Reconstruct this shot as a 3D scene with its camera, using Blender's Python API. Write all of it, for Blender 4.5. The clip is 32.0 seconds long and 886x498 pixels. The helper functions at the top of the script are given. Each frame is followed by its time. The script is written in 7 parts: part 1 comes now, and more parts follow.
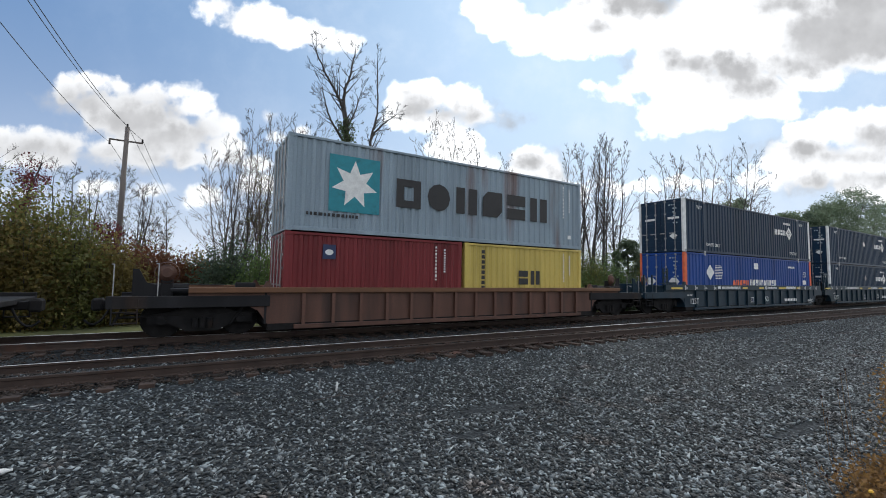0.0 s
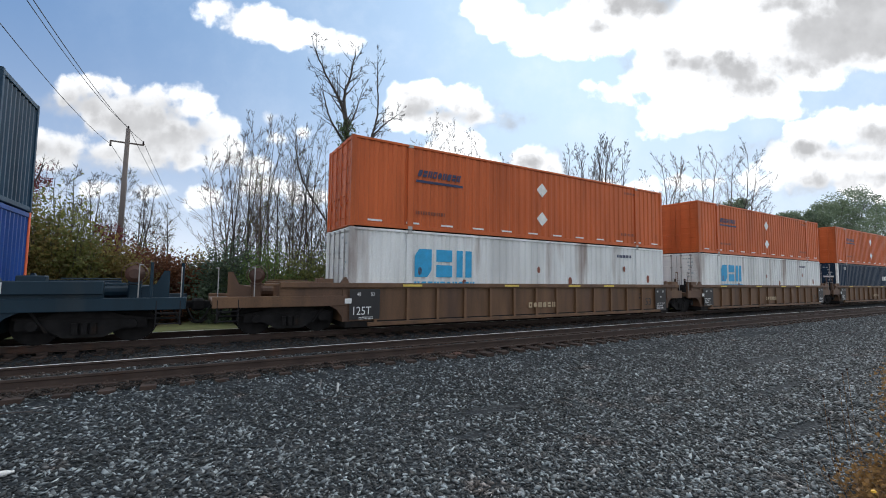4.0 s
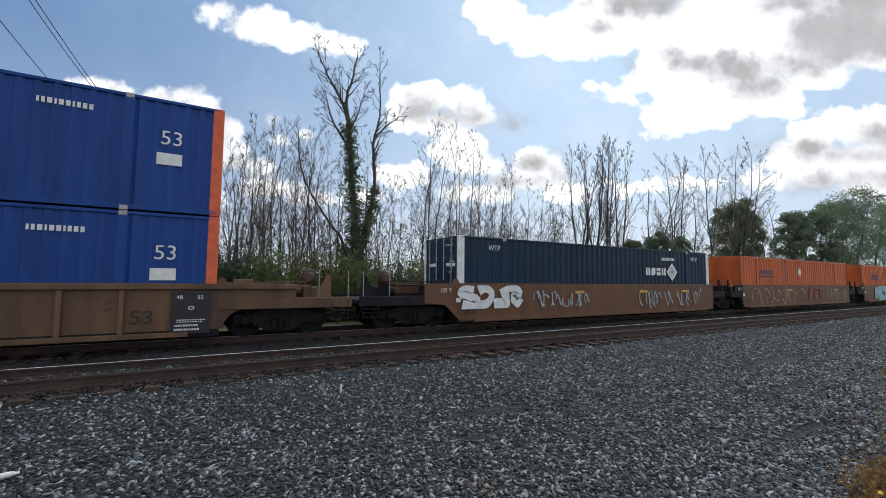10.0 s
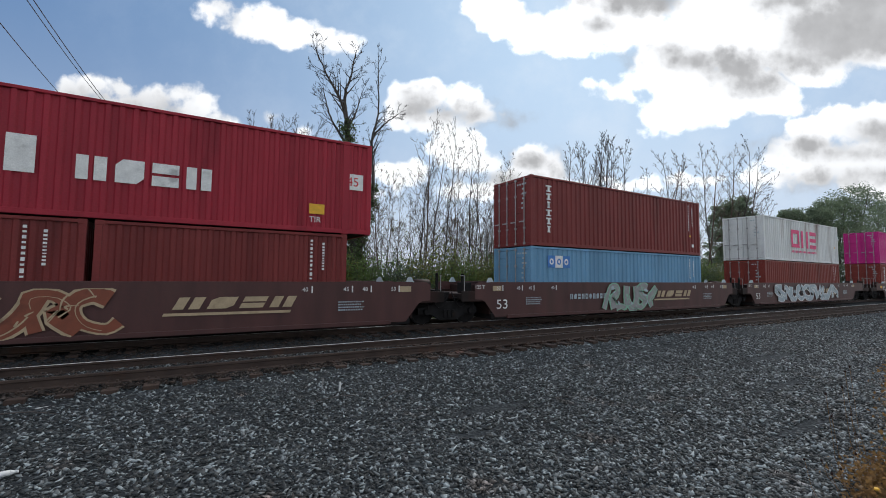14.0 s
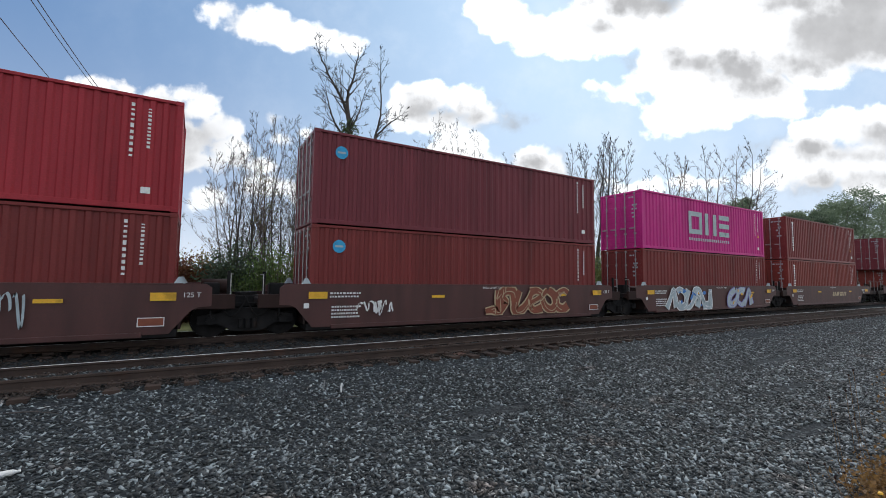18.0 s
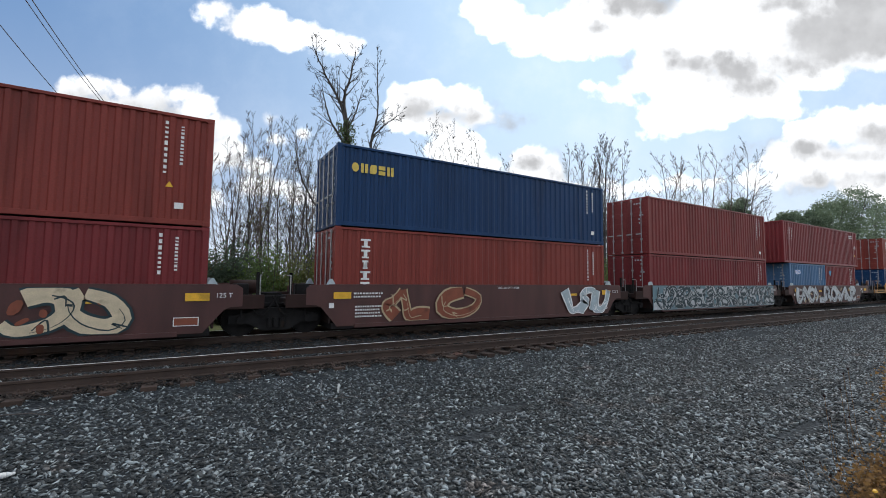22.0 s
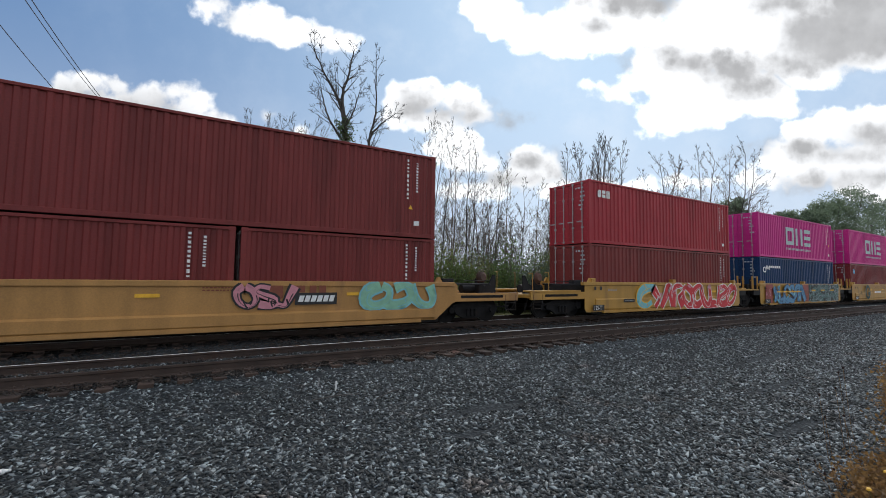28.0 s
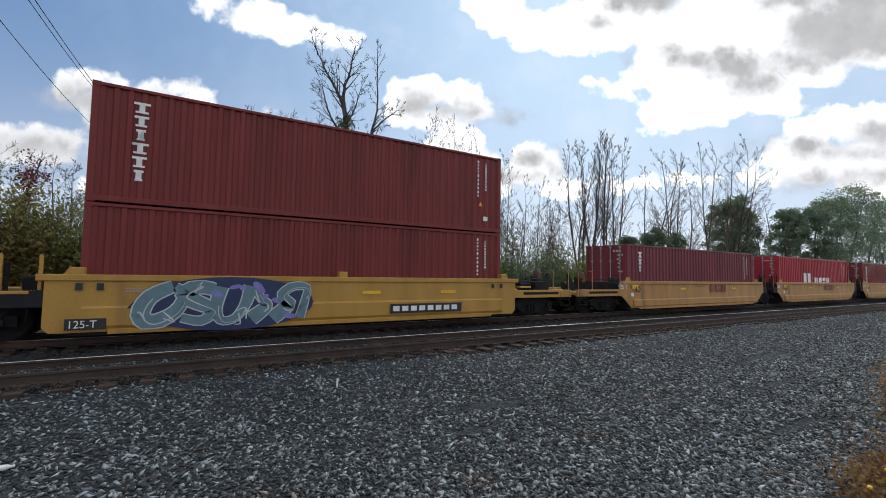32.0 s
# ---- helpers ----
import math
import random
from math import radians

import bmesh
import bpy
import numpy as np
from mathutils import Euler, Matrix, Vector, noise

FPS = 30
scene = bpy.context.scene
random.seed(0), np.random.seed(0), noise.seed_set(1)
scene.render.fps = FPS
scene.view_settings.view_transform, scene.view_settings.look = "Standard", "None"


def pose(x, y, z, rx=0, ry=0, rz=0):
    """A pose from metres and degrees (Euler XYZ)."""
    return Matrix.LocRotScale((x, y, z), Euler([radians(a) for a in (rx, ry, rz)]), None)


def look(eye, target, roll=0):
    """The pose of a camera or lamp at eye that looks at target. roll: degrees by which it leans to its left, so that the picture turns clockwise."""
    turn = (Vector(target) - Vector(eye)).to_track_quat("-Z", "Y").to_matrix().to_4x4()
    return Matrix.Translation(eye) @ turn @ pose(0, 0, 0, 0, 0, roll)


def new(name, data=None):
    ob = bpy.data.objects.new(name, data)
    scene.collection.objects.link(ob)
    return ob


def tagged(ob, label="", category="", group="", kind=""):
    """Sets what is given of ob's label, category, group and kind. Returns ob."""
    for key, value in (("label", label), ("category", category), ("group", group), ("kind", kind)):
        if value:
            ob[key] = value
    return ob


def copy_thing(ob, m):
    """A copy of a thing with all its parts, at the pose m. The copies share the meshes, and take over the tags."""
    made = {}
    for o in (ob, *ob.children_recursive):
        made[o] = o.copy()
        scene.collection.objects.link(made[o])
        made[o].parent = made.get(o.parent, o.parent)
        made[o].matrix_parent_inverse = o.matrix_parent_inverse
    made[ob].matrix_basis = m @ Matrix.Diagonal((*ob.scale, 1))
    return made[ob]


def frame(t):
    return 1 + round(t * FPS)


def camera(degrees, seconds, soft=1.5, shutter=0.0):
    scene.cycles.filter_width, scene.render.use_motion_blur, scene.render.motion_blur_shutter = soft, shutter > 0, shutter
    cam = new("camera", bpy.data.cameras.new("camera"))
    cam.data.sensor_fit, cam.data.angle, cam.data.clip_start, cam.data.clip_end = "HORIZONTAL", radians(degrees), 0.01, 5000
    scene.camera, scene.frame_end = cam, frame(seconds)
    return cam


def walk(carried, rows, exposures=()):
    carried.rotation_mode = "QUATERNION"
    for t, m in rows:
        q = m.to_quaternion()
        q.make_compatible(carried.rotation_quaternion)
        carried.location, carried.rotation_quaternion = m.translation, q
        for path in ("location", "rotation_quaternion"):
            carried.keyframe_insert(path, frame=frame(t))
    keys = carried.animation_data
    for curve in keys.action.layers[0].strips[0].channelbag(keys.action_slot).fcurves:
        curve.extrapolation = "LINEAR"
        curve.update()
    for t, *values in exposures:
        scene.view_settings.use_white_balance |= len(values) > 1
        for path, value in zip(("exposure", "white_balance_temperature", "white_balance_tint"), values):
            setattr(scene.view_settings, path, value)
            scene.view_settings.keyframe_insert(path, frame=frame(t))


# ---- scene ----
SPEED = 20.54          # the train's pace, metres a second, towards -x
TRACK_Y = 13.92        # middle of the train's track
SIDING_Y = 9.69       # middle of the near, empty track
GROUND_Z = -0.26        # gravel level; the rail tops are at 0
EYE = (0.0, 0.0, 1.651)

cam = camera(92.83, 32.0, soft=0.95)


def aim(yaw, pitch, lean):
    a, b = radians(yaw), radians(pitch)
    way = Vector((math.sin(a) * math.cos(b), math.cos(a) * math.cos(b), math.sin(b)))
    return look(EYE, Vector(EYE) + way, lean)


walk(cam, [(t, aim(y, p, l)) for t, y, p, l in (
    (0, 30.87, 3.86, 0.92),
    (0.5, 30.87, 3.86, 0.89),
    (1, 30.88, 3.86, 0.86),
    (1.5, 30.89, 3.89, 0.78),
    (2, 30.86, 3.93, 0.65),
    (2.5, 30.83, 3.94, 0.62),
    (3, 30.79, 3.94, 0.70),
    (3.5, 30.78, 3.93, 0.74),
    (5.5, 30.70, 4.15, 0.80),
    (6, 30.68, 4.23, 0.84),
    (6.5, 30.68, 4.23, 0.81),
    (7, 30.70, 4.17, 0.83),
    (7.5, 30.74, 4.08, 0.83),
    (8, 30.77, 4.03, 0.78),
    (8.5, 30.71, 4.05, 0.72),
    (9, 30.63, 4.08, 0.63),
    (9.5, 30.53, 4.08, 0.59),
    (10, 30.42, 4.08, 0.61),
    (10.5, 30.36, 4.08, 0.68),
    (11, 30.40, 4.03, 0.72),
    (11.5, 30.47, 3.98, 0.71),
    (12, 30.54, 3.92, 0.67),
    (12.5, 30.59, 3.85, 0.70),
    (13, 30.61, 3.78, 0.70),
    (13.5, 30.59, 3.79, 0.60),
    (14, 30.60, 3.80, 0.52),
    (14.5, 30.57, 3.77, 0.49),
    (16.5, 30.35, 3.73, 0.50),
    (17, 30.35, 3.80, 0.60),
    (17.5, 30.34, 3.93, 0.66),
    (18, 30.35, 4.00, 0.72),
    (18.5, 30.42, 4.01, 0.78),
    (19, 30.54, 3.98, 0.78),
    (19.5, 30.64, 3.94, 0.73),
    (20, 30.75, 3.90, 0.73),
    (20.5, 30.82, 3.93, 0.64),
    (21, 30.80, 3.95, 0.56),
    (21.5, 30.77, 3.99, 0.52),
    (22, 30.74, 4.03, 0.60),
    (22.5, 30.70, 4.05, 0.71),
    (23, 30.69, 4.05, 0.71),
    (23.5, 30.67, 4.03, 0.64),
    (24, 30.64, 3.99, 0.63),
    (24.5, 30.59, 3.90, 0.65),
    (25, 30.57, 3.84, 0.68),
    (25.5, 30.59, 3.77, 0.71),
    (27.5, 31.03, 3.75, 0.82),
    (28, 31.02, 3.77, 0.81),
    (28.5, 31.04, 3.72, 0.90),
    (29, 31.07, 3.56, 1.05),
    (29.5, 31.11, 3.39, 1.07),
    (30, 31.08, 3.32, 0.98),
    (30.5, 31.06, 3.33, 0.93),
    (31, 30.98, 3.35, 0.93),
    (31.5, 30.90, 3.37, 0.93),
    (32, 30.86, 3.42, 0.89),
)], [(t, e + 0.05, 6200, 10) for t, e in ((0, 0.1), (1, 0.16), (3, 0.24), (6, 0.02), (9, 0.1), (11, -0.12), (13, -0.12), (17, 0.02), (21, 0.18), (23, 0.14), (24, 0.02), (25, -0.1), (28, -0.04), (32, 0.02))])

# ---- light ----
SUN_AZ, SUN_EL = 52.0, 31.0      # degrees from +y towards +x, and above the horizon


def link(tree, a, b):
    tree.links.new(a, b)


def build_world():
    world = bpy.data.worlds.new("sky")
    scene.world = world
    world.use_nodes = True
    tree = world.node_tree
    nodes = tree.nodes
    nodes.clear()

    def m(op, a, b=None, c=None, clamp=False):
        n = nodes.new("ShaderNodeMath")
        n.operation = op
        n.use_clamp = clamp
        for i, x in enumerate((a, b, c)):
            if x is None:
                continue
            if isinstance(x, (int, float)):
                n.inputs[i].default_value = x
            else:
                link(tree, x, n.inputs[i])
        return n.outputs[0]

    def mixc(fac, a, b):
        n = nodes.new("ShaderNodeMix")
        n.data_type = "RGBA"
        for sock, x in ((n.inputs[0], fac), (n.inputs[6], a), (n.inputs[7], b)):
            if isinstance(x, (int, float)):
                sock.default_value = x
            elif isinstance(x, tuple):
                sock.default_value = (*x, 1)
            else:
                link(tree, x, sock)
        return n.outputs[2]

    out = nodes.new("ShaderNodeOutputWorld")
    back = nodes.new("ShaderNodeBackground")
    link(tree, back.outputs[0], out.inputs[0])
    co = nodes.new("ShaderNodeTexCoord")
    sep = nodes.new("ShaderNodeSeparateXYZ")
    link(tree, co.outputs["Generated"], sep.inputs[0])
    x, y, z = sep.outputs

    def along(v):
        n = nodes.new("ShaderNodeVectorMath")
        n.operation = "DOT_PRODUCT"
        link(tree, co.outputs["Generated"], n.inputs[0])
        n.inputs[1].default_value = v
        return n.outputs["Value"]

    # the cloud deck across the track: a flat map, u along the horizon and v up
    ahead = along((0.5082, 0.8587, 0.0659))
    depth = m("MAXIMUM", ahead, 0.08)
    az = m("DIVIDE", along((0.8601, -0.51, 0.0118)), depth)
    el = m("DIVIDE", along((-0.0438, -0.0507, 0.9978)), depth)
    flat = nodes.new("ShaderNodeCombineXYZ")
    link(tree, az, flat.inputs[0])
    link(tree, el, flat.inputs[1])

    sky = nodes.new("ShaderNodeTexSky")
    sky.sky_type = "NISHITA"
    sky.sun_disc = False
    sky.sun_elevation = radians(SUN_EL)
    sky.sun_rotation = radians(SUN_AZ)
    sky.air_density, sky.dust_density, sky.ozone_density = 1.0, 1.2, 2.0
    link(tree, co.outputs["Generated"], sky.inputs[0]) if sky.inputs else None

    def noise_tex(scale, detail, rough=0.55, stretch=1.6):
        mp = nodes.new("ShaderNodeMapping")
        mp.inputs["Scale"].default_value = (1, 1, stretch)
        link(tree, co.outputs["Generated"], mp.inputs[0])
        n = nodes.new("ShaderNodeTexNoise")
        n.inputs["Scale"].default_value = scale
        n.inputs["Detail"].default_value = detail
        n.inputs["Roughness"].default_value = rough
        link(tree, mp.outputs[0], n.inputs["Vector"])
        return n.outputs["Fac"]

    def flat_noise(scale, detail, rough):
        n = nodes.new("ShaderNodeTexNoise")
        n.inputs["Scale"].default_value = scale
        n.inputs["Detail"].default_value = detail
        n.inputs["Roughness"].default_value = rough
        link(tree, flat.outputs[0], n.inputs["Vector"])
        return n.outputs["Fac"]

    big = flat_noise(5.5, 9.0, 0.6)
    fine = flat_noise(19.0, 8.0, 0.62)
    cells = nodes.new("ShaderNodeTexVoronoi")
    cells.feature = "SMOOTH_F1"
    cells.inputs["Scale"].default_value = 16.0
    cells.inputs["Detail"].default_value = 2.0
    cells.inputs["Smoothness"].default_value = 0.35
    link(tree, flat.outputs[0], cells.inputs["Vector"])
    puff = m("ADD", m("MULTIPLY", m("SUBTRACT", big, 0.5), 0.40), m("MULTIPLY", m("SUBTRACT", fine, 0.5), 0.17))
    puff = m("ADD", puff, m("MULTIPLY", m("SUBTRACT", cells.outputs["Distance"], 0.4), 0.11))

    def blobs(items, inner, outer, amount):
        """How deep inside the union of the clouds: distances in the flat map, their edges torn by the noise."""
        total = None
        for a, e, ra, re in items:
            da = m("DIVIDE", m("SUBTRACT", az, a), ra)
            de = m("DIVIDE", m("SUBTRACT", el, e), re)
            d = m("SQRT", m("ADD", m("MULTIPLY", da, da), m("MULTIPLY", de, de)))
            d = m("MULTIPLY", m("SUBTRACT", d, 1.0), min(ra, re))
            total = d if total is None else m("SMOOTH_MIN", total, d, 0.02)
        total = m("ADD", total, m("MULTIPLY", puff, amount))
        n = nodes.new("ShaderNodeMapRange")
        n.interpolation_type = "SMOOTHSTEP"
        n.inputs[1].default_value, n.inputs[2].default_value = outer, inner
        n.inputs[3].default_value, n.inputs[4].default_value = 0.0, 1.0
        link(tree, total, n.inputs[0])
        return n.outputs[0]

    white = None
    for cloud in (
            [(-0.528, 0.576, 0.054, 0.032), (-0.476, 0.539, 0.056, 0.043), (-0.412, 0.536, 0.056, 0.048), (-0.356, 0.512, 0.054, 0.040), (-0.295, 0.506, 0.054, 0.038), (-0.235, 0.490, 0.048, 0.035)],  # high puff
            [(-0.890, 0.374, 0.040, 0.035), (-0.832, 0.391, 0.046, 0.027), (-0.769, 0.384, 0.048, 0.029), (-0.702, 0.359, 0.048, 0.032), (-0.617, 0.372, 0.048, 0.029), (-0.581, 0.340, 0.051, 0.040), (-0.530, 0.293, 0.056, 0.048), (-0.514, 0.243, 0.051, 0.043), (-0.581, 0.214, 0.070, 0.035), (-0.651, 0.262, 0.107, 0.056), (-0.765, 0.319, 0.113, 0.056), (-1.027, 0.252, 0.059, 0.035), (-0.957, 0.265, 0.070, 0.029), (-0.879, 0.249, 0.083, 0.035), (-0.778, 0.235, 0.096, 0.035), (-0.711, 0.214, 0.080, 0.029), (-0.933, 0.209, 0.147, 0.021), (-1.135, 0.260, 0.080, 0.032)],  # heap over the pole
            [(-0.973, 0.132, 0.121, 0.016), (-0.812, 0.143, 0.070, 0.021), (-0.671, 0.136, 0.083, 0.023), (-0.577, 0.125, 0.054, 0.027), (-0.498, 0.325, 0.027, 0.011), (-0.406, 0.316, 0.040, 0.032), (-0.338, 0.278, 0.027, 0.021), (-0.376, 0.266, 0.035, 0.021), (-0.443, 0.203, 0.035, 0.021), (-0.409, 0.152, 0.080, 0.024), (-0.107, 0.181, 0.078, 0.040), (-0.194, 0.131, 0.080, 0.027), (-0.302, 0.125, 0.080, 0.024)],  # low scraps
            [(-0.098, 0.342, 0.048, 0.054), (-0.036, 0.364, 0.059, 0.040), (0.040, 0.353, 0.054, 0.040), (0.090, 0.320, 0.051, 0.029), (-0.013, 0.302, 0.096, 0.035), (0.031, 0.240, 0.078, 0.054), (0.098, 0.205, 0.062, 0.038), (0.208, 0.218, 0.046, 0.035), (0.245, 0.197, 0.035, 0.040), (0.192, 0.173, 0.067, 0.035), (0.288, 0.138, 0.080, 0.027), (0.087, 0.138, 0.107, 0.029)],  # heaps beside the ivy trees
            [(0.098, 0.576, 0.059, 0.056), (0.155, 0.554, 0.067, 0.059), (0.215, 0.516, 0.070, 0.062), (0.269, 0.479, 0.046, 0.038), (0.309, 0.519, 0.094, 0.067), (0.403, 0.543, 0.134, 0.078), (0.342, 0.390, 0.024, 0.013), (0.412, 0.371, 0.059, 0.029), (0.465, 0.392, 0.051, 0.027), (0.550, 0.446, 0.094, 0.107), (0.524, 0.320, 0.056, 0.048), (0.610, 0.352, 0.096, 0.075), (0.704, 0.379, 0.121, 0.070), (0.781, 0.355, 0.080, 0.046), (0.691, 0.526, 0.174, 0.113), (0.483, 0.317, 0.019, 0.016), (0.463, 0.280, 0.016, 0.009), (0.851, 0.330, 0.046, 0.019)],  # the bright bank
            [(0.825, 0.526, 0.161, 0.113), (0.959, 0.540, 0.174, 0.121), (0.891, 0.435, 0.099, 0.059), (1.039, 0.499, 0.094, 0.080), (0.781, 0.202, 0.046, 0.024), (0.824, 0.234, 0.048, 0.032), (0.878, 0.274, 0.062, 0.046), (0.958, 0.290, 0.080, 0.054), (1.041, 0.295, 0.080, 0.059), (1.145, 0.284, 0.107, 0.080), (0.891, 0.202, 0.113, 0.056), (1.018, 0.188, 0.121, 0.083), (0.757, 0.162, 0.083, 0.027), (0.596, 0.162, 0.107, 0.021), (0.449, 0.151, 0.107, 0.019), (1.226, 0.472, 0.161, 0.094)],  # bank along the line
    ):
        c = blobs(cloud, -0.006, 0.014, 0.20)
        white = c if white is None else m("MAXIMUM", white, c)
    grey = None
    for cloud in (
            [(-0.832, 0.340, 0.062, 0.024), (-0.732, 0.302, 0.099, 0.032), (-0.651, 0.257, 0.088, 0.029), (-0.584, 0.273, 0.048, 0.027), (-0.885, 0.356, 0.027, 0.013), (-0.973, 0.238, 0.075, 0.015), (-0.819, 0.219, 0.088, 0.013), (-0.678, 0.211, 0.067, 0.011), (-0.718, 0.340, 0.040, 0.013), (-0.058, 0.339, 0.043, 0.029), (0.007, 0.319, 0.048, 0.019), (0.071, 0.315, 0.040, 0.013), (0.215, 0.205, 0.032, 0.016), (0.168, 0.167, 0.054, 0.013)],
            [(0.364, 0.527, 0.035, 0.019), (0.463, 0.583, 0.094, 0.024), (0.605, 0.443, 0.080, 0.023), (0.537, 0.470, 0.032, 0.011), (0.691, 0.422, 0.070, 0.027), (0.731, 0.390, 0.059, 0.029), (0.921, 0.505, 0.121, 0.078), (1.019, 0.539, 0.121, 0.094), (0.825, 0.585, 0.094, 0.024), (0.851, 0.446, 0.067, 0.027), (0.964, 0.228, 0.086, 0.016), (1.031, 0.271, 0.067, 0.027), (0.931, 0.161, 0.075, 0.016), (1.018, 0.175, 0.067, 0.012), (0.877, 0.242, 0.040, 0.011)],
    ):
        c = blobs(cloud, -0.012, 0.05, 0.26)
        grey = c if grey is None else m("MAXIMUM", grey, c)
    # broken cloud over the rest of the sky, behind and above the camera
    rest = nodes.new("ShaderNodeMapRange")
    rest.interpolation_type = "SMOOTHSTEP"
    rest.inputs[1].default_value, rest.inputs[2].default_value = 0.40, 0.54
    link(tree, noise_tex(2.2, 8.0), rest.inputs[0])
    outside = m("MAXIMUM", m("MAXIMUM", m("GREATER_THAN", el, 0.75), m("GREATER_THAN", m("ABSOLUTE", az), 1.25)), m("LESS_THAN", ahead, 0.1))
    here = m("GREATER_THAN", ahead, 0.1)
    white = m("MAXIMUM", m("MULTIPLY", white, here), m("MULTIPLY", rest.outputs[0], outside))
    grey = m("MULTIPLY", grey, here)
    # glare of thin cloud about the hidden sun
    s = Vector((math.sin(radians(SUN_AZ)) * math.cos(radians(SUN_EL)), math.cos(radians(SUN_AZ)) * math.cos(radians(SUN_EL)), math.sin(radians(SUN_EL))))
    dot = nodes.new("ShaderNodeVectorMath")
    dot.operation = "DOT_PRODUCT"
    link(tree, co.outputs["Generated"], dot.inputs[0])
    dot.inputs[1].default_value = s
    near = m("MAXIMUM", dot.outputs["Value"], 0.0)
    glare = m("POWER", near, 4.0)
    haze = m("POWER", m("SUBTRACT", 1.0, m("ABSOLUTE", z), None, True), 4.5)

    blue = mixc(0.85, sky.outputs[0], (0.8, 2.05, 4.35))
    thin = nodes.new("ShaderNodeMapRange")
    thin.interpolation_type = "SMOOTHSTEP"
    thin.inputs[1].default_value, thin.inputs[2].default_value, thin.inputs[4].default_value = 0.42, 0.72, 0.4
    link(tree, big, thin.inputs[0])
    base = mixc(m("MULTIPLY", glare, 0.9, None, True), blue, (6.0, 7.8, 9.6))
    base = mixc(m("MULTIPLY", glare, thin.outputs[0]), base, (8.0, 8.8, 9.6))
    base = mixc(m("MULTIPLY", haze, 0.9, None, True), base, (9.0, 9.4, 9.8))
    lit = m("ADD", 10.3, m("MULTIPLY", glare, 7.0))
    puffy = m("ADD", 1.02, m("MULTIPLY", puff, -1.4))
    bright = m("MULTIPLY", lit, puffy)
    cc = nodes.new("ShaderNodeCombineColor")
    for i, k in enumerate((1.0, 0.99, 0.97)):
        link(tree, m("MULTIPLY", bright, k), cc.inputs[i])
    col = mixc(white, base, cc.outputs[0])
    # grey undersides, paler away from the sun
    gc = nodes.new("ShaderNodeCombineColor")
    shade = m("MULTIPLY", m("SUBTRACT", 5.35, m("MULTIPLY", glare, 1.1)), m("ADD", 1.0, m("MULTIPLY", puff, 2.2)))
    for i, k in enumerate((1.02, 1.0, 0.98)):
        link(tree, m("MULTIPLY", shade, k), gc.inputs[i])
    m_grey = gc.outputs[0]
    # thicker folds of the cloud are shaded
    fold = nodes.new("ShaderNodeMapRange")
    fold.interpolation_type = "SMOOTHSTEP"
    fold.inputs[1].default_value, fold.inputs[2].default_value, fold.inputs[4].default_value = 0.0, 0.13, 0.22
    link(tree, puff, fold.inputs[0])
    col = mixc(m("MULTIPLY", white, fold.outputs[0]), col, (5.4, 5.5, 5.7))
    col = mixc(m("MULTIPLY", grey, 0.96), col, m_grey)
    under = m("LESS_THAN", z, -0.02)
    col = mixc(under, col, (1.0, 1.0, 1.0))
    link(tree, col, back.inputs[0])
    back.inputs[1].default_value = 0.1


build_world()
sun = new("sun", bpy.data.lights.new("sun", "SUN"))
sun.data.energy, sun.data.angle, sun.data.color = 0.9, radians(20), (1.0, 0.91, 0.79)
sun.matrix_world = look((0, 0, 60), Vector((0, 0, 60)) - Vector((math.sin(radians(SUN_AZ)) * math.cos(radians(SUN_EL)), math.cos(radians(SUN_AZ)) * math.cos(radians(SUN_EL)), math.sin(radians(SUN_EL)))))


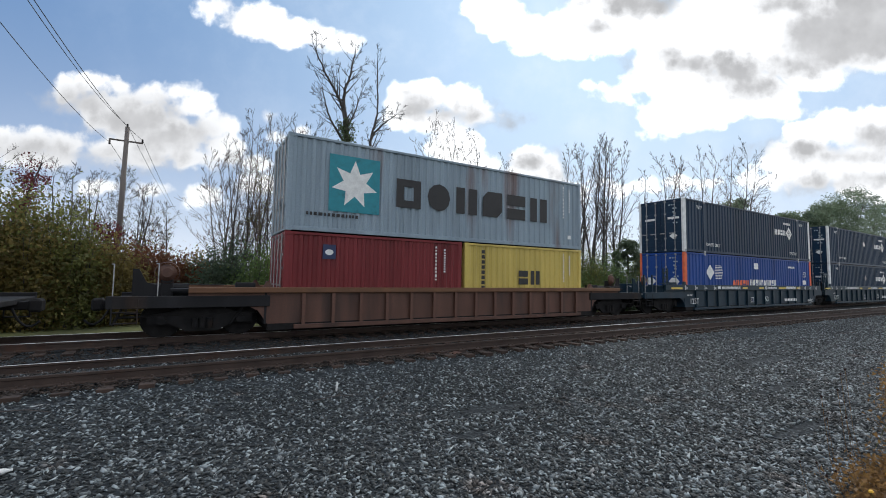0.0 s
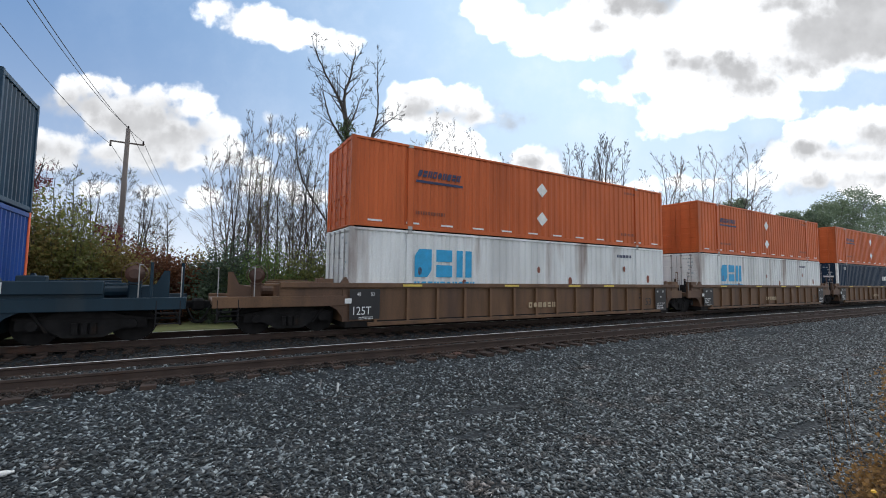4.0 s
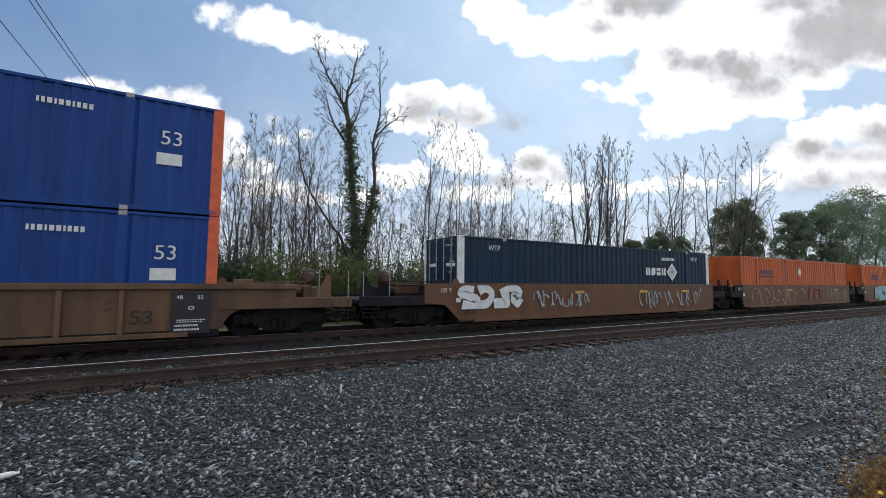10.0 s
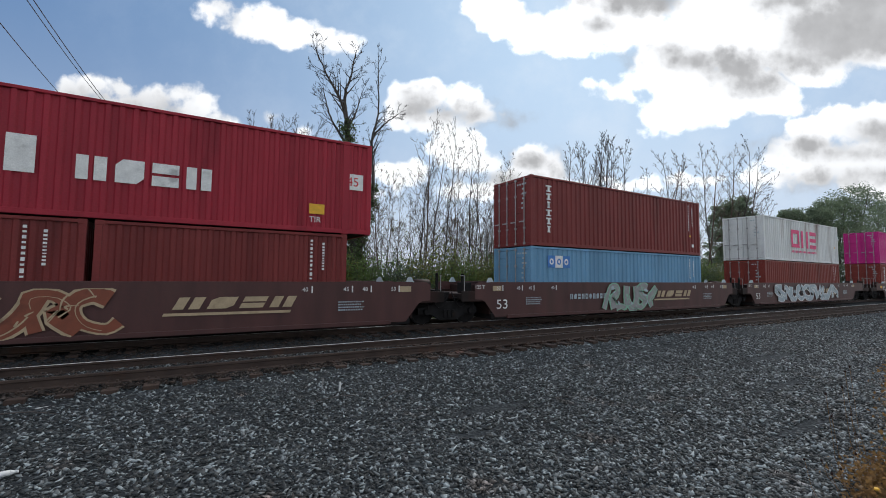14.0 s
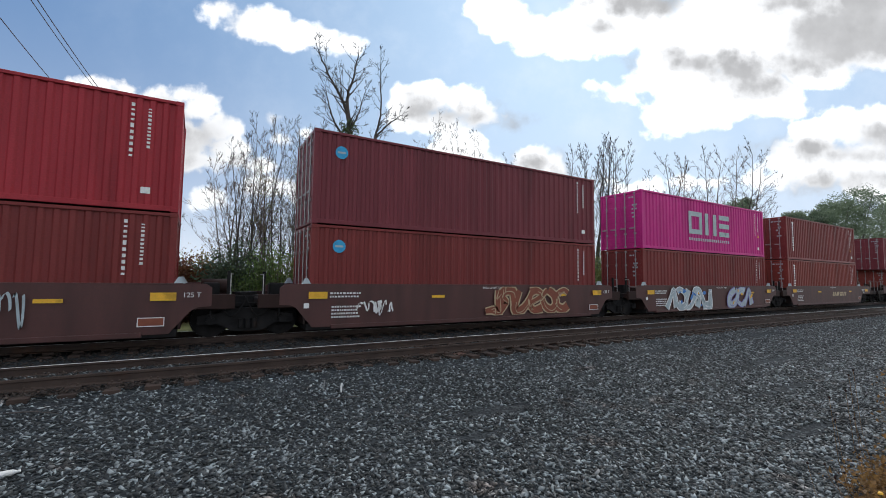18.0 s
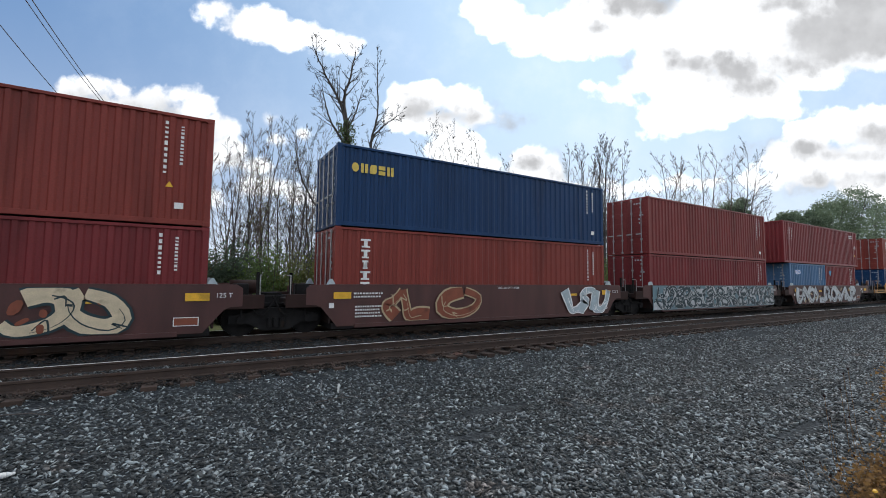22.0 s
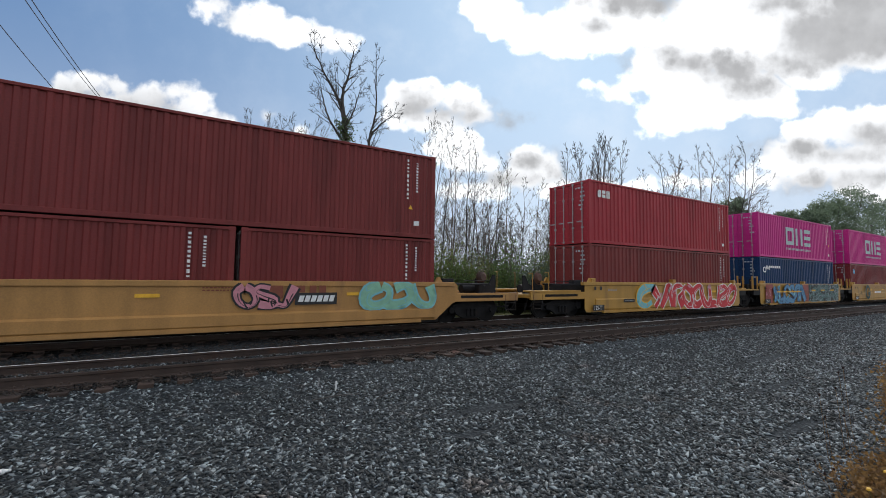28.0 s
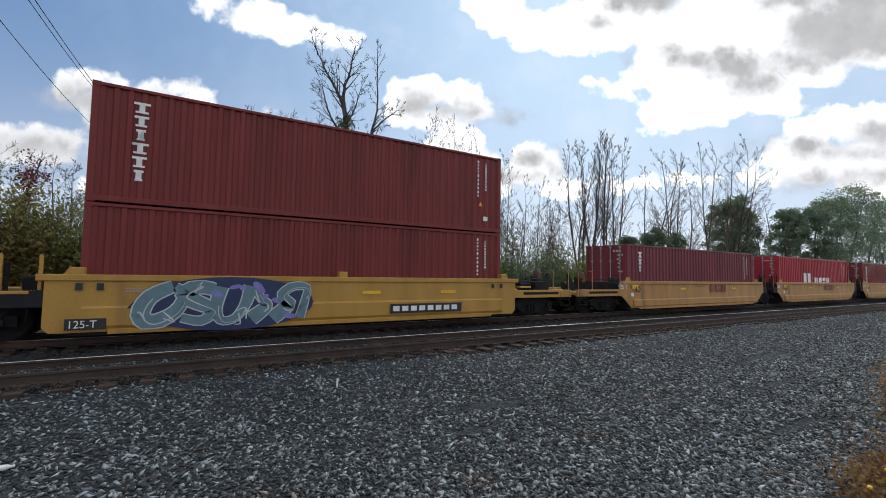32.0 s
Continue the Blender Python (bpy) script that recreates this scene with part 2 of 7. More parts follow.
# ---- materials ----
def surface(name, colour, rough=0.6, metal=0.0, spread=0.25, grain=6.0, fine=60.0, bump=0.1, stain=None, stain_at=0.62, streak=False, by_island=False, by_object=0.0, island=2.0, spec=0.5):
    """A weathered surface: two scales of tone, stains of another colour, fine relief."""
    mt = bpy.data.materials.new(name)
    mt.use_nodes = True
    tree = mt.node_tree
    nodes = tree.nodes
    bsdf = nodes["Principled BSDF"]
    co = nodes.new("ShaderNodeTexCoord")
    mp = nodes.new("ShaderNodeMapping")
    link(tree, co.outputs["Object"], mp.inputs[0])
    if streak:
        mp.inputs["Scale"].default_value = (1.0, 1.0, 0.16)

    def noise_tex(scale, detail=4.0, vec=None):
        n = nodes.new("ShaderNodeTexNoise")
        n.inputs["Scale"].default_value = scale
        n.inputs["Detail"].default_value = detail
        link(tree, vec or mp.outputs[0], n.inputs["Vector"])
        return n.outputs["Fac"]

    def ramp(fac, lo, hi, a, b):
        n = nodes.new("ShaderNodeMapRange")
        n.inputs[1].default_value, n.inputs[2].default_value = lo, hi
        n.inputs[3].default_value, n.inputs[4].default_value = a, b
        link(tree, fac, n.inputs[0])
        return n.outputs[0]

    def mult(a, b):
        n = nodes.new("ShaderNodeMath")
        n.operation = "MULTIPLY"
        link(tree, a, n.inputs[0])
        if isinstance(b, float):
            n.inputs[1].default_value = b
        else:
            link(tree, b, n.inputs[1])
        return n.outputs[0]

    coarse = noise_tex(grain)
    small = noise_tex(fine, 3.0, co.outputs["Object"])
    tone = mult(ramp(coarse, 0.3, 0.7, 1.0 - spread, 1.0 + spread), ramp(small, 0.3, 0.7, 1.0 - spread * 0.6, 1.0 + spread * 0.6))
    if by_island:
        geo = nodes.new("ShaderNodeNewGeometry")
        pw = nodes.new("ShaderNodeMath")
        pw.operation = "POWER"
        pw.inputs[1].default_value = 4.0
        link(tree, geo.outputs["Random Per Island"], pw.inputs[0])
        tone = mult(tone, ramp(pw.outputs[0], 0.0, 1.0, 0.5, island))
    if by_object:
        info = nodes.new("ShaderNodeObjectInfo")
        tone = mult(tone, ramp(info.outputs["Random"], 0.0, 1.0, 1.0 - by_object, 1.0 + by_object))
    mix = nodes.new("ShaderNodeMix")
    mix.data_type = "RGBA"
    mix.inputs[6].default_value = (*colour, 1)
    mix.inputs[7].default_value = (*(stain or tuple(c * 0.5 for c in colour)), 1)
    big = noise_tex(grain * 0.45, 7.0)
    link(tree, ramp(big, stain_at, stain_at + 0.1, 0.0, 0.75), mix.inputs[0])
    vm = nodes.new("ShaderNodeVectorMath")
    vm.operation = "SCALE"
    link(tree, mix.outputs[2], vm.inputs[0])
    link(tree, tone, vm.inputs["Scale"])
    link(tree, vm.outputs[0], bsdf.inputs["Base Color"])
    link(tree, ramp(small, 0.2, 0.8, max(rough - 0.12, 0.05), min(rough + 0.12, 1.0)), bsdf.inputs["Roughness"])
    bsdf.inputs["Metallic"].default_value = metal
    bsdf.inputs["Specular IOR Level"].default_value = spec
    if bump:
        b = nodes.new("ShaderNodeBump")
        b.inputs["Strength"].default_value = bump
        b.inputs["Distance"].default_value = 0.02
        link(tree, small, b.inputs["Height"])
        link(tree, b.outputs[0], bsdf.inputs["Normal"])
    return mt


RUST = (0.13, 0.05, 0.025)
PAINT = {}
for key, colour in {
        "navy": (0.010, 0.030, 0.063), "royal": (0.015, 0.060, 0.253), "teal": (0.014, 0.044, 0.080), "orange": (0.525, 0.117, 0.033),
        "white": (0.72, 0.74, 0.74), "grey": (0.27, 0.34, 0.40), "maroon": (0.181, 0.027, 0.031), "brown": (0.189, 0.033, 0.032),
        "rustbrown": (0.217, 0.041, 0.032), "red": (0.335, 0.024, 0.043), "crimson": (0.352, 0.030, 0.043), "magenta": (0.554, 0.023, 0.233),
        "skyblue": (0.16, 0.34, 0.52), "yellow": (0.58, 0.45, 0.12), "blue": (0.008, 0.041, 0.122), "dullblue": (0.075, 0.165, 0.30), "greyblue": (0.16, 0.26, 0.36), "plum": (0.171, 0.033, 0.045)}.items():
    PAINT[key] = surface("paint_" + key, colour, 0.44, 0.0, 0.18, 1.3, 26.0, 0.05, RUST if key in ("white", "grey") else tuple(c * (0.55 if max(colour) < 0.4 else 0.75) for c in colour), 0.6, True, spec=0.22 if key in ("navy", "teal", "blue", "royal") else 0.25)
WELL = {
    # near-black wagon ends: dark paint, with the shade there put into the colour
    "soot": surface("well_shaded_black", (0.018, 0.018, 0.02), 0.7, 0.0, 0.3, 2.0, 30.0, 0.1, (0.035, 0.024, 0.018), 0.6, True, spec=0.2),
    "umber": surface("well_umber", (0.135, 0.072, 0.036), 0.6, 0.0, 0.3, 2.4, 30.0, 0.08, (0.10, 0.055, 0.035), 0.5, True),
    "slate": surface("well_slate", (0.009, 0.028, 0.046), 0.5, 0.0, 0.15, 2.0, 30.0, 0.05, (0.03, 0.042, 0.05), 0.6, True, spec=0.3),
    "ochre": surface("well_ochre", (0.14, 0.064, 0.028), 0.6, 0.0, 0.18, 2.0, 30.0, 0.05, (0.12, 0.055, 0.03), 0.57, True),
    "oxide": surface("well_oxide", (0.07, 0.025, 0.023), 0.55, 0.0, 0.2, 2.0, 30.0, 0.05, (0.07, 0.03, 0.025), 0.58, True),
    "rusty": surface("well_rusty", (0.10, 0.047, 0.032), 0.65, 0.0, 0.3, 2.2, 30.0, 0.1, (0.05, 0.028, 0.022), 0.52, True),
    # a darker brown for the ends of the oxide wagons
    "sootbrown": surface("well_darkbrown", (0.03, 0.016, 0.014), 0.7, 0.0, 0.25, 2.0, 30.0, 0.1, (0.016, 0.014, 0.013), 0.55, True, spec=0.2),
    "tan": surface("well_tan", (0.42, 0.22, 0.065), 0.55, 0.0, 0.16, 2.0, 30.0, 0.05, (0.2, 0.1, 0.05), 0.6, True),
    "gold": surface("well_gold", (0.43, 0.235, 0.042), 0.5, 0.0, 0.14, 2.0, 30.0, 0.04, (0.28, 0.15, 0.05), 0.62, True)}
MARK = {k: surface("mark_" + k, c, 0.55, 0.0, 0.12, 5.0, 40.0, 0.0) for k, c in {
    "white": (0.78, 0.79, 0.78), "black": (0.02, 0.02, 0.022), "pale": (0.40, 0.48, 0.52), "pink": (0.75, 0.05, 0.2), "orange": (0.75, 0.14, 0.05), "gold": (0.70, 0.52, 0.10),
    "red": (0.6, 0.03, 0.04), "cyan": (0.03, 0.35, 0.65), "teal": (0.02, 0.24, 0.30), "navy": (0.02, 0.035, 0.1), "yellow": (0.8, 0.45, 0.03), "grey": (0.3, 0.3, 0.3), "tan": (0.45, 0.35, 0.22),
    "rust": (0.22, 0.06, 0.03), "silver": (0.5, 0.53, 0.55), "forest": (0.02, 0.06, 0.055), "sea": (0.035, 0.12, 0.105), "green": (0.25, 0.5, 0.35), "lilac": (0.22, 0.2, 0.5), "blue": (0.05, 0.2, 0.55), "aqua": (0.2, 0.5, 0.55), "rose": (0.6, 0.25, 0.3), "mist": (0.13, 0.22, 0.26), "ink": (0.012, 0.035, 0.045), "cream": (0.62, 0.52, 0.36), "azure": (0.10, 0.28, 0.46), "brick": (0.30, 0.06, 0.05)}.items()}
DARK = surface("running_gear", (0.016, 0.0155, 0.016), 0.8, 0.0, 0.3, 5.0, 50.0, 0.2, (0.024, 0.016, 0.012), 0.62, spec=0.15)
STEEL = surface("galvanised", (0.35, 0.35, 0.35), 0.45, 0.6, 0.15, 5.0, 60.0, 0.05)
TREAD = surface("wheel_tread", (0.25, 0.24, 0.23), 0.3, 0.9, 0.15, 5.0, 60.0, 0.02)


# ---- mesh helpers ----
def bm_box(bm, x0, x1, y0, y1, z0, z1, bevel=0.0):
    r = bmesh.ops.create_cube(bm, size=1.0, matrix=Matrix.Translation(((x0 + x1) / 2, (y0 + y1) / 2, (z0 + z1) / 2)) @ Matrix.Diagonal((x1 - x0, y1 - y0, z1 - z0, 1)))
    if bevel:
        edges = list({e for v in r["verts"] for e in v.link_edges})
        bmesh.ops.bevel(bm, geom=edges, offset=bevel, segments=1, affect="EDGES")


def bm_prism(bm, outline, y0, y1):
    """An outline in x and z, pushed out from y0 to y1."""
    a = [bm.verts.new((x, y0, z)) for x, z in outline]
    b = [bm.verts.new((x, y1, z)) for x, z in outline]
    n = len(a)
    faces = [bm.faces.new(a), bm.faces.new(b[::-1])]
    for i in range(n):
        faces.append(bm.faces.new((a[i], b[i], b[(i + 1) % n], a[(i + 1) % n])))
    bmesh.ops.recalc_face_normals(bm, faces=faces)


def bm_rod(bm, a, b, r, sides=8, r2=None):
    a, b = Vector(a), Vector(b)
    d = b - a
    m = Matrix.Translation((a + b) / 2) @ d.to_track_quat("Z", "Y").to_matrix().to_4x4()
    bmesh.ops.create_cone(bm, cap_ends=True, segments=sides, radius1=r, radius2=r if r2 is None else r2, depth=d.length, matrix=m)


MESHES = {}


def shaped(key, build, material, smooth=False):
    """The mesh that build(bm) makes, made once for a key and shared."""
    full = (key, material.name)
    if full not in MESHES:
        bm = bmesh.new()
        build(bm)
        me = bpy.data.meshes.new(str(key[0]) if isinstance(key, tuple) else str(key))
        bm.to_mesh(me)
        bm.free()
        me.materials.append(material)
        if smooth:
            me.polygons.foreach_set("use_smooth", [True] * len(me.polygons))
        MESHES[full] = me
    return MESHES[full]


def part(name, me, parent, label="", m=None):
    ob = new(name, me)
    ob.parent = parent
    if m is not None:
        ob.matrix_basis = m
    if label:
        ob["label"] = label
    return ob


def empty(name, m, label, category, group=""):
    ob = new(name)
    ob.empty_display_size = 0.3
    ob.matrix_basis = m
    return tagged(ob, label, category, group)


def raw_mesh(name, verts, faces, material, smooth=False):
    """A mesh from arrays: verts n x 3, faces n x k (all alike)."""
    verts, faces = np.asarray(verts, np.float32), np.asarray(faces, np.int32)
    me = bpy.data.meshes.new(name)
    me.vertices.add(len(verts))
    me.vertices.foreach_set("co", verts.ravel())
    k = faces.shape[1]
    me.loops.add(faces.size)
    me.loops.foreach_set("vertex_index", faces.ravel())
    me.polygons.add(len(faces))
    me.polygons.foreach_set("loop_start", np.arange(0, faces.size, k, dtype=np.int32))
    me.polygons.foreach_set("loop_total", np.full(len(faces), k, np.int32))
    if smooth:
        me.polygons.foreach_set("use_smooth", np.ones(len(faces), bool))
    me.update(calc_edges=True)
    if material is not None:
        me.materials.append(material)
    return me


# ---- ground and tracks ----

def speckled(name, dark, pale):
    """Small crushed stone from a distance: dark ground with scattered paler chips, relief of single stones, and broad damp tones."""
    mt = bpy.data.materials.new(name)
    mt.use_nodes = True
    tree = mt.node_tree
    nodes = tree.nodes
    bsdf = nodes["Principled BSDF"]
    co = nodes.new("ShaderNodeTexCoord")
    mp = nodes.new("ShaderNodeMapping")
    mp.inputs["Scale"].default_value = (0.75, 1.0, 1.0)
    link(tree, co.outputs["Object"], mp.inputs[0])
    vo = nodes.new("ShaderNodeTexVoronoi")
    vo.inputs["Scale"].default_value = 30.0
    link(tree, mp.outputs[0], vo.inputs["Vector"])
    sep = nodes.new("ShaderNodeSeparateColor")
    link(tree, vo.outputs["Color"], sep.inputs[0])
    chip = nodes.new("ShaderNodeMapRange")
    chip.inputs[1].default_value, chip.inputs[2].default_value = 0.55, 1.0
    link(tree, sep.outputs[0], chip.inputs[0])
    power = nodes.new("ShaderNodeMath")
    power.operation = "POWER"
    power.inputs[1].default_value = 2.2
    link(tree, chip.outputs[0], power.inputs[0])
    mix = nodes.new("ShaderNodeMix")
    mix.data_type = "RGBA"
    mix.inputs[6].default_value, mix.inputs[7].default_value = (*dark, 1), (*pale, 1)
    link(tree, power.outputs[0], mix.inputs[0])
    broad = nodes.new("ShaderNodeTexNoise")
    broad.inputs["Scale"].default_value = 0.55
    broad.inputs["Detail"].default_value = 6.0
    link(tree, co.outputs["Object"], broad.inputs["Vector"])
    tone = nodes.new("ShaderNodeMapRange")
    tone.inputs[1].default_value, tone.inputs[2].default_value, tone.inputs[3].default_value, tone.inputs[4].default_value = 0.3, 0.7, 0.7, 1.35
    link(tree, broad.outputs["Fac"], tone.inputs[0])
    vm = nodes.new("ShaderNodeVectorMath")
    vm.operation = "SCALE"
    link(tree, mix.outputs[2], vm.inputs[0])
    link(tree, tone.outputs[0], vm.inputs["Scale"])
    link(tree, vm.outputs[0], bsdf.inputs["Base Color"])
    bsdf.inputs["Roughness"].default_value = 0.9
    bsdf.inputs["Specular IOR Level"].default_value = 0.15
    bp = nodes.new("ShaderNodeBump")
    bp.inputs["Strength"].default_value, bp.inputs["Distance"].default_value = 0.7, 0.02
    link(tree, vo.outputs["Distance"], bp.inputs["Height"])
    link(tree, bp.outputs[0], bsdf.inputs["Normal"])
    return mt


GRAVEL = speckled("gravel", (0.025, 0.030, 0.034), (0.10, 0.112, 0.12))
STONE = surface("stone", (0.068, 0.077, 0.080), 0.62, 0.0, 0.2, 3.0, 60.0, 0.1, (0.075, 0.06, 0.052), 0.62, by_island=True, island=6.0, spec=0.3)
GRASS_SOIL = surface("grass_soil", (0.12, 0.13, 0.045), 0.9, 0.0, 0.35, 0.6, 12.0, 0.5, (0.2, 0.17, 0.08), 0.55)
RAIL_SIDE = surface("rail_rust", (0.048, 0.031, 0.024), 0.8, 0.0, 0.25, 3.0, 50.0, 0.2, (0.075, 0.035, 0.02), 0.6)
RAIL_TOP = surface("rail_top", (0.85, 0.85, 0.85), 0.38, 1.0, 0.08, 4.0, 80.0, 0.0, (0.5, 0.48, 0.46), 0.7)
RAIL_DULL = surface("rail_dull", (0.05, 0.036, 0.028), 0.6, 0.2, 0.25, 3.0, 60.0, 0.05, (0.05, 0.035, 0.03), 0.6)
RUST_SHADE_STONE = surface("rusty_shaded_stone", (0.038, 0.027, 0.021), 0.8, 0.0, 0.25, 3.0, 60.0, 0.1, (0.05, 0.045, 0.042), 0.6, by_island=True, island=2.5)
TIE = surface("tie_wood", (0.042, 0.026, 0.019), 0.85, 0.0, 0.3, 3.0, 30.0, 0.4, (0.035, 0.03, 0.028), 0.55, by_object=0.3)


def ground_height(x, y):
    h = GROUND_Z + 0.03 * math.sin(x * 0.35 + 1.3) * math.cos(y * 0.6) + 0.05 * noise.noise(Vector((x * 0.25, y * 0.4, 0)))
    h += 0.06 * min(max((y - 8.1) / 0.4, 0.0), 1.0) * min(max((11.2 - y) / 0.3, 0.0), 1.0)
    h += 0.03 * min(max((y - 12.4) / 0.3, 0.0), 1.0) * min(max((15.5 - y) / 0.3, 0.0), 1.0)
    if y > 17.0:
        h -= min((y - 17.0) * 0.18, 0.5)
    if y < 8.1:
        h -= min((8.1 - y) * 0.02, 0.04)
    return h


def build_ground():
    xs = [-900, -300, -120, -60, -30] + [x * 0.5 for x in range(-40, 61)] + [40, 60, 90, 140, 220, 400, 1500]
    ys = [-900, -200, -60, -25, -10] + [y * 0.4 for y in range(-12, 46)] + [20, 24, 30, 45, 80, 160, 400, 1500]
    verts = [(x, y, ground_height(x, y)) for y in ys for x in xs]
    nx = len(xs)
    faces = [(j * nx + i, j * nx + i + 1, (j + 1) * nx + i + 1, (j + 1) * nx + i) for j in range(len(ys) - 1) for i in range(nx - 1)]
    me = raw_mesh("ground", verts, faces, GRAVEL, True)
    me.materials.append(GRASS_SOIL)
    mid = [sum(ys[j:j + 2]) / 2 for j in range(len(ys) - 1) for i in range(nx - 1)]
    me.polygons.foreach_set("material_index", [1 if (y > 17.2 or y < -4) else 0 for y in mid])
    tagged(new("ground", me), "grey crushed-stone gravel beside the railway, grass beyond it", "ground", kind="structure")


def damp(x, y):
    """How bare and damp the packed ground is: 0 to 1."""
    v = 0.0
    for cx, cy, rx, ry in ((4.1, 5.2, 1.5, 0.42), (3.2, 4.5, 0.8, 0.2), (10.9, 7.2, 4.0, 0.35), (12.5, 5.0, 4.0, 0.6), (18.0, 7.6, 6.0, 0.6), (7.2, 2.5, 1.6, 0.3), (9.5, 3.6, 2.0, 0.3)):
        v = max(v, 1.0 - math.hypot((x - cx) / rx, (y - cy) / ry))
    return v + 0.35 * noise.noise(Vector((x * 1.3, y * 2.6, 3.0)))


def build_stones():
    """Loose crushed stone lying on the gravel, each with its own facets."""
    rng = np.random.default_rng(5)
    n = 150000
    u = rng.random(n)
    y = 1.6 + 6.98 * u ** 1.3
    x = -2.0 - 0.42 * y + rng.random(n) ** 1.45 * (5.0 + 4.8 * y)
    keep = np.array([damp(a, b) < 0.25 + 0.5 * r for a, b, r in zip(x, y, rng.random(n) ** 0.6)]) & (y > 0.13 * x + 0.4)
    # ballast beside and between the tracks
    y2 = rng.uniform(9.05, 10.35, 7000)
    x2 = -4 + rng.random(len(y2)) ** 1.2 * 24
    # thinner cover round and behind the place where one stands
    x4, y4 = rng.normal(1.0, 5.0, 24000), rng.normal(-0.5, 1.6, 24000)
    x, y = np.concatenate([x[keep], x2, x4]), np.concatenate([y[keep], y2, y4])
    # rust-stained ballast heaped along the near rail, and more between the tracks
    # between the tracks its dark colour also holds the train's shade and oil
    y3 = np.concatenate([rng.uniform(8.52, 8.86, 12000), rng.uniform(9.02, 10.36, 6000), rng.uniform(10.5, 13.1, 15000)])
    x3 = -5 + rng.random(len(y3)) ** 1.25 * 48
    lay_stones(rng, x, y, 0.0, STONE, "gravel_stones", "loose grey crushed stones covering the ground", "gravel")
    lay_stones(rng, x3, y3, 0.045, RUST_SHADE_STONE, "rusty_ballast", "rust-brown stones and debris along the near rail", "ballast")


def lay_stones(rng, x, y, lift, material, name, label, category):
    n = len(x)
    size = 0.012 + 0.019 * rng.random(n) ** 1.8
    z = np.array([ground_height(a, b) for a, b in zip(x, y)]) + lift * rng.random(n)
    octa = np.array([(1, 0, 0), (-1, 0, 0), (0, 1, 0), (0, -1, 0), (0.15, 0.1, 1), (-0.1, 0.1, -1)], float)
    v = octa[None] * (0.55 + 0.75 * rng.random((n, 6, 3))) + rng.normal(0, 0.2, (n, 6, 3))
    v *= size[:, None, None] * (np.array([1.55, 0.95, 0.6])[None, None] * (0.7 + 0.6 * rng.random((n, 1, 3))))
    ang = rng.random(n) * 6.283
    ca, sa = np.cos(ang), np.sin(ang)
    tilt = (rng.random((n, 2)) - 0.5) * 1.1
    vx = v[..., 0] * ca[:, None] - v[..., 1] * sa[:, None]
    vy = v[..., 0] * sa[:, None] + v[..., 1] * ca[:, None]
    vz = v[..., 2] + vx * tilt[:, :1] + vy * tilt[:, 1:]
    vx += x[:, None]
    vy += y[:, None]
    vz += (z + size * 0.3)[:, None]
    verts = np.stack([vx, vy, vz], -1).reshape(-1, 3)
    tri = np.array([(0, 2, 4), (2, 1, 4), (1, 3, 4), (3, 0, 4), (2, 0, 5), (1, 2, 5), (3, 1, 5), (0, 3, 5)])
    faces = (np.arange(n)[:, None, None] * 6 + tri[None]).reshape(-1, 3)
    tagged(new(name, raw_mesh(name, verts, faces, material)), label, category, kind="stuff")


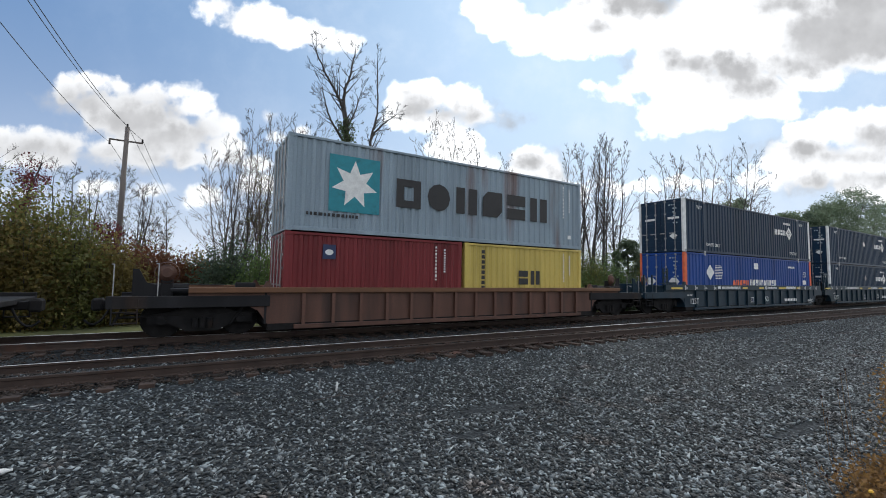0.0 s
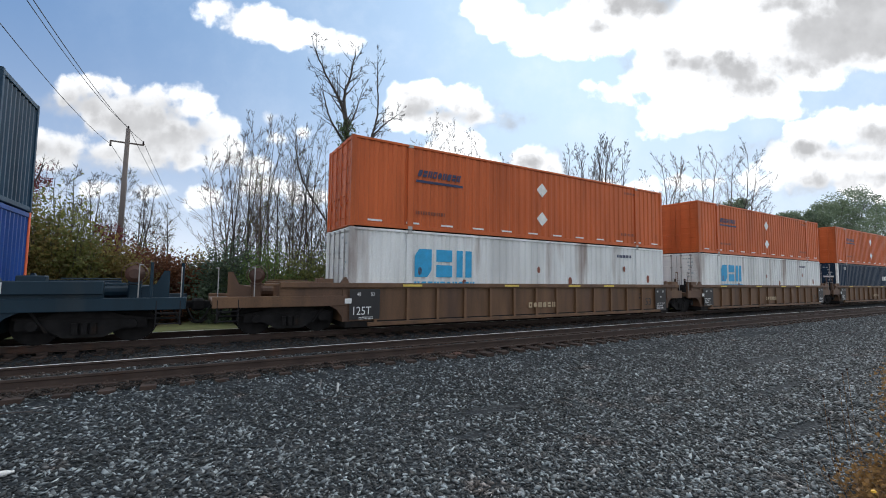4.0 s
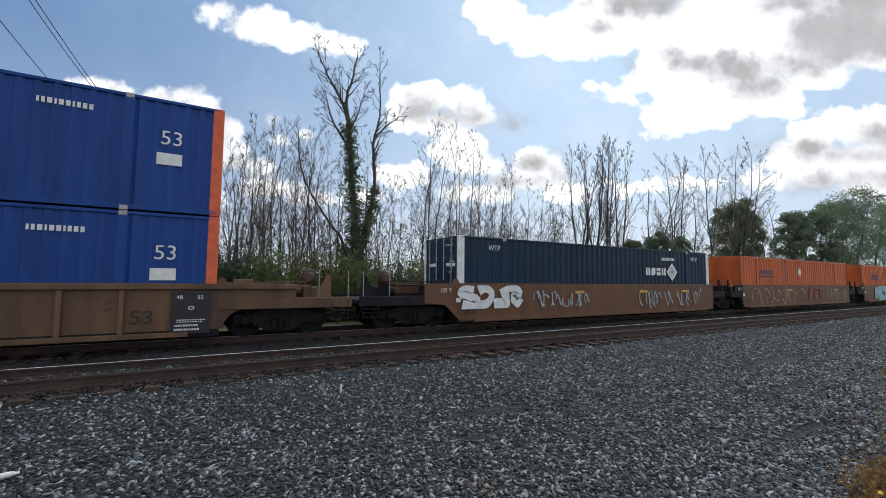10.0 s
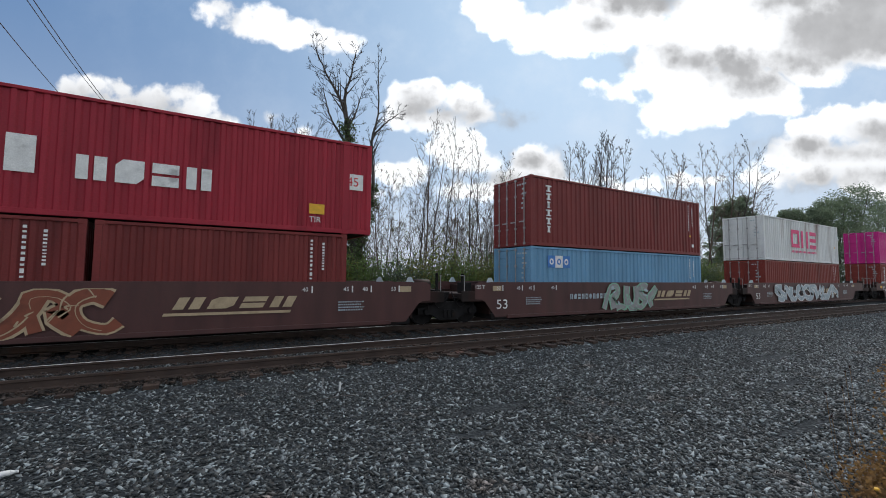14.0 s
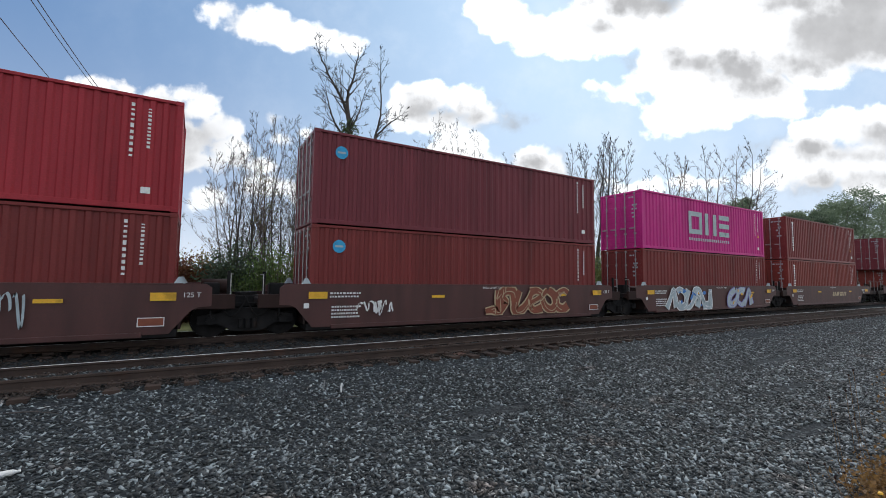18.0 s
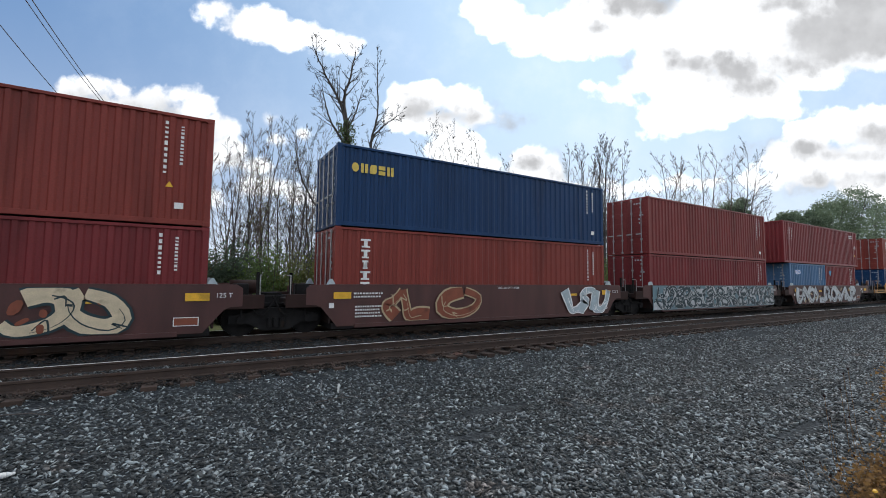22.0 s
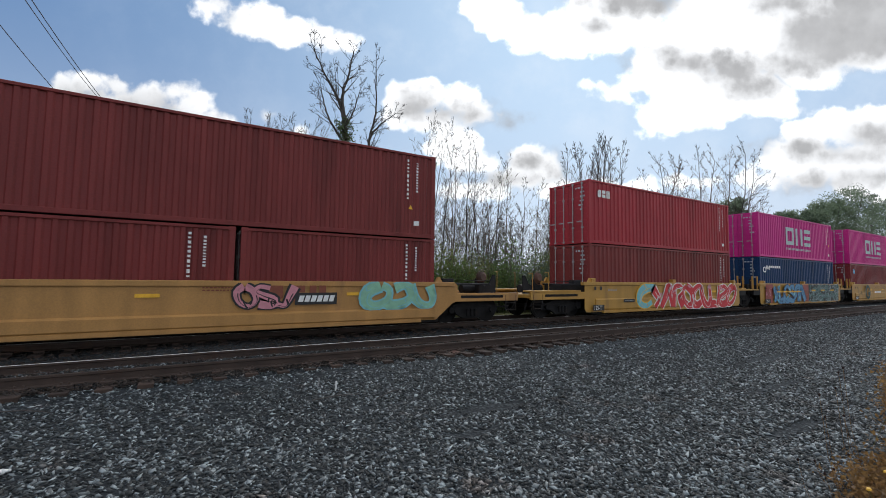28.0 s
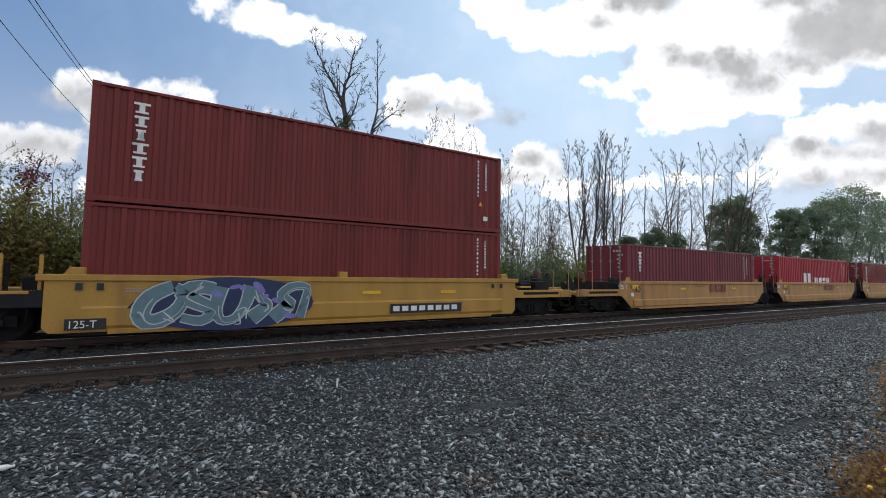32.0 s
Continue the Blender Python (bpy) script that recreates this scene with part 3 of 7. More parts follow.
def build_track(y0, name, label):
    track = tagged(new(name), label, "railway track", kind="structure")
    if y0 < 12:      # the empty track leans a little away from the gravel
        track.matrix_basis = Matrix.Translation((0, y0, 0)) @ pose(0, 0, 0, -2.2) @ Matrix.Translation((0, -y0, 0))
    outline = [(-0.075, -0.175), (0.075, -0.175), (0.075, -0.16), (0.012, -0.14), (0.01, -0.05), (0.036, -0.038), (0.036, -0.004), (-0.036, -0.004), (-0.036, -0.038), (-0.01, -0.05), (-0.012, -0.14), (-0.075, -0.16)]
    for side in (-0.7525, 0.7525):
        bm = bmesh.new()
        a = [bm.verts.new((-160, y0 + side + dy, z)) for dy, z in outline]
        b = [bm.verts.new((420, y0 + side + dy, z)) for dy, z in outline]
        for i in range(len(a)):
            bm.faces.new((a[i], a[(i + 1) % len(a)], b[(i + 1) % len(a)], b[i]))
        me = bpy.data.meshes.new("rail")
        bmesh.ops.recalc_face_normals(bm, faces=bm.faces)
        bm.to_mesh(me)
        bm.free()
        me.materials.append(RAIL_SIDE)
        rail = part("rail", me, track, "rusty steel rail")
        bm = bmesh.new()
        bm_box(bm, -160, 420, y0 + side - 0.016, y0 + side + 0.02, -0.012, 0.002, 0.003)
        me = bpy.data.meshes.new("rail_head")
        bm.to_mesh(me)
        bm.free()
        me.materials.append(RAIL_DULL if y0 + side < 9.5 else RAIL_TOP)
        part("rail_head", me, rail, "dull worn running surface" if y0 + side < 9.5 else "shiny worn running surface")
    rng = random.Random(3)
    tie = shaped("tie", lambda bm: bm_box(bm, -0.11, 0.11, -1.3, 1.3, -0.36, -0.205, 0.008), TIE)
    plate = shaped("tie_plate", lambda bm: bm_box(bm, -0.1, 0.1, -0.17, 0.17, -0.206, -0.155, 0.006), RAIL_SIDE)
    spike = shaped("spike", lambda bm: bm_box(bm, -0.015, 0.015, -0.015, 0.015, -0.16, -0.115, 0.004), RAIL_SIDE)
    near = y0 < 12
    x = -9.0 if near else -6.0
    while x < (48 if near else 24):
        part("tie", tie, track, "", pose(x, y0 + rng.uniform(-0.05, 0.05), rng.uniform(-0.01, 0.01), 0, 0, rng.uniform(-1, 1)))
        for side in (-0.7525, 0.7525):
            pl = part("tie_plate", plate, track, "", pose(x, y0 + side, 0))
            if near and side < 0 and x < 16:
                for dx, dy in ((-0.05, -0.1), (0.05, -0.11), (0.04, 0.1)):
                    part("spike", spike, track, "", pose(x + dx, y0 + side + dy, 0))
        x += 0.53


build_ground()
build_track(SIDING_Y, "track_near", "empty railway track with rusty rails on wooden ties")
build_track(TRACK_Y, "track_far", "railway track under the freight train")


# ---- the train: containers ----
TRAIN = []       # every thing of the train with its place at the start


def corrugated(bm, length, z0, z1, y, depth=0.045, pitch=0.278, flip=False, x0=None):
    """A wall of folded steel sheet along x at y, folds running up."""
    x0 = -length / 2 if x0 is None else x0
    n = max(1, round(length / pitch))
    p = length / n
    prof = []
    for i in range(n):
        a = x0 + i * p
        prof += [(a, 0), (a + 0.32 * p, 0), (a + 0.47 * p, depth), (a + 0.85 * p, depth)]
    prof.append((x0 + length, 0))
    s = -1 if flip else 1
    lo = [bm.verts.new((x, y + s * d, z0)) for x, d in prof]
    hi = [bm.verts.new((x, y + s * d, z1)) for x, d in prof]
    for i in range(len(prof) - 1):
        q = (lo[i], lo[i + 1], hi[i + 1], hi[i])
        bm.faces.new(q[::-1] if flip else q)


def corrugated_end(bm, width, z0, z1, x, depth=0.04, pitch=0.25, out=-1):
    n = max(1, round(width / pitch))
    p = width / n
    prof = []
    for i in range(n):
        a = -width / 2 + i * p
        prof += [(a, 0), (a + 0.26 * p, 0), (a + 0.5 * p, depth), (a + 0.76 * p, depth)]
    prof.append((width / 2, 0))
    lo = [bm.verts.new((x - out * d, yy, z0)) for yy, d in prof]
    hi = [bm.verts.new((x - out * d, yy, z1)) for yy, d in prof]
    for i in range(len(prof) - 1):
        q = (lo[i], lo[i + 1], hi[i + 1], hi[i])
        bm.faces.new(q if out > 0 else q[::-1])


TEXTS = {}


def text_mesh(words, size, material, squeeze=1.0):
    key = (words, size, material.name, squeeze)
    if key not in TEXTS:
        cu = bpy.data.curves.new("lettering", "FONT")
        cu.body, cu.size, cu.extrude = words, size, 0.001
        ob = bpy.data.objects.new("lettering", cu)
        scene.collection.objects.link(ob)
        dg = bpy.context.evaluated_depsgraph_get()
        me = bpy.data.meshes.new_from_object(ob.evaluated_get(dg))
        bpy.data.objects.remove(ob)
        bpy.data.curves.remove(cu)
        me.transform(Matrix.Diagonal((squeeze, 1, 1, 1)))
        me.materials.clear()
        me.materials.append(material)
        TEXTS[key] = me
    return TEXTS[key]


def write(thing, words, x, z, size, ink, y, squeeze=1.0, name="lettering"):
    """Real words on the side that faces -y; x, z: lower left."""
    return part(name, text_mesh(words, size / 0.7, MARK[ink], squeeze), thing, "", pose(x, y, z, 90))


def tile(bm, x0, x1, z0, z1, y, slant=0.0):
    v = [bm.verts.new(c) for c in ((x0, y, z0), (x1, y, z0), (x1 + slant, y, z1), (x0 + slant, y, z1))]
    bm.faces.new(v)


def blocks(thing, x, z, width, height, count, ink, y, slant=0.0, gap=0.22, wide_first=False, label="", style="pair", split=False):
    """A row of plain upright blocks standing for a mark that is not lettered."""
    if count > 1 and (split or height >= 0.42):
        p = width / count
        for i in range(count):
            blocks(thing, x + i * p, z, p, height, 1, ink, y, slant, gap, False, label, (0, 1, 2, 3, 1, 4)[(i * 5 + count) % 6])
        return None

    def build(bm):
        p = width / count
        for i in range(count):
            a, b = x + i * p, x + (i + 1 - gap) * p
            w = b - a
            # plain figures in turn: solid, upright pair, slotted, ring, rounded
            kind = style if isinstance(style, int) else (0, 1, 2, 3, 1, 4)[(i * 5 + count) % 6]
            s1, s2 = w * 0.3, height * 0.26
            lean = lambda q: slant * (q - z) / height
            if style == "solid" or height < 0.2:
                tile(bm, a, b, z, z + height, y, slant)
            elif kind == 0:
                tile(bm, a, a + s1, z, z + height, y, slant)
                tile(bm, b - s1, b, z, z + height, y, slant)
                tile(bm, a + s1, b - s1, z, z + s2, y, lean(z + s2))
                tile(bm, a + s1 + slant * 0.74, b - s1 + slant * 0.74, z + height - s2, z + height, y, slant * 0.26)
            elif kind == 1:
                tile(bm, a, a + w * 0.4, z, z + height, y, slant)
                tile(bm, a + w * 0.58, b, z, z + height, y, slant)
            elif kind == 2:
                for q in (0.0, 0.56):
                    tile(bm, a + slant * q, b + slant * q, z + height * q, z + height * (q + 0.44), y, slant * 0.44)
            elif kind == 3:
                bm.faces.new([bm.verts.new((a + w * p + slant * q, y, z + height * q)) for p, q in ((0.0, 0.0), (0.75, 0.0), (1.0, 0.25), (1.0, 1.0), (0.25, 1.0), (0.0, 0.75))])
            else:
                bm.faces.new([bm.verts.new(((a + b) / 2 + w / 2 * math.cos(0.5236 * k) + slant * 0.5 * (1 + math.sin(0.5236 * k)), y, z + height / 2 * (1 + math.sin(0.5236 * k)))) for k in range(12)])
    return tagged(part("mark", shaped(("mark", x, z, width, height, count, slant, gap, y, style), build, MARK[ink]), thing, label), label, kind="stuff" if count > 1 else "")


def disc(thing, x, z, r, ink, y, sides=24, squash=1.0, ring=0.0, name="mark", turn=0.0):
    def build(bm):
        pts = [(x + r * math.cos(turn + 6.28319 * i / sides), z + squash * r * math.sin(turn + 6.28319 * i / sides)) for i in range(sides)]
        out = [bm.verts.new((a, y, b)) for a, b in pts]
        if ring:
            inn = [bm.verts.new((x + (a - x) * ring, y, z + (b - z) * ring)) for a, b in pts]
            for i in range(sides):
                bm.faces.new((out[i], out[(i + 1) % sides], inn[(i + 1) % sides], inn[i]))
        else:
            bm.faces.new(out)
    return part(name, shaped(("disc", x, z, r, y, sides, squash, ring, turn), build, MARK[ink]), thing)


def star(thing, x, z, r, ink, y, points=7):
    def build(bm):
        n = points * 2
        out = [bm.verts.new((x + r * (1, 0.5)[i % 2] * math.sin(6.28319 * i / n), y, z + r * (1, 0.5)[i % 2] * math.cos(6.28319 * i / n))) for i in range(n)]
        mid = bm.verts.new((x, y, z))
        for i in range(n):
            bm.faces.new((mid, out[(i + 1) % n], out[i]))
    return part("mark", shaped(("star", x, z, r, y), build, MARK[ink]), thing)


def plate(thing, x0, x1, z0, z1, ink, y, name="panel", slant=0.0, label=""):
    return part(name, shaped(("plate", x0, x1, z0, z1, y, slant), lambda bm: tile(bm, x0, x1, z0, z1, y, slant), MARK[ink]), thing, label)


def code_bars(thing, x, z, width, height, ink, y, rows=2, up=False):
    """Small unreadable writing: short bars in lines."""
    rng = random.Random(int(x * 100) + int(z * 10))
    seed = [rng.random() for _ in range(80)]

    def build(bm):
        k = 0
        for r in range(rows):
            pos = 0.0
            span = height if up else width
            while pos < span * (0.8 + 0.2 * seed[(k * 3) % 80]):
                w = span * (0.03 + 0.05 * seed[k % 80])
                k += 1
                if up:
                    c0 = x + width * r / rows
                    tile(bm, c0, c0 + width / rows * 0.36, z + height - pos - w, z + height - pos, y)
                else:
                    c0 = z + height * r / rows
                    tile(bm, x + pos, x + pos + w, c0, c0 + height / rows * 0.5, y)
                pos += w + span * (0.045 if up else 0.03)
    return tagged(part("small_lettering", shaped(("bars", x, z, width, height, y, rows, up), build, MARK[ink]), thing), kind="stuff")


def container(x, z, length, height, paint, label, doors="left", dom=False, posts=None, marks=None, group="containers on the train"):
    """A shipping container; its origin is the middle of its bottom. Posts at forty feet on the longer ones."""
    w = 2.59 if dom else 2.44
    hw, hl = w / 2, length / 2
    mt = PAINT[paint]
    c = empty("shipping_container", pose(x, TRACK_Y, z), label, "container", group)
    TRAIN.append((c, x, TRACK_Y, z))
    inset = 0.025
    key = (length, height, dom)
    post_mt = MARK[posts] if posts else mt
    pw = 0.26 if posts else 0.15
    zb, zt = 0.15, height - 0.09
    for s in (-1, 1):
        part("side_wall", shaped(("side", *key, s), lambda bm: corrugated(bm, length - 2 * pw, zb, zt, s * (hw - inset), 0.036 if dom else 0.042, 0.32 if dom else 0.278, flip=s > 0), mt), c)
        part("top_rail", shaped(("top", *key, s), lambda bm: bm_box(bm, -hl + 0.1, hl - 0.1, s * hw - 0.06 * (s > 0), s * hw + 0.06 * (s < 0), zt, height - 0.008, 0.01), mt), c)
        part("bottom_rail", shaped(("bottom", *key, s), lambda bm: bm_box(bm, -hl + 0.1, hl - 0.1, s * hw - 0.05 * (s > 0), s * hw + 0.05 * (s < 0), 0.018, zb, 0.01), mt), c)
    for sx in (-1, 1):
        for s in (-1, 1):
            part("corner_post", shaped(("post", *key, sx, s, pw), lambda bm: bm_box(bm, min(sx * hl, sx * (hl - pw)), max(sx * hl, sx * (hl - pw)), s * hw - 0.12 * (s > 0), s * hw + 0.12 * (s < 0), 0.0, height, 0.012), post_mt), c)
            at = sorted((sx * 6.1 - 0.09, sx * 6.1 + 0.09)) if length > 12.5 else sorted((sx * (hl + 0.004), sx * (hl - 0.178)))
            for zz in ((0.0, height - 0.118)):
                part("corner_casting", shaped(("cast", *key, sx, s, zz), lambda bm: bm_box(bm, at[0], at[1], s * (hw + 0.006) - 0.16 * (s > 0), s * (hw + 0.006) + 0.16 * (s < 0), zz - 0.004, zz + 0.122, 0.012), STEEL if (dom and s < 0) else mt), c)
            if length > 12.5 and s < 0:
                part("lift_post", shaped(("lift", *key, sx), lambda bm: bm_box(bm, sx * 6.1 - 0.11, sx * 6.1 + 0.11, -hw - 0.004, -hw + 0.1, 0.118, height - 0.118, 0.01), mt), c)
    part("roof", shaped(("roof", *key), lambda bm: bm_box(bm, -hl + 0.06, hl - 0.06, -hw + 0.05, hw - 0.05, height - 0.06, height - 0.02), mt), c)
    part("floor", shaped(("base", *key), lambda bm: bm_box(bm, -hl + 0.06, hl - 0.06, -hw + 0.06, hw - 0.06, 0.03, 0.14), DARK), c)
    front = 1 if doors == "left" else -1
    part("end_wall", shaped(("end", *key, front), lambda bm: corrugated_end(bm, w - 0.24, 0.12, height - 0.1, front * (hl - 0.03), out=front), mt), c)
    for sx in (-1, 1):
        for nm, a, b in (("end_sill", 0.01, 0.13), ("end_header", height - 0.13, height - 0.01)):
            part(nm, shaped((nm, *key, sx), lambda bm: bm_box(bm, sx * (hl - 0.05) - 0.04, sx * (hl - 0.05) + 0.04, -hw + 0.12, hw - 0.12, a, b, 0.01), mt), c)
    dx = -front * (hl - 0.05)

    def leaf(bm, s):
        y0, y1 = sorted((s * 0.01, s * (hw - 0.13)))
        bm_box(bm, dx - 0.02, dx + 0.02, y0, y1, 0.14, height - 0.14, 0.006)
        for k in range(5):
            zz = 0.3 + (height - 0.75) * k / 4
            bm_box(bm, dx - 0.035, dx + 0.035, y0 + 0.06, y1 - 0.06, zz, zz + 0.26, 0.012)
    for s in (-1, 1):
        d = part("door", shaped(("leaf", *key, s, front), lambda bm: leaf(bm, s), mt), c)
        for yy in (0.28, 0.82):
            def rod(bm):
                bm_rod(bm, (dx - front * 0.06, s * yy, 0.06), (dx - front * 0.06, s * yy, height - 0.06), 0.022, 6)
                bm_box(bm, dx - front * 0.06 - 0.02, dx - front * 0.06 + 0.02, s * yy - 0.02, s * yy + 0.3, 1.0, 1.05)
                for zz in (0.1, 0.75, height - 0.8, height - 0.12):
                    bm_box(bm, dx - front * 0.05 - 0.03, dx - front * 0.05 + 0.03, s * yy - 0.05, s * yy + 0.05, zz - 0.04, zz + 0.04)
            part("lock_rod", shaped(("rod", *key, s, yy, front), rod, STEEL if paint not in ("orange",) else mt), d)
    # small writing on the doors: plain bars
    def door_bars(bm):
        rng = random.Random(int(x))
        xx = dx - front * 0.039
        for k in range(6):
            zz = height * 0.88 - k * 0.2
            y0 = -0.98 + 0.25 * rng.random()
            while y0 < (-0.72 if k else -0.45):
                ww = rng.uniform(0.06, 0.14)
                v = [bm.verts.new((xx, y, q)) for y, q in ((y0, zz), (y0 + ww, zz), (y0 + ww, zz + 0.07), (y0, zz + 0.07))]
                bm.faces.new(v)
                y0 += ww + 0.06
    if doors == "left" and paint not in ("orange",):
        tagged(part("small_lettering", shaped(("doorbars", *key, int(x), z), door_bars, MARK["pale"]), c), kind="stuff")
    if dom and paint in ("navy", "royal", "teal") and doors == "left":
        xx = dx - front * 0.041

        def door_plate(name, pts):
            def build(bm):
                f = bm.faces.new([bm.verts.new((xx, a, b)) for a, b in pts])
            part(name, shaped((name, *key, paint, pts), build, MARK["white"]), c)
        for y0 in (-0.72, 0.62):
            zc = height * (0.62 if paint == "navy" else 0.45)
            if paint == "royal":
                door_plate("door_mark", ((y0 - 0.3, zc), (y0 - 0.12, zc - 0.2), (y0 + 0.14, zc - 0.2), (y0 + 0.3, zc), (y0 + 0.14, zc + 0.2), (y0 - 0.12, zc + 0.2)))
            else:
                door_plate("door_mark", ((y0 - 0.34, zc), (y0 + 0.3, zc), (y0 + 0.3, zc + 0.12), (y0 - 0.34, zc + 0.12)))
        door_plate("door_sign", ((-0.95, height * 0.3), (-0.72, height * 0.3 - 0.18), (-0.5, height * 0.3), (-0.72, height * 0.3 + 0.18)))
    face = -hw - 0.012
    if not dom and length < 13:
        # number columns near the right-hand end
        code_bars(c, hl - 1.1, height * 0.42, 0.2, height * 0.5, "white", -hw + 0.012, 1, True)
        code_bars(c, hl - 0.75, height * 0.55, 0.2, height * 0.34, "white", -hw + 0.012, 1, True)
        plate(c, hl - 0.82, hl - 0.62, 0.42, 0.58, "white", -hw + 0.012, "sticker")
    if marks:
        marks(c, length, height, -hw + 0.012)
    return c


# ---- painted marks of the containers ----
def marks_navy(top_lift=True, dots=0):
    def f(c, L, h, y):
        write(c, "WTP", -6.85, h * 0.83, 0.2, "white", y, 0.9)
        write(c, "WTP", 6.45, h * 0.83, 0.2, "white", y, 0.9)
        if top_lift:
            write(c, "TOP LIFT ONLY", -6.0, 0.4, 0.18, "white", y, 0.85)
            write(c, "TOP LIFT ONLY", 4.75, 0.36, 0.18, "white", y, 0.62)
        blocks(c, 2.6, 1.62, 1.7, 0.36, 4, "white", y)
        disc(c, 4.75, 1.8, 0.46, "white", y, 4, 1.0, 0.55, turn=0.0)
        disc(c, 4.75, 1.8, 0.2, "white", y - 0.001, 4, 1.0, 0.45)
        code_bars(c, 3.9, 2.36, 1.3, 0.3, "white", y, 1)
        if dots:
            disc(c, -0.1, 1.85, 0.25, "white" if dots == 1 else "grey", y, 4)
    return f


def marks_blue_domestic(c, L, h, y):
    disc(c, -5.6, h * 0.64, 0.44, "white", y, 4)
    for k in range(9):
        z = h * 0.64 - 0.36 + k * 0.09
        off = abs(k - 4) * 0.03
        plate(c, -5.15 + off, -4.2 - off * 1.5, z, z + 0.035, "white", y, "stripe")
    blocks(c, -3.1, 0.95, 2.0, 0.5, 5, "orange", y, label="faded orange block mark")
    blocks(c, -1.0, 0.95, 3.6, 0.55, 10, "white", y)
    plate(c, -0.45, 0.1, h * 0.74, h * 0.74 + 0.38, "white", y)
    write(c, "53", 6.75, h * 0.6, 0.36, "white", y)
    plate(c, 6.7, 7.25, h * 0.42, h * 0.42 + 0.3, "white", y)
    write(c, "DA", -6.75, 0.62, 0.16, "white", y) if h > 2.8 else None
    code_bars(c, 4.4, h * 0.8, 1.2, 0.26, "white", y, 1)


def marks_orange(c, L, h, y):
    blocks(c, -5.85, h * 0.64, 1.75, 0.24, 9, "navy", y - 0.001, 0.06)
    plate(c, -5.9, -4.0, h * 0.57, h * 0.57 + 0.09, "navy", y, "stripe")
    code_bars(c, -5.9, 0.55, 1.2, 0.24, "rust", y, 1)
    code_bars(c, 5.2, h * 0.86, 1.2, 0.22, "rust", y, 1)
    code_bars(c, 4.9, 0.5, 1.2, 0.24, "rust", y, 1)
    disc(c, -0.1, 2.05, 0.3, "white", y, 4)
    disc(c, -0.1, 0.86, 0.3, "white", y, 4)
    for k in range(12):
        plate(c, -7.6 + k * 1.35, -7.1 + k * 1.35, 0.2, 0.26, "white", y, "reflector")


def marks_white_domestic(c, L, h, y):
    blocks(c, -5.9, 1.35, 2.5, 0.95, 3, "cyan", y, label="big blue block mark")
    blocks(c, -5.9, 1.0, 2.5, 0.2, 10, "cyan", y)
    code_bars(c, 4.6, h * 0.82, 1.2, 0.26, "navy", y, 1)
    for k in range(9):
        disc(c, -7.5 + k * 1.8, 0.5 + 1.5 * ((k * 37) % 10) / 10, 0.05 + 0.03 * (k % 3), "rust", y, 7, 1.8, name="rust_spot")


def marks_teal(c, L, h, y):
    write(c, "How tomorrow moves", -3.95, 1.55, 0.3, "gold", y, 0.83)
    for x0, s in ((0.1, 1), (3.9, -1)):
        plate(c, min(x0, x0 + s * 0.1), max(x0, x0 + s * 0.1), 0.55, 2.2, "gold", y, "bracket")
        plate(c, min(x0, x0 + s * 0.34), max(x0, x0 + s * 0.34), 0.55, 0.66, "gold", y - 0.001, "bracket")
        plate(c, min(x0, x0 + s * 0.34), max(x0, x0 + s * 0.34), 2.09, 2.2, "gold", y - 0.001, "bracket")
    blocks(c, 0.75, 1.2, 2.75, 0.82, 3, "gold", y, label="big gold block mark")
    blocks(c, 0.95, 0.85, 2.3, 0.2, 9, "gold", y)
    for x0 in (0.75, 1.15, 2.9, 3.3):
        disc(c, x0, 0.42, 0.16, "gold", y, 16)
    write(c, "53", -7.3, 0.95, 0.3, "pale", y)
    write(c, "DA", -5.8, 0.72, 0.22, "pale", y)
    code_bars(c, 4.5, 2.3, 1.4, 0.26, "pale", y, 1)
    disc(c, -0.9, 1.95, 0.24, "pale", y, 4)


def marks_grey(c, L, h, y):
    plate(c, -4.95, -3.3, 0.68, 2.45, "teal", y, label="teal square")
    star(c, -4.13, 1.57, 0.76, "white", y - 0.002)
    blocks(c, -2.7, 1.02, 7.1, 0.96, 6, "black", y, label="row of tall black blocks")
    code_bars(c, -5.6, 0.5, 1.6, 0.2, "black", y, 1)


def marks_magenta(ink="pale"):
    def f(c, L, h, y):
        disc(c, -1.5, 1.59, 0.92, ink, y, 4, 0.94, 0.58, turn=0.785398)
        plate(c, -0.55, -0.22, 0.98, 2.2, ink, y, "mark")
        plate(c, 0.28, 0.62, 0.98, 2.2, ink, y, "mark")
        for z in (0.98, 1.46, 1.94):
            plate(c, 0.9, 2.0, z, z + 0.27, ink, y, "mark")
        blocks(c, -2.15, 0.62, 4.2, 0.15, 19, ink, y, gap=0.42, split=True)
        disc(c, L / 2 - 0.7, 1.25, 0.11, "yellow", y, 3, turn=1.5708)
    return f


def marks_two_block(wide=1.2, x=-2.25):
    def f(c, L, h, y):
        blocks(c, x, 0.95, wide, 0.85, 1, "white", y, gap=0.0)
        blocks(c, x + 1.9, 0.92, 2.95, 0.58, 4, "white", y)
        if L > 13:
            plate(c, -6.8, -6.2, 1.45, 1.85, "white", y, "sticker")
            plate(c, -5.5, -4.9, 1.45, 1.85, "white", y, "sticker")
            plate(c, 6.05, 6.65, 1.4, 1.9, "white", y, "sticker")
            write(c, "45", 6.12, 1.52, 0.28, "red", y - 0.002)
            plate(c, 5.0, 5.45, 0.55, 0.85, "yellow", y, "sticker")
            write(c, "TIR", 5.0, 0.3, 0.17, "white", y)
    return f


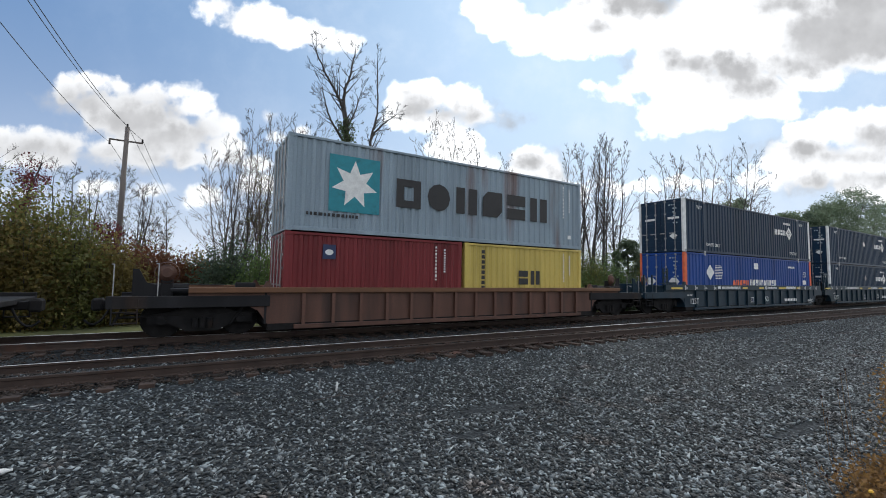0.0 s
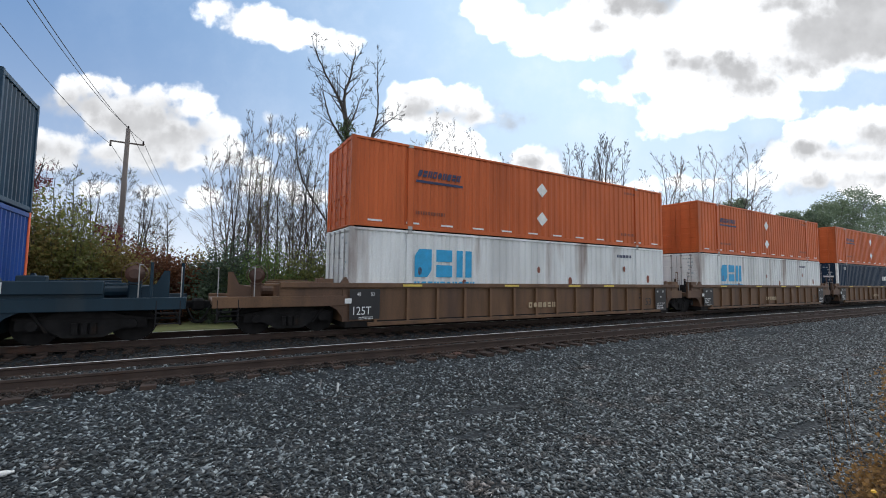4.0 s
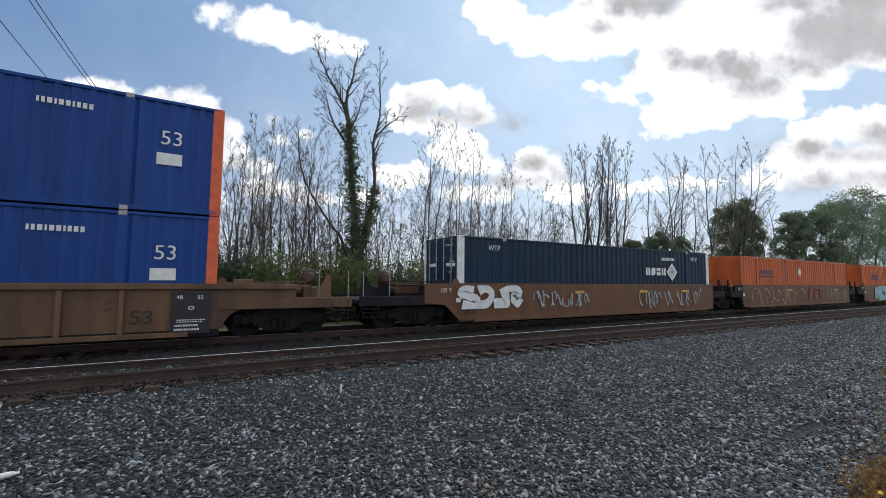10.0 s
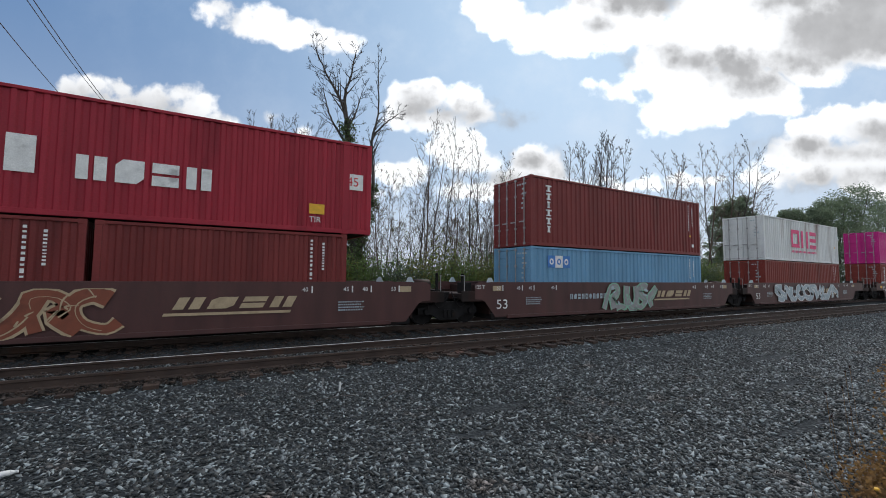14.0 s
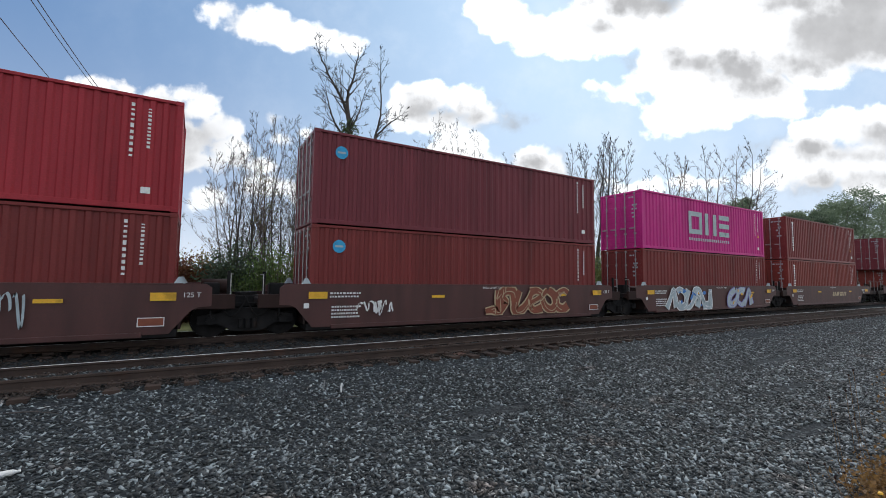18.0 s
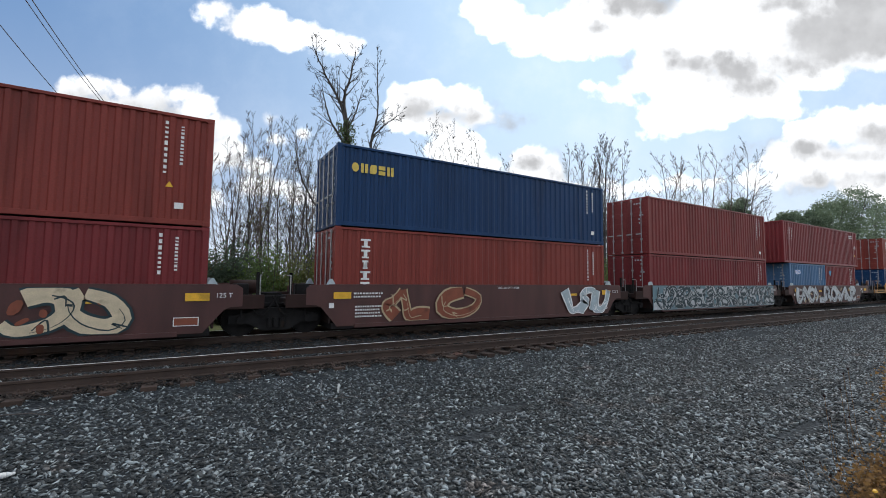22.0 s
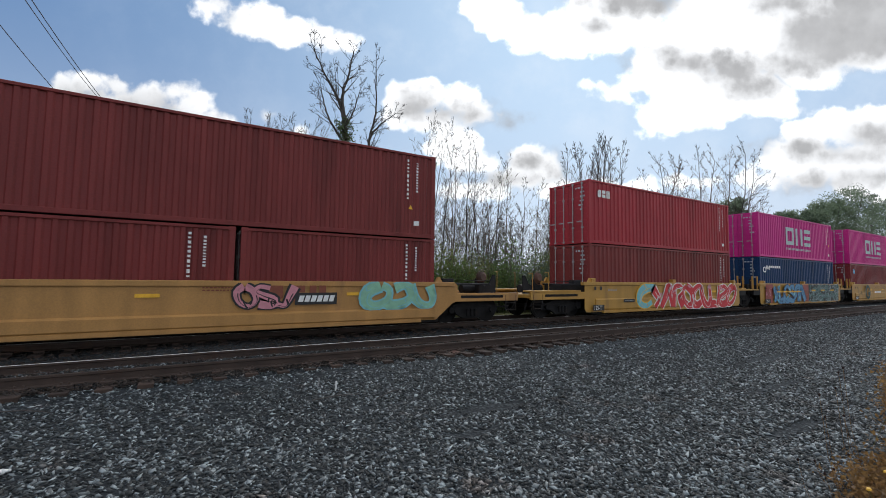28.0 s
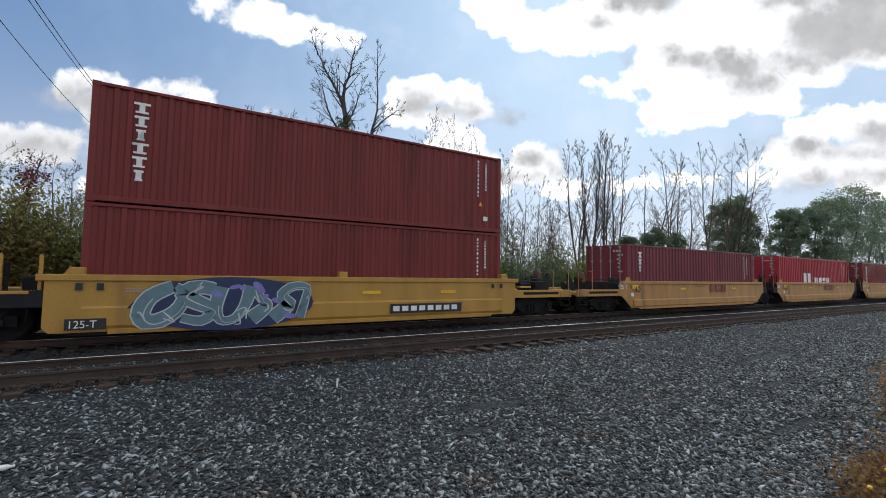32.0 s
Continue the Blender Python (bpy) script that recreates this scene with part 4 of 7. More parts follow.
def marks_column(letters=6, ink="white", dot=False):
    def f(c, L, h, y):
        def build(bm):
            for k in range(letters):
                z = h * 0.88 - 0.34 * k
                if z > 0.2:
                    wide = (0.34, 0.3, 0.2)[k % 3]
                    tile(bm, -L / 2 + 0.99 - wide / 2, -L / 2 + 0.99 + wide / 2, z - 0.06, z, y)
                    tile(bm, -L / 2 + 0.93, -L / 2 + 1.05, z - 0.22, z - 0.06, y)
                    tile(bm, -L / 2 + 0.99 - wide * 0.4, -L / 2 + 0.99 + wide * 0.4, z - 0.27, z - 0.22, y)
        part("mark", shaped(("column", letters, L, h, y), build, MARK[ink]), c)
        disc(c, L / 2 - 0.95, h * 0.35, 0.1, "yellow", y, 3, turn=1.5708)
    return f


def marks_45(c, L, h, y):
    write(c, "45", 6.25, 1.45, 0.3, "white", y)
    disc(c, 6.4, 0.9, 0.1, "yellow", y, 3, turn=1.5708)
    code_bars(c, 5.2, h * 0.8, 1.0, 0.3, "white", y, 2)
    for k in range(3):
        code_bars(c, -L / 2 + 0.7 + k * 0.3, h * 0.5, 0.14, 1.0, "white", y, 1, True)


def marks_dot(c, L, h, y):
    disc(c, -L / 2 + 0.85, h * 0.78, 0.2, "cyan", y, 24)
    plate(c, -L / 2 + 0.72, -L / 2 + 0.98, h * 0.78 - 0.03, h * 0.78 + 0.03, "pale", y - 0.001, "mark")


def marks_panel(x0, x1, z0, z1, n=3):
    def f(c, L, h, y):
        w = (x1 - x0) / n
        for k in range(n):
            plate(c, x0 + k * w, x0 + (k + 1) * w, z0, z1, ("blue", "white", "blue")[k % 3], y, "panel")
            disc(c, x0 + (k + 0.5) * w, (z0 + z1) / 2, 0.12, ("white", "blue", "white")[k % 3], y - 0.001, 12, 1.1, 0.5)
    return f


def marks_word(x, z, w, hh, n, ink="white", first=None):
    def f(c, L, h, y):
        if first:
            blocks(c, x, z, w * 0.28, hh, 2, first, y)
            blocks(c, x + w * 0.3, z, w * 0.7, hh, n, ink, y)
        else:
            blocks(c, x, z, w, hh, n, ink, y)
    return f


def marks_flag(c, L, h, y):
    for k in range(3):
        plate(c, -2.4, -1.8, 1.75 + k * 0.12, 1.82 + k * 0.12, "white", y, "stripe", -0.03)
    blocks(c, -1.7, 1.75, 0.95, 0.28, 3, "white", y, 0.05)
    blocks(c, -0.7, 1.77, 0.5, 0.12, 4, "white", y)


def marks_20(c, L, h, y):
    plate(c, -L / 2 + 1.1, -L / 2 + 1.5, h * 0.7, h * 0.87, "navy", y, "panel")
    disc(c, -L / 2 + 1.3, h * 0.78, 0.13, "white", y - 0.001, 10, 0.7)


def marks_mono(c, L, h, y):
    for k in range(9):
        plate(c, -L / 2 + 0.75, -L / 2 + 0.9, h * 0.86 - k * 0.19, h * 0.86 - k * 0.19 + 0.13, "black", y, "mark")
    blocks(c, -0.5, h * 0.42, 1.25, 0.55, 2, "black", y, label="bold black block mark")
    blocks(c, -0.4, h * 0.42 - 0.45, 1.05, 0.3, 2, "black", y)


def marks_round(c, L, h, y):
    disc(c, -L / 2 + 1.3, 1.35, 0.42, "rose", y, 20, 0.9)
    disc(c, -L / 2 + 1.2, 1.3, 0.3, "green", y - 0.001, 14, 0.6)
    blocks(c, -L / 2 + 2.0, 1.05, 2.0, 0.42, 3, "white", y)


def marks_crest(c, L, h, y):
    disc(c, -5.5, h * 0.72, 0.24, "white", y, 18, 0.8, 0.6)
    for k in range(4):
        plate(c, -5.3 + k * 0.14, -5.2 + k * 0.14, h * 0.74 - k * 0.02, h * 0.82 - k * 0.04, "white", y, "mark", 0.08)
    blocks(c, -4.85, h * 0.76, 1.7, 0.16, 6, "white", y)


def marks_cap(c, L, h, y):
    blocks(c, -L / 2 + 0.6, h * 0.74, 0.9, 0.34, 3, "white", y)


# ---- painted scrawls on the wagons: overlapping rounded shapes ----
STROKES = [
    [(0.38, 0.34), (0.1, 0.48), (-0.3, 0.3), (-0.42, 0.0), (-0.3, -0.32), (0.1, -0.46), (0.4, -0.28)],
    [(0.4, 0.38), (0.0, 0.46), (-0.34, 0.24), (0.0, 0.02), (0.36, -0.18), (0.05, -0.46), (-0.42, -0.36)],
    [(-0.36, 0.48), (-0.34, 0.0), (-0.3, -0.44), (0.05, -0.4), (0.44, -0.44)],
    [(-0.4, 0.46), (-0.38, -0.1), (-0.16, -0.46), (0.18, -0.42), (0.36, -0.05), (0.38, 0.48)],
    [(-0.42, -0.46), (-0.2, 0.05), (0.02, 0.46), (0.2, 0.02), (0.44, -0.48)],
    [(-0.38, -0.48), (-0.36, 0.1), (-0.28, 0.44), (0.16, 0.46), (0.38, 0.2), (0.12, -0.02), (0.1, -0.1), (0.42, -0.48)],
    [(0.0, 0.47), (-0.38, 0.2), (-0.36, -0.25), (0.0, -0.46), (0.38, -0.2), (0.36, 0.25), (0.05, 0.46)],
    [(-0.44, 0.42), (-0.1, 0.1), (0.14, -0.1), (-0.1, -0.46)]]


def smooth_path(pts, n=18):
    """A rounded line through the points."""
    out = []
    k = len(pts) - 1
    for i in range(n + 1):
        t = min(i / n * k, k - 1e-6)
        a = int(t)
        f = t - a
        p0, p1, p2, p3 = (Vector(pts[max(a - 1, 0)]), Vector(pts[a]), Vector(pts[a + 1]), Vector(pts[min(a + 2, k)]))
        out.append(0.5 * (2 * p1 + (p2 - p0) * f + (2 * p0 - 5 * p1 + 4 * p2 - p3) * f * f + (3 * p1 - p0 - 3 * p2 + p3) * f ** 3))
    return out


def ribbon(bm, pts, width, y, z0, z1, swell=0.4, phase=0.0):
    prev = None
    n = len(pts) - 1
    for i, q in enumerate(pts):
        d = (pts[min(i + 1, n)] - pts[max(i - 1, 0)])
        d = d.normalized() if d.length > 1e-6 else Vector((1, 0))
        w = width * (1 + swell * math.sin(phase + 4.5 * i / n)) / 2
        s = Vector((-d.y, d.x)) * w
        pair = [bm.verts.new((c.x, y, min(max(c.y, z0), z1))) for c in (q + s, q - s)]
        if prev:
            bm.faces.new((prev[0], pair[0], pair[1], prev[1]))
        prev = pair


def scrawl(car, x0, x1, z0, z1, seed, fill, line, glow=None, count=None, y=-1.475, rim=0.11):
    """Fat rounded strokes with an outline, thin inner lines and blots of another colour."""
    rng = random.Random(seed)
    width, height = x1 - x0, z1 - z0
    count = count or max(2, round(width / (height * 0.75)))
    p = width / count
    strokes = []
    order = list(range(len(STROKES)))
    for i in range(count):
        if i % len(order) == 0:
            rng.shuffle(order)
        base = STROKES[order[i % len(order)]]
        cx, cz = x0 + (i + 0.5) * p, (z0 + z1) / 2
        tilt = rng.uniform(-0.5, 0.5)
        flip = rng.choice((-1, 1))
        pts = [Vector((cx + (flip * a + b * tilt) * p * 1.2, cz + b * height * 0.82)) for a, b in base]
        strokes.append((smooth_path(pts), i, rng.uniform(0, 6.28)))
    fat = min(p * 0.36, height * 0.30)

    def edge(bm):
        for pts, i, ph in strokes:
            ribbon(bm, pts, fat + rim, y - 0.0006 * (i % 3), z0 - 0.02, z1 + 0.02, 0.28, ph)

    def body(bm):
        for pts, i, ph in strokes:
            ribbon(bm, pts, fat, y - 0.003 - 0.0006 * (i % 3), z0, z1, 0.32, ph)

    def thin(bm):
        r2 = random.Random(seed + 1)
        for pts, i, ph in strokes:
            off = Vector((fat * 0.2, -fat * 0.18))
            ribbon(bm, [q + off for q in pts[3:15]], 0.022, y - 0.0065, z0, z1, 0.5, ph)
            for _ in range(2):
                q = pts[r2.randrange(2, 16)]
                ribbon(bm, smooth_path([q + Vector((r2.uniform(-0.2, 0.2) * p, r2.uniform(-0.2, 0.2) * height)) for _ in range(3)], 7), 0.03, y - 0.007, z0, z1)

    def blots(bm):
        r2 = random.Random(seed + 2)
        for i in range(count * 2):
            cx, cz = x0 + r2.random() * width, z0 + height * (0.12 + 0.76 * r2.random())
            rx, rz, turn = r2.uniform(0.06, 0.2), r2.uniform(0.05, 0.11), r2.uniform(-0.7, 0.7)
            v = []
            for k in range(12):
                a = 6.28319 * k / 12
                q = 1 + 0.25 * math.sin(2 * a + i)
                ex, ez = rx * q * math.cos(a), rz * q * math.sin(a)
                v.append(bm.verts.new((cx + ex * math.cos(turn) - ez * math.sin(turn), y - 0.0018 - 0.0068 * (i % 2), cz + ex * math.sin(turn) + ez * math.cos(turn))))
            bm.faces.new(v)
    g = tagged(part("spray_paint", shaped(("spray0", car.name, seed), edge, MARK[line]), car), "spray-painted rounded strokes", kind="stuff")
    tagged(part("paint_fill", shaped(("spray1", car.name, seed), body, MARK[fill]), g), kind="stuff")
    tagged(part("paint_line", shaped(("spray2", car.name, seed), thin, MARK[line]), g), kind="stuff")
    if glow:
        tagged(part("paint_accent", shaped(("spray3", car.name, seed), blots, MARK[glow]), g), kind="stuff")


def tag_lines(car, x0, x1, z0, z1, seed, ink="white", count=9, y=-1.476, thick=0.045):
    """Thin scrawled strokes."""
    rng = random.Random(seed)

    def build(bm):
        for i in range(count):
            a = x0 + (x1 - x0) * (i + rng.uniform(0.1, 0.9)) / count
            zc, r = (z0 + z1) / 2 + rng.uniform(-0.1, 0.1) * (z1 - z0), (z1 - z0) * rng.uniform(0.25, 0.5)
            wx = (x1 - x0) / count * rng.uniform(0.4, 0.9)
            a0, sweep = rng.uniform(0, 6.28), rng.uniform(2.0, 5.0)
            n = 12
            prev = None
            for k in range(n + 1):
                t = a0 + sweep * k / n
                px, pz = a + wx * math.cos(t), zc + r * math.sin(t * (1 + (i % 2)))
                yy = y - 0.0012 * i
                q = (bm.verts.new((px - thick / 2, yy, pz - thick / 2)), bm.verts.new((px + thick / 2, yy, pz + thick / 2)))
                if prev:
                    bm.faces.new((prev[0], q[0], q[1], prev[1]))
                prev = q
    tagged(part("spray_paint", shaped(("tag", car.name, seed), build, MARK[ink]), car), "thin spray-painted scrawl", kind="stuff")


# ---- the train: well wagons ----
def truck(car, x):
    """A two-axle bogie with side frames, springs and wheels."""
    def frame_side(bm, s):
        y0, y1 = sorted((s * 1.0, s * 1.12))
        bm_prism(bm, [(-1.2, 0.36), (-0.72, 0.36), (-0.36, 0.16), (0.36, 0.16), (0.72, 0.36), (1.2, 0.36), (1.2, 0.58), (0.72, 0.66), (0.4, 0.78), (-0.4, 0.78), (-0.72, 0.66), (-1.2, 0.58)], y0, y1)
        for k in (-0.17, 0.0, 0.17):
            bm_rod(bm, (k, s * 1.14, 0.24), (k, s * 1.14, 0.5), 0.07, 8)
        for k in (-0.9, 0.9):
            bm_rod(bm, (k, s * 1.08, 0.46), (k, s * 1.22, 0.46), 0.11, 10)
    t = part("truck", shaped("truck_bolster", lambda bm: [bm_box(bm, -0.2, 0.2, -1.1, 1.1, 0.42, 0.74, 0.02), bm_rod(bm, (0, 0, 0.7), (0, 0, 0.86), 0.3, 12), bm_box(bm, -1.0, 1.0, -0.05, 0.05, 0.4, 0.5)], DARK), car, "", pose(x, 0, 0))
    for s in (-1, 1):
        part("side_frame", shaped(("side_frame", s), lambda bm: frame_side(bm, s), DARK), t)
        for k in (-0.9, 0.9):
            def wheel(bm):
                bm_rod(bm, (0, s * 0.70, 0.455), (0, s * 0.83, 0.455), 0.457, 28)
                bm_rod(bm, (0, s * 0.66, 0.455), (0, s * 0.70, 0.455), 0.485, 28)
                bm_rod(bm, (0, s * 0.83, 0.455), (0, s * 0.84, 0.455), 0.38, 20)
                bm_rod(bm, (0, 0.0, 0.455), (0, s * 1.0, 0.455), 0.09, 10)
            w = part("wheel", shaped(("wheel", s), wheel, DARK), t, "", pose(k, 0, 0))
            if s < 0:
                part("tread", shaped(("tread", s), lambda bm: bmesh.ops.create_cone(bm, cap_ends=False, segments=28, radius1=0.459, radius2=0.459, depth=0.11, matrix=pose(0, s * 0.765, 0.455, 90)), TREAD), w, "worn bright wheel tread")


def well_car(x, inner, colour, kind, label, left="joint", right="joint", dark_ends=False, height=1.47):
    """One unit of a well wagon. inner: length of its load bay. The ends are joints (a bogie shared with the next unit) or free ends with a coupler."""
    mt = WELL[colour]
    end_mt = WELL["soot"] if dark_ends or colour == "gold" else (WELL["sootbrown"] if colour == "oxide" else mt)
    half = inner / 2 + 0.1
    car = empty("well_car", pose(x, TRACK_Y, 0), label, "freight wagon", "well wagons of the train")
    TRAIN.append((car, x, TRACK_Y, 0.0))
    zb, zt = 0.2, height
    ext = {"joint": 1.3, "free": 3.55}
    e0, e1 = half + ext[left], half + ext[right]
    ytop = 1.42
    for s in (-1, 1):
        yskin = ytop - 0.06 if kind == "ribbed" else ytop
        y0, y1 = sorted((s * yskin, s * (yskin - 0.03)))
        arch = 0.7
        if kind == "ribbed":
            xa, xb = {"free": 1.9, "joint": 0.95}[left], {"free": 1.9, "joint": 0.95}[right]
            bow = ((-0.06, zb), (0.08, 0.42), (0.24, 0.66), (0.5, 0.8), (0.95, 0.86))
            main = [(half + dx, z) for dx, z in bow] + [(half + xb, 0.86), (half + xb, zt), (-half - xa, zt), (-half - xa, 0.86)] + [(-half - dx, z) for dx, z in bow[::-1]]
            if xb < 1:
                main.pop(5)
            if xa < 1:
                main.pop(-6)
        elif colour == "ochre":
            main = [(-half - 0.02, zb + 0.25), (-half + 0.12, zb), (half - 0.02, zb), (half - 0.02, zt), (-half - 0.02, zt)]
            if left == "free":
                main[0:1] = [(-half - 1.3, 0.84), (-half - 0.5, 0.76)]
                main[-1] = (-half - 1.3, zt)
            if right == "free":
                main[-2:-1] = [(half + 0.5, 0.76), (half + 1.3, 0.84), (half + 1.45, 1.1), (half + 1.3, zt)]
                main[main.index((half - 0.02, zb))] = (half - 0.1, zb)
        elif kind == "boxed":
            main = [(-half - 0.46, zb + 0.14), (-half - 0.34, zb), (half + 0.34, zb), (half + 0.46, zb + 0.14), (half + 0.46, zt - 0.1), (half + 0.36, zt), (-half - 0.36, zt), (-half - 0.46, zt - 0.1)]
        elif colour == "oxide":
            xa, xb = {"free": 2.1, "joint": 0.75}[left], {"free": 2.1, "joint": 0.75}[right]
            main = [(-half - xa, 0.86), (-half - 0.45, 0.84), (-half - 0.3, 0.76), (-half + 0.16, zb), (half - 0.16, zb), (half + 0.3, 0.76), (half + 0.45, 0.84), (half + xb, 0.86), (half + xb, zt - 0.1), (half + xb - 0.15, zt), (-half - xa + 0.15, zt), (-half - xa, zt - 0.1)]
        else:
            main = [(-half - 0.75, 0.8), (-half - 0.55, 0.74), (-half + 0.12, zb), (half - 0.12, zb), (half + 0.55, 0.74), (half + 0.75, 0.8), (half + 0.75, zt - 0.12), (half + 0.6, zt), (-half - 0.6, zt), (-half - 0.75, zt - 0.12)]
        part("side_sill", shaped(("side_sill", inner, s, height, kind, left, right), lambda bm: bm_prism(bm, main, y0, y1), mt), car)
        if colour == "ochre" and left == "joint":
            part("end_gusset", shaped(("end_gusset", inner, s), lambda bm: bm_prism(bm, [(-half - 0.024, zb + 0.3), (-half - 0.024, zt), (-half - 0.95, zt), (-half - 0.95, 0.95), (-half - 0.6, 0.9)], y0, y1), end_mt), car, "sooty black end gusset")

        if colour == "ochre" and right == "joint":
            def rungs(bm):
                for dx in (0.2, 0.68):
                    bm_box(bm, half + dx - 0.025, half + dx + 0.025, s * 1.38 - 0.025, s * 1.38 + 0.025, 0.42, 1.46, 0.006)
                for zz in (0.46, 0.78, 1.1, 1.42):
                    bm_rod(bm, (half + 0.2, s * 1.38, zz), (half + 0.68, s * 1.38, zz), 0.018, 6)
                bm_box(bm, half + 0.02, half + 0.2, s * 1.36 - 0.02, s * 1.36 + 0.02, 0.5, 1.46, 0.006)
            part("ladder", shaped(("end_ladder", inner, s), rungs, DARK), car)
        lo = sorted((s * (ytop + 0.05), s * (ytop - 0.12)))
        part("bottom_chord", shaped(("bottom_chord", inner, s), lambda bm: bm_box(bm, -half + arch, half - arch, lo[0], lo[1], zb - 0.06, zb + 0.06, 0.01), mt), car)
        if kind != "smooth":
            deep = 0.3 if colour == "slate" else 0.15
            part("top_chord", shaped(("top_chord", inner, s, height, deep, left, right), lambda bm: bm_box(bm, -half - (xa if kind == "ribbed" else 0.6), half + (xb if kind == "ribbed" else 0.6), lo[0], lo[1], zt - deep, zt, 0.015), mt if colour != "rusty" else WELL["ochre"]), car)
        else:
            part("top_chord", shaped(("top_chord_s", inner, s, height), lambda bm: bm_box(bm, -half - 0.1, half + 0.1, *sorted((s * (ytop + 0.004), s * (ytop - 0.1))), zt - 0.03, zt + 0.012, 0.008), mt), car)
        if kind == "ribbed":
            n = 14
            rib = shaped(("rib", s, height), lambda bm: [bm_box(bm, -0.02, 0.02, *sorted((s * (ytop - 0.065), s * (ytop + 0.02))), zb + 0.06, zt - 0.16), bm_box(bm, -0.05, 0.05, *sorted((s * (ytop + 0.018), s * (ytop + 0.03))), zb + 0.06, zt - 0.16)], mt)
            for k in range(n):
                part("rib", rib, car, "", pose(-half + 0.95 + (2 * half - 1.9) * k / (n - 1), 0, 0))
        if kind == "ledge":
            part("ledge", shaped(("ledge", inner, s), lambda bm: bm_prism_x(bm, -half + 0.2, half - 0.2, [(s * (ytop - 0.01), 0.62), (s * (ytop + 0.07), 0.56), (s * (ytop + 0.07), 0.3), (s * (ytop - 0.01), 0.2)]), mt), car)
        if kind == "boxed":
            part("ledge", shaped(("ledge_b", inner, s), lambda bm: bm_prism_x(bm, -half + 0.2, half - 0.2, [(s * (ytop - 0.01), 0.8), (s * (ytop + 0.05), 0.74), (s * (ytop + 0.05), 0.34), (s * (ytop - 0.01), 0.24)]), mt), car)
    part("well_floor", shaped(("well_floor", inner), lambda bm: [bm_box(bm, -half + 0.1, half - 0.1, -1.38, -1.1, 0.12, 0.3), bm_box(bm, -half + 0.1, half - 0.1, 1.1, 1.38, 0.12, 0.3), *[bm_box(bm, k * half * 0.4 - 0.15, k * half * 0.4 + 0.15, -1.38, 1.38, 0.14, 0.3) for k in range(-2, 3)], bm_box(bm, -half, -half + 0.35, -1.38, 1.38, 0.12, 0.3), bm_box(bm, half - 0.35, half, -1.38, 1.38, 0.12, 0.3)], DARK), car)
    for sx, e, kind_end in ((-1, e0, left), (1, e1, right)):
        a, b = sorted((sx * (half - 0.05), sx * e))
        joint = kind_end == "joint"
        ztop = 1.16 if joint else 1.08
        zlow = 0.84
        deck_mt = mt if (not joint and colour in ("gold", "tan")) else end_mt
        part("end_platform", shaped(("deck", inner, sx, kind_end), lambda bm: [bm_box(bm, a, b, -1.3, 1.3, zlow, ztop - 0.1, 0.02), bm_box(bm, a, b, -1.412, -1.3, zlow - 0.06, ztop, 0.012), bm_box(bm, a, b, 1.3, 1.412, zlow - 0.06, ztop, 0.012)], deck_mt), car)
        if colour in ("gold", "tan") and not joint:
            for s in (-1, 1):
                part("deck_slot", shaped(("deck_slot", inner, sx, s), lambda bm: bm_box(bm, *sorted((sx * (half + 0.9), sx * (e - 0.75))), *sorted((s * 1.416, s * 1.3)), 0.9, 1.0, 0.004), DARK), car)
        if colour == "gold":
            for s in (-1, 1):
                part("deck_plate", shaped(("deck_plate", inner, sx, s), lambda bm: bm_box(bm, *sorted((sx * (half + 0.7), sx * (e - 0.02))), *sorted((s * 1.43, s * 0.9)), ztop, ztop + 0.07, 0.01), mt), car)
        if colour == "slate" or (joint and colour in ("gold", "tan")):
            for k, dx in enumerate((0.1, 0.75)):
                part("stake", shaped(("stake", inner, sx, kind_end, dx, colour), lambda bm: bm_box(bm, sx * (e - dx) - 0.035, sx * (e - dx) + 0.035, -1.34, -1.27, ztop, 1.95, 0.012), mt if colour != "tan" else end_mt), car)
        if joint and sx > 0:
            part("air_tank", shaped(("tank", inner, colour), lambda bm: bm_rod(bm, (half + 0.5, -0.35, 1.36), (half + 1.25, -0.35, 1.36), 0.2, 14), mt if colour == "gold" else end_mt, True), car)
        part("bulkhead", shaped(("bulk", inner, sx, height), lambda bm: [bm_box(bm, sx * (half + 0.06) - 0.03, sx * (half + 0.06) + 0.03, -1.38, 1.38, 0.3, height - 0.12)], end_mt), car)
        # grab irons on the near side
        for dx, top in ((0.12, 1.84), (1.0, 1.88)) if not joint else ((0.12, 1.7),):
            xx = sx * (e - dx)
            part("grab_iron", shaped(("grab_iron", inner, sx, kind_end, dx), lambda bm: [bm_rod(bm, (xx, -1.36, 1.0), (xx, -1.36, top), 0.014, 6), bm_rod(bm, (xx, -1.36, top), (xx + sx * 0.06, -1.2, top), 0.014, 6)], mt if colour in ("gold", "tan") else STEEL), car)
        if not joint:
            # a low walkway rail and pads on the platform
            part("walkway", shaped(("walkway", inner, sx), lambda bm: [bm_box(bm, *sorted((sx * (half + 0.2), sx * (half + 2.3))), -1.3, -0.75, height - 0.1, height - 0.04, 0.01), bm_box(bm, *sorted((sx * (half + 0.3), sx * (half + 0.8))), -1.1, -0.8, height - 0.05, height + 0.12, 0.02), bm_rod(bm, (sx * (half + 1.1), -1.28, height + 0.06), (sx * (half + 2.2), -1.28, height + 0.06), 0.014, 6)], end_mt), car)
        if sx < 0 and colour == "slate":
            # a braced bracket beside the load
            def bracket(bm):
                xx = -half - (1.0 if joint else 1.6)
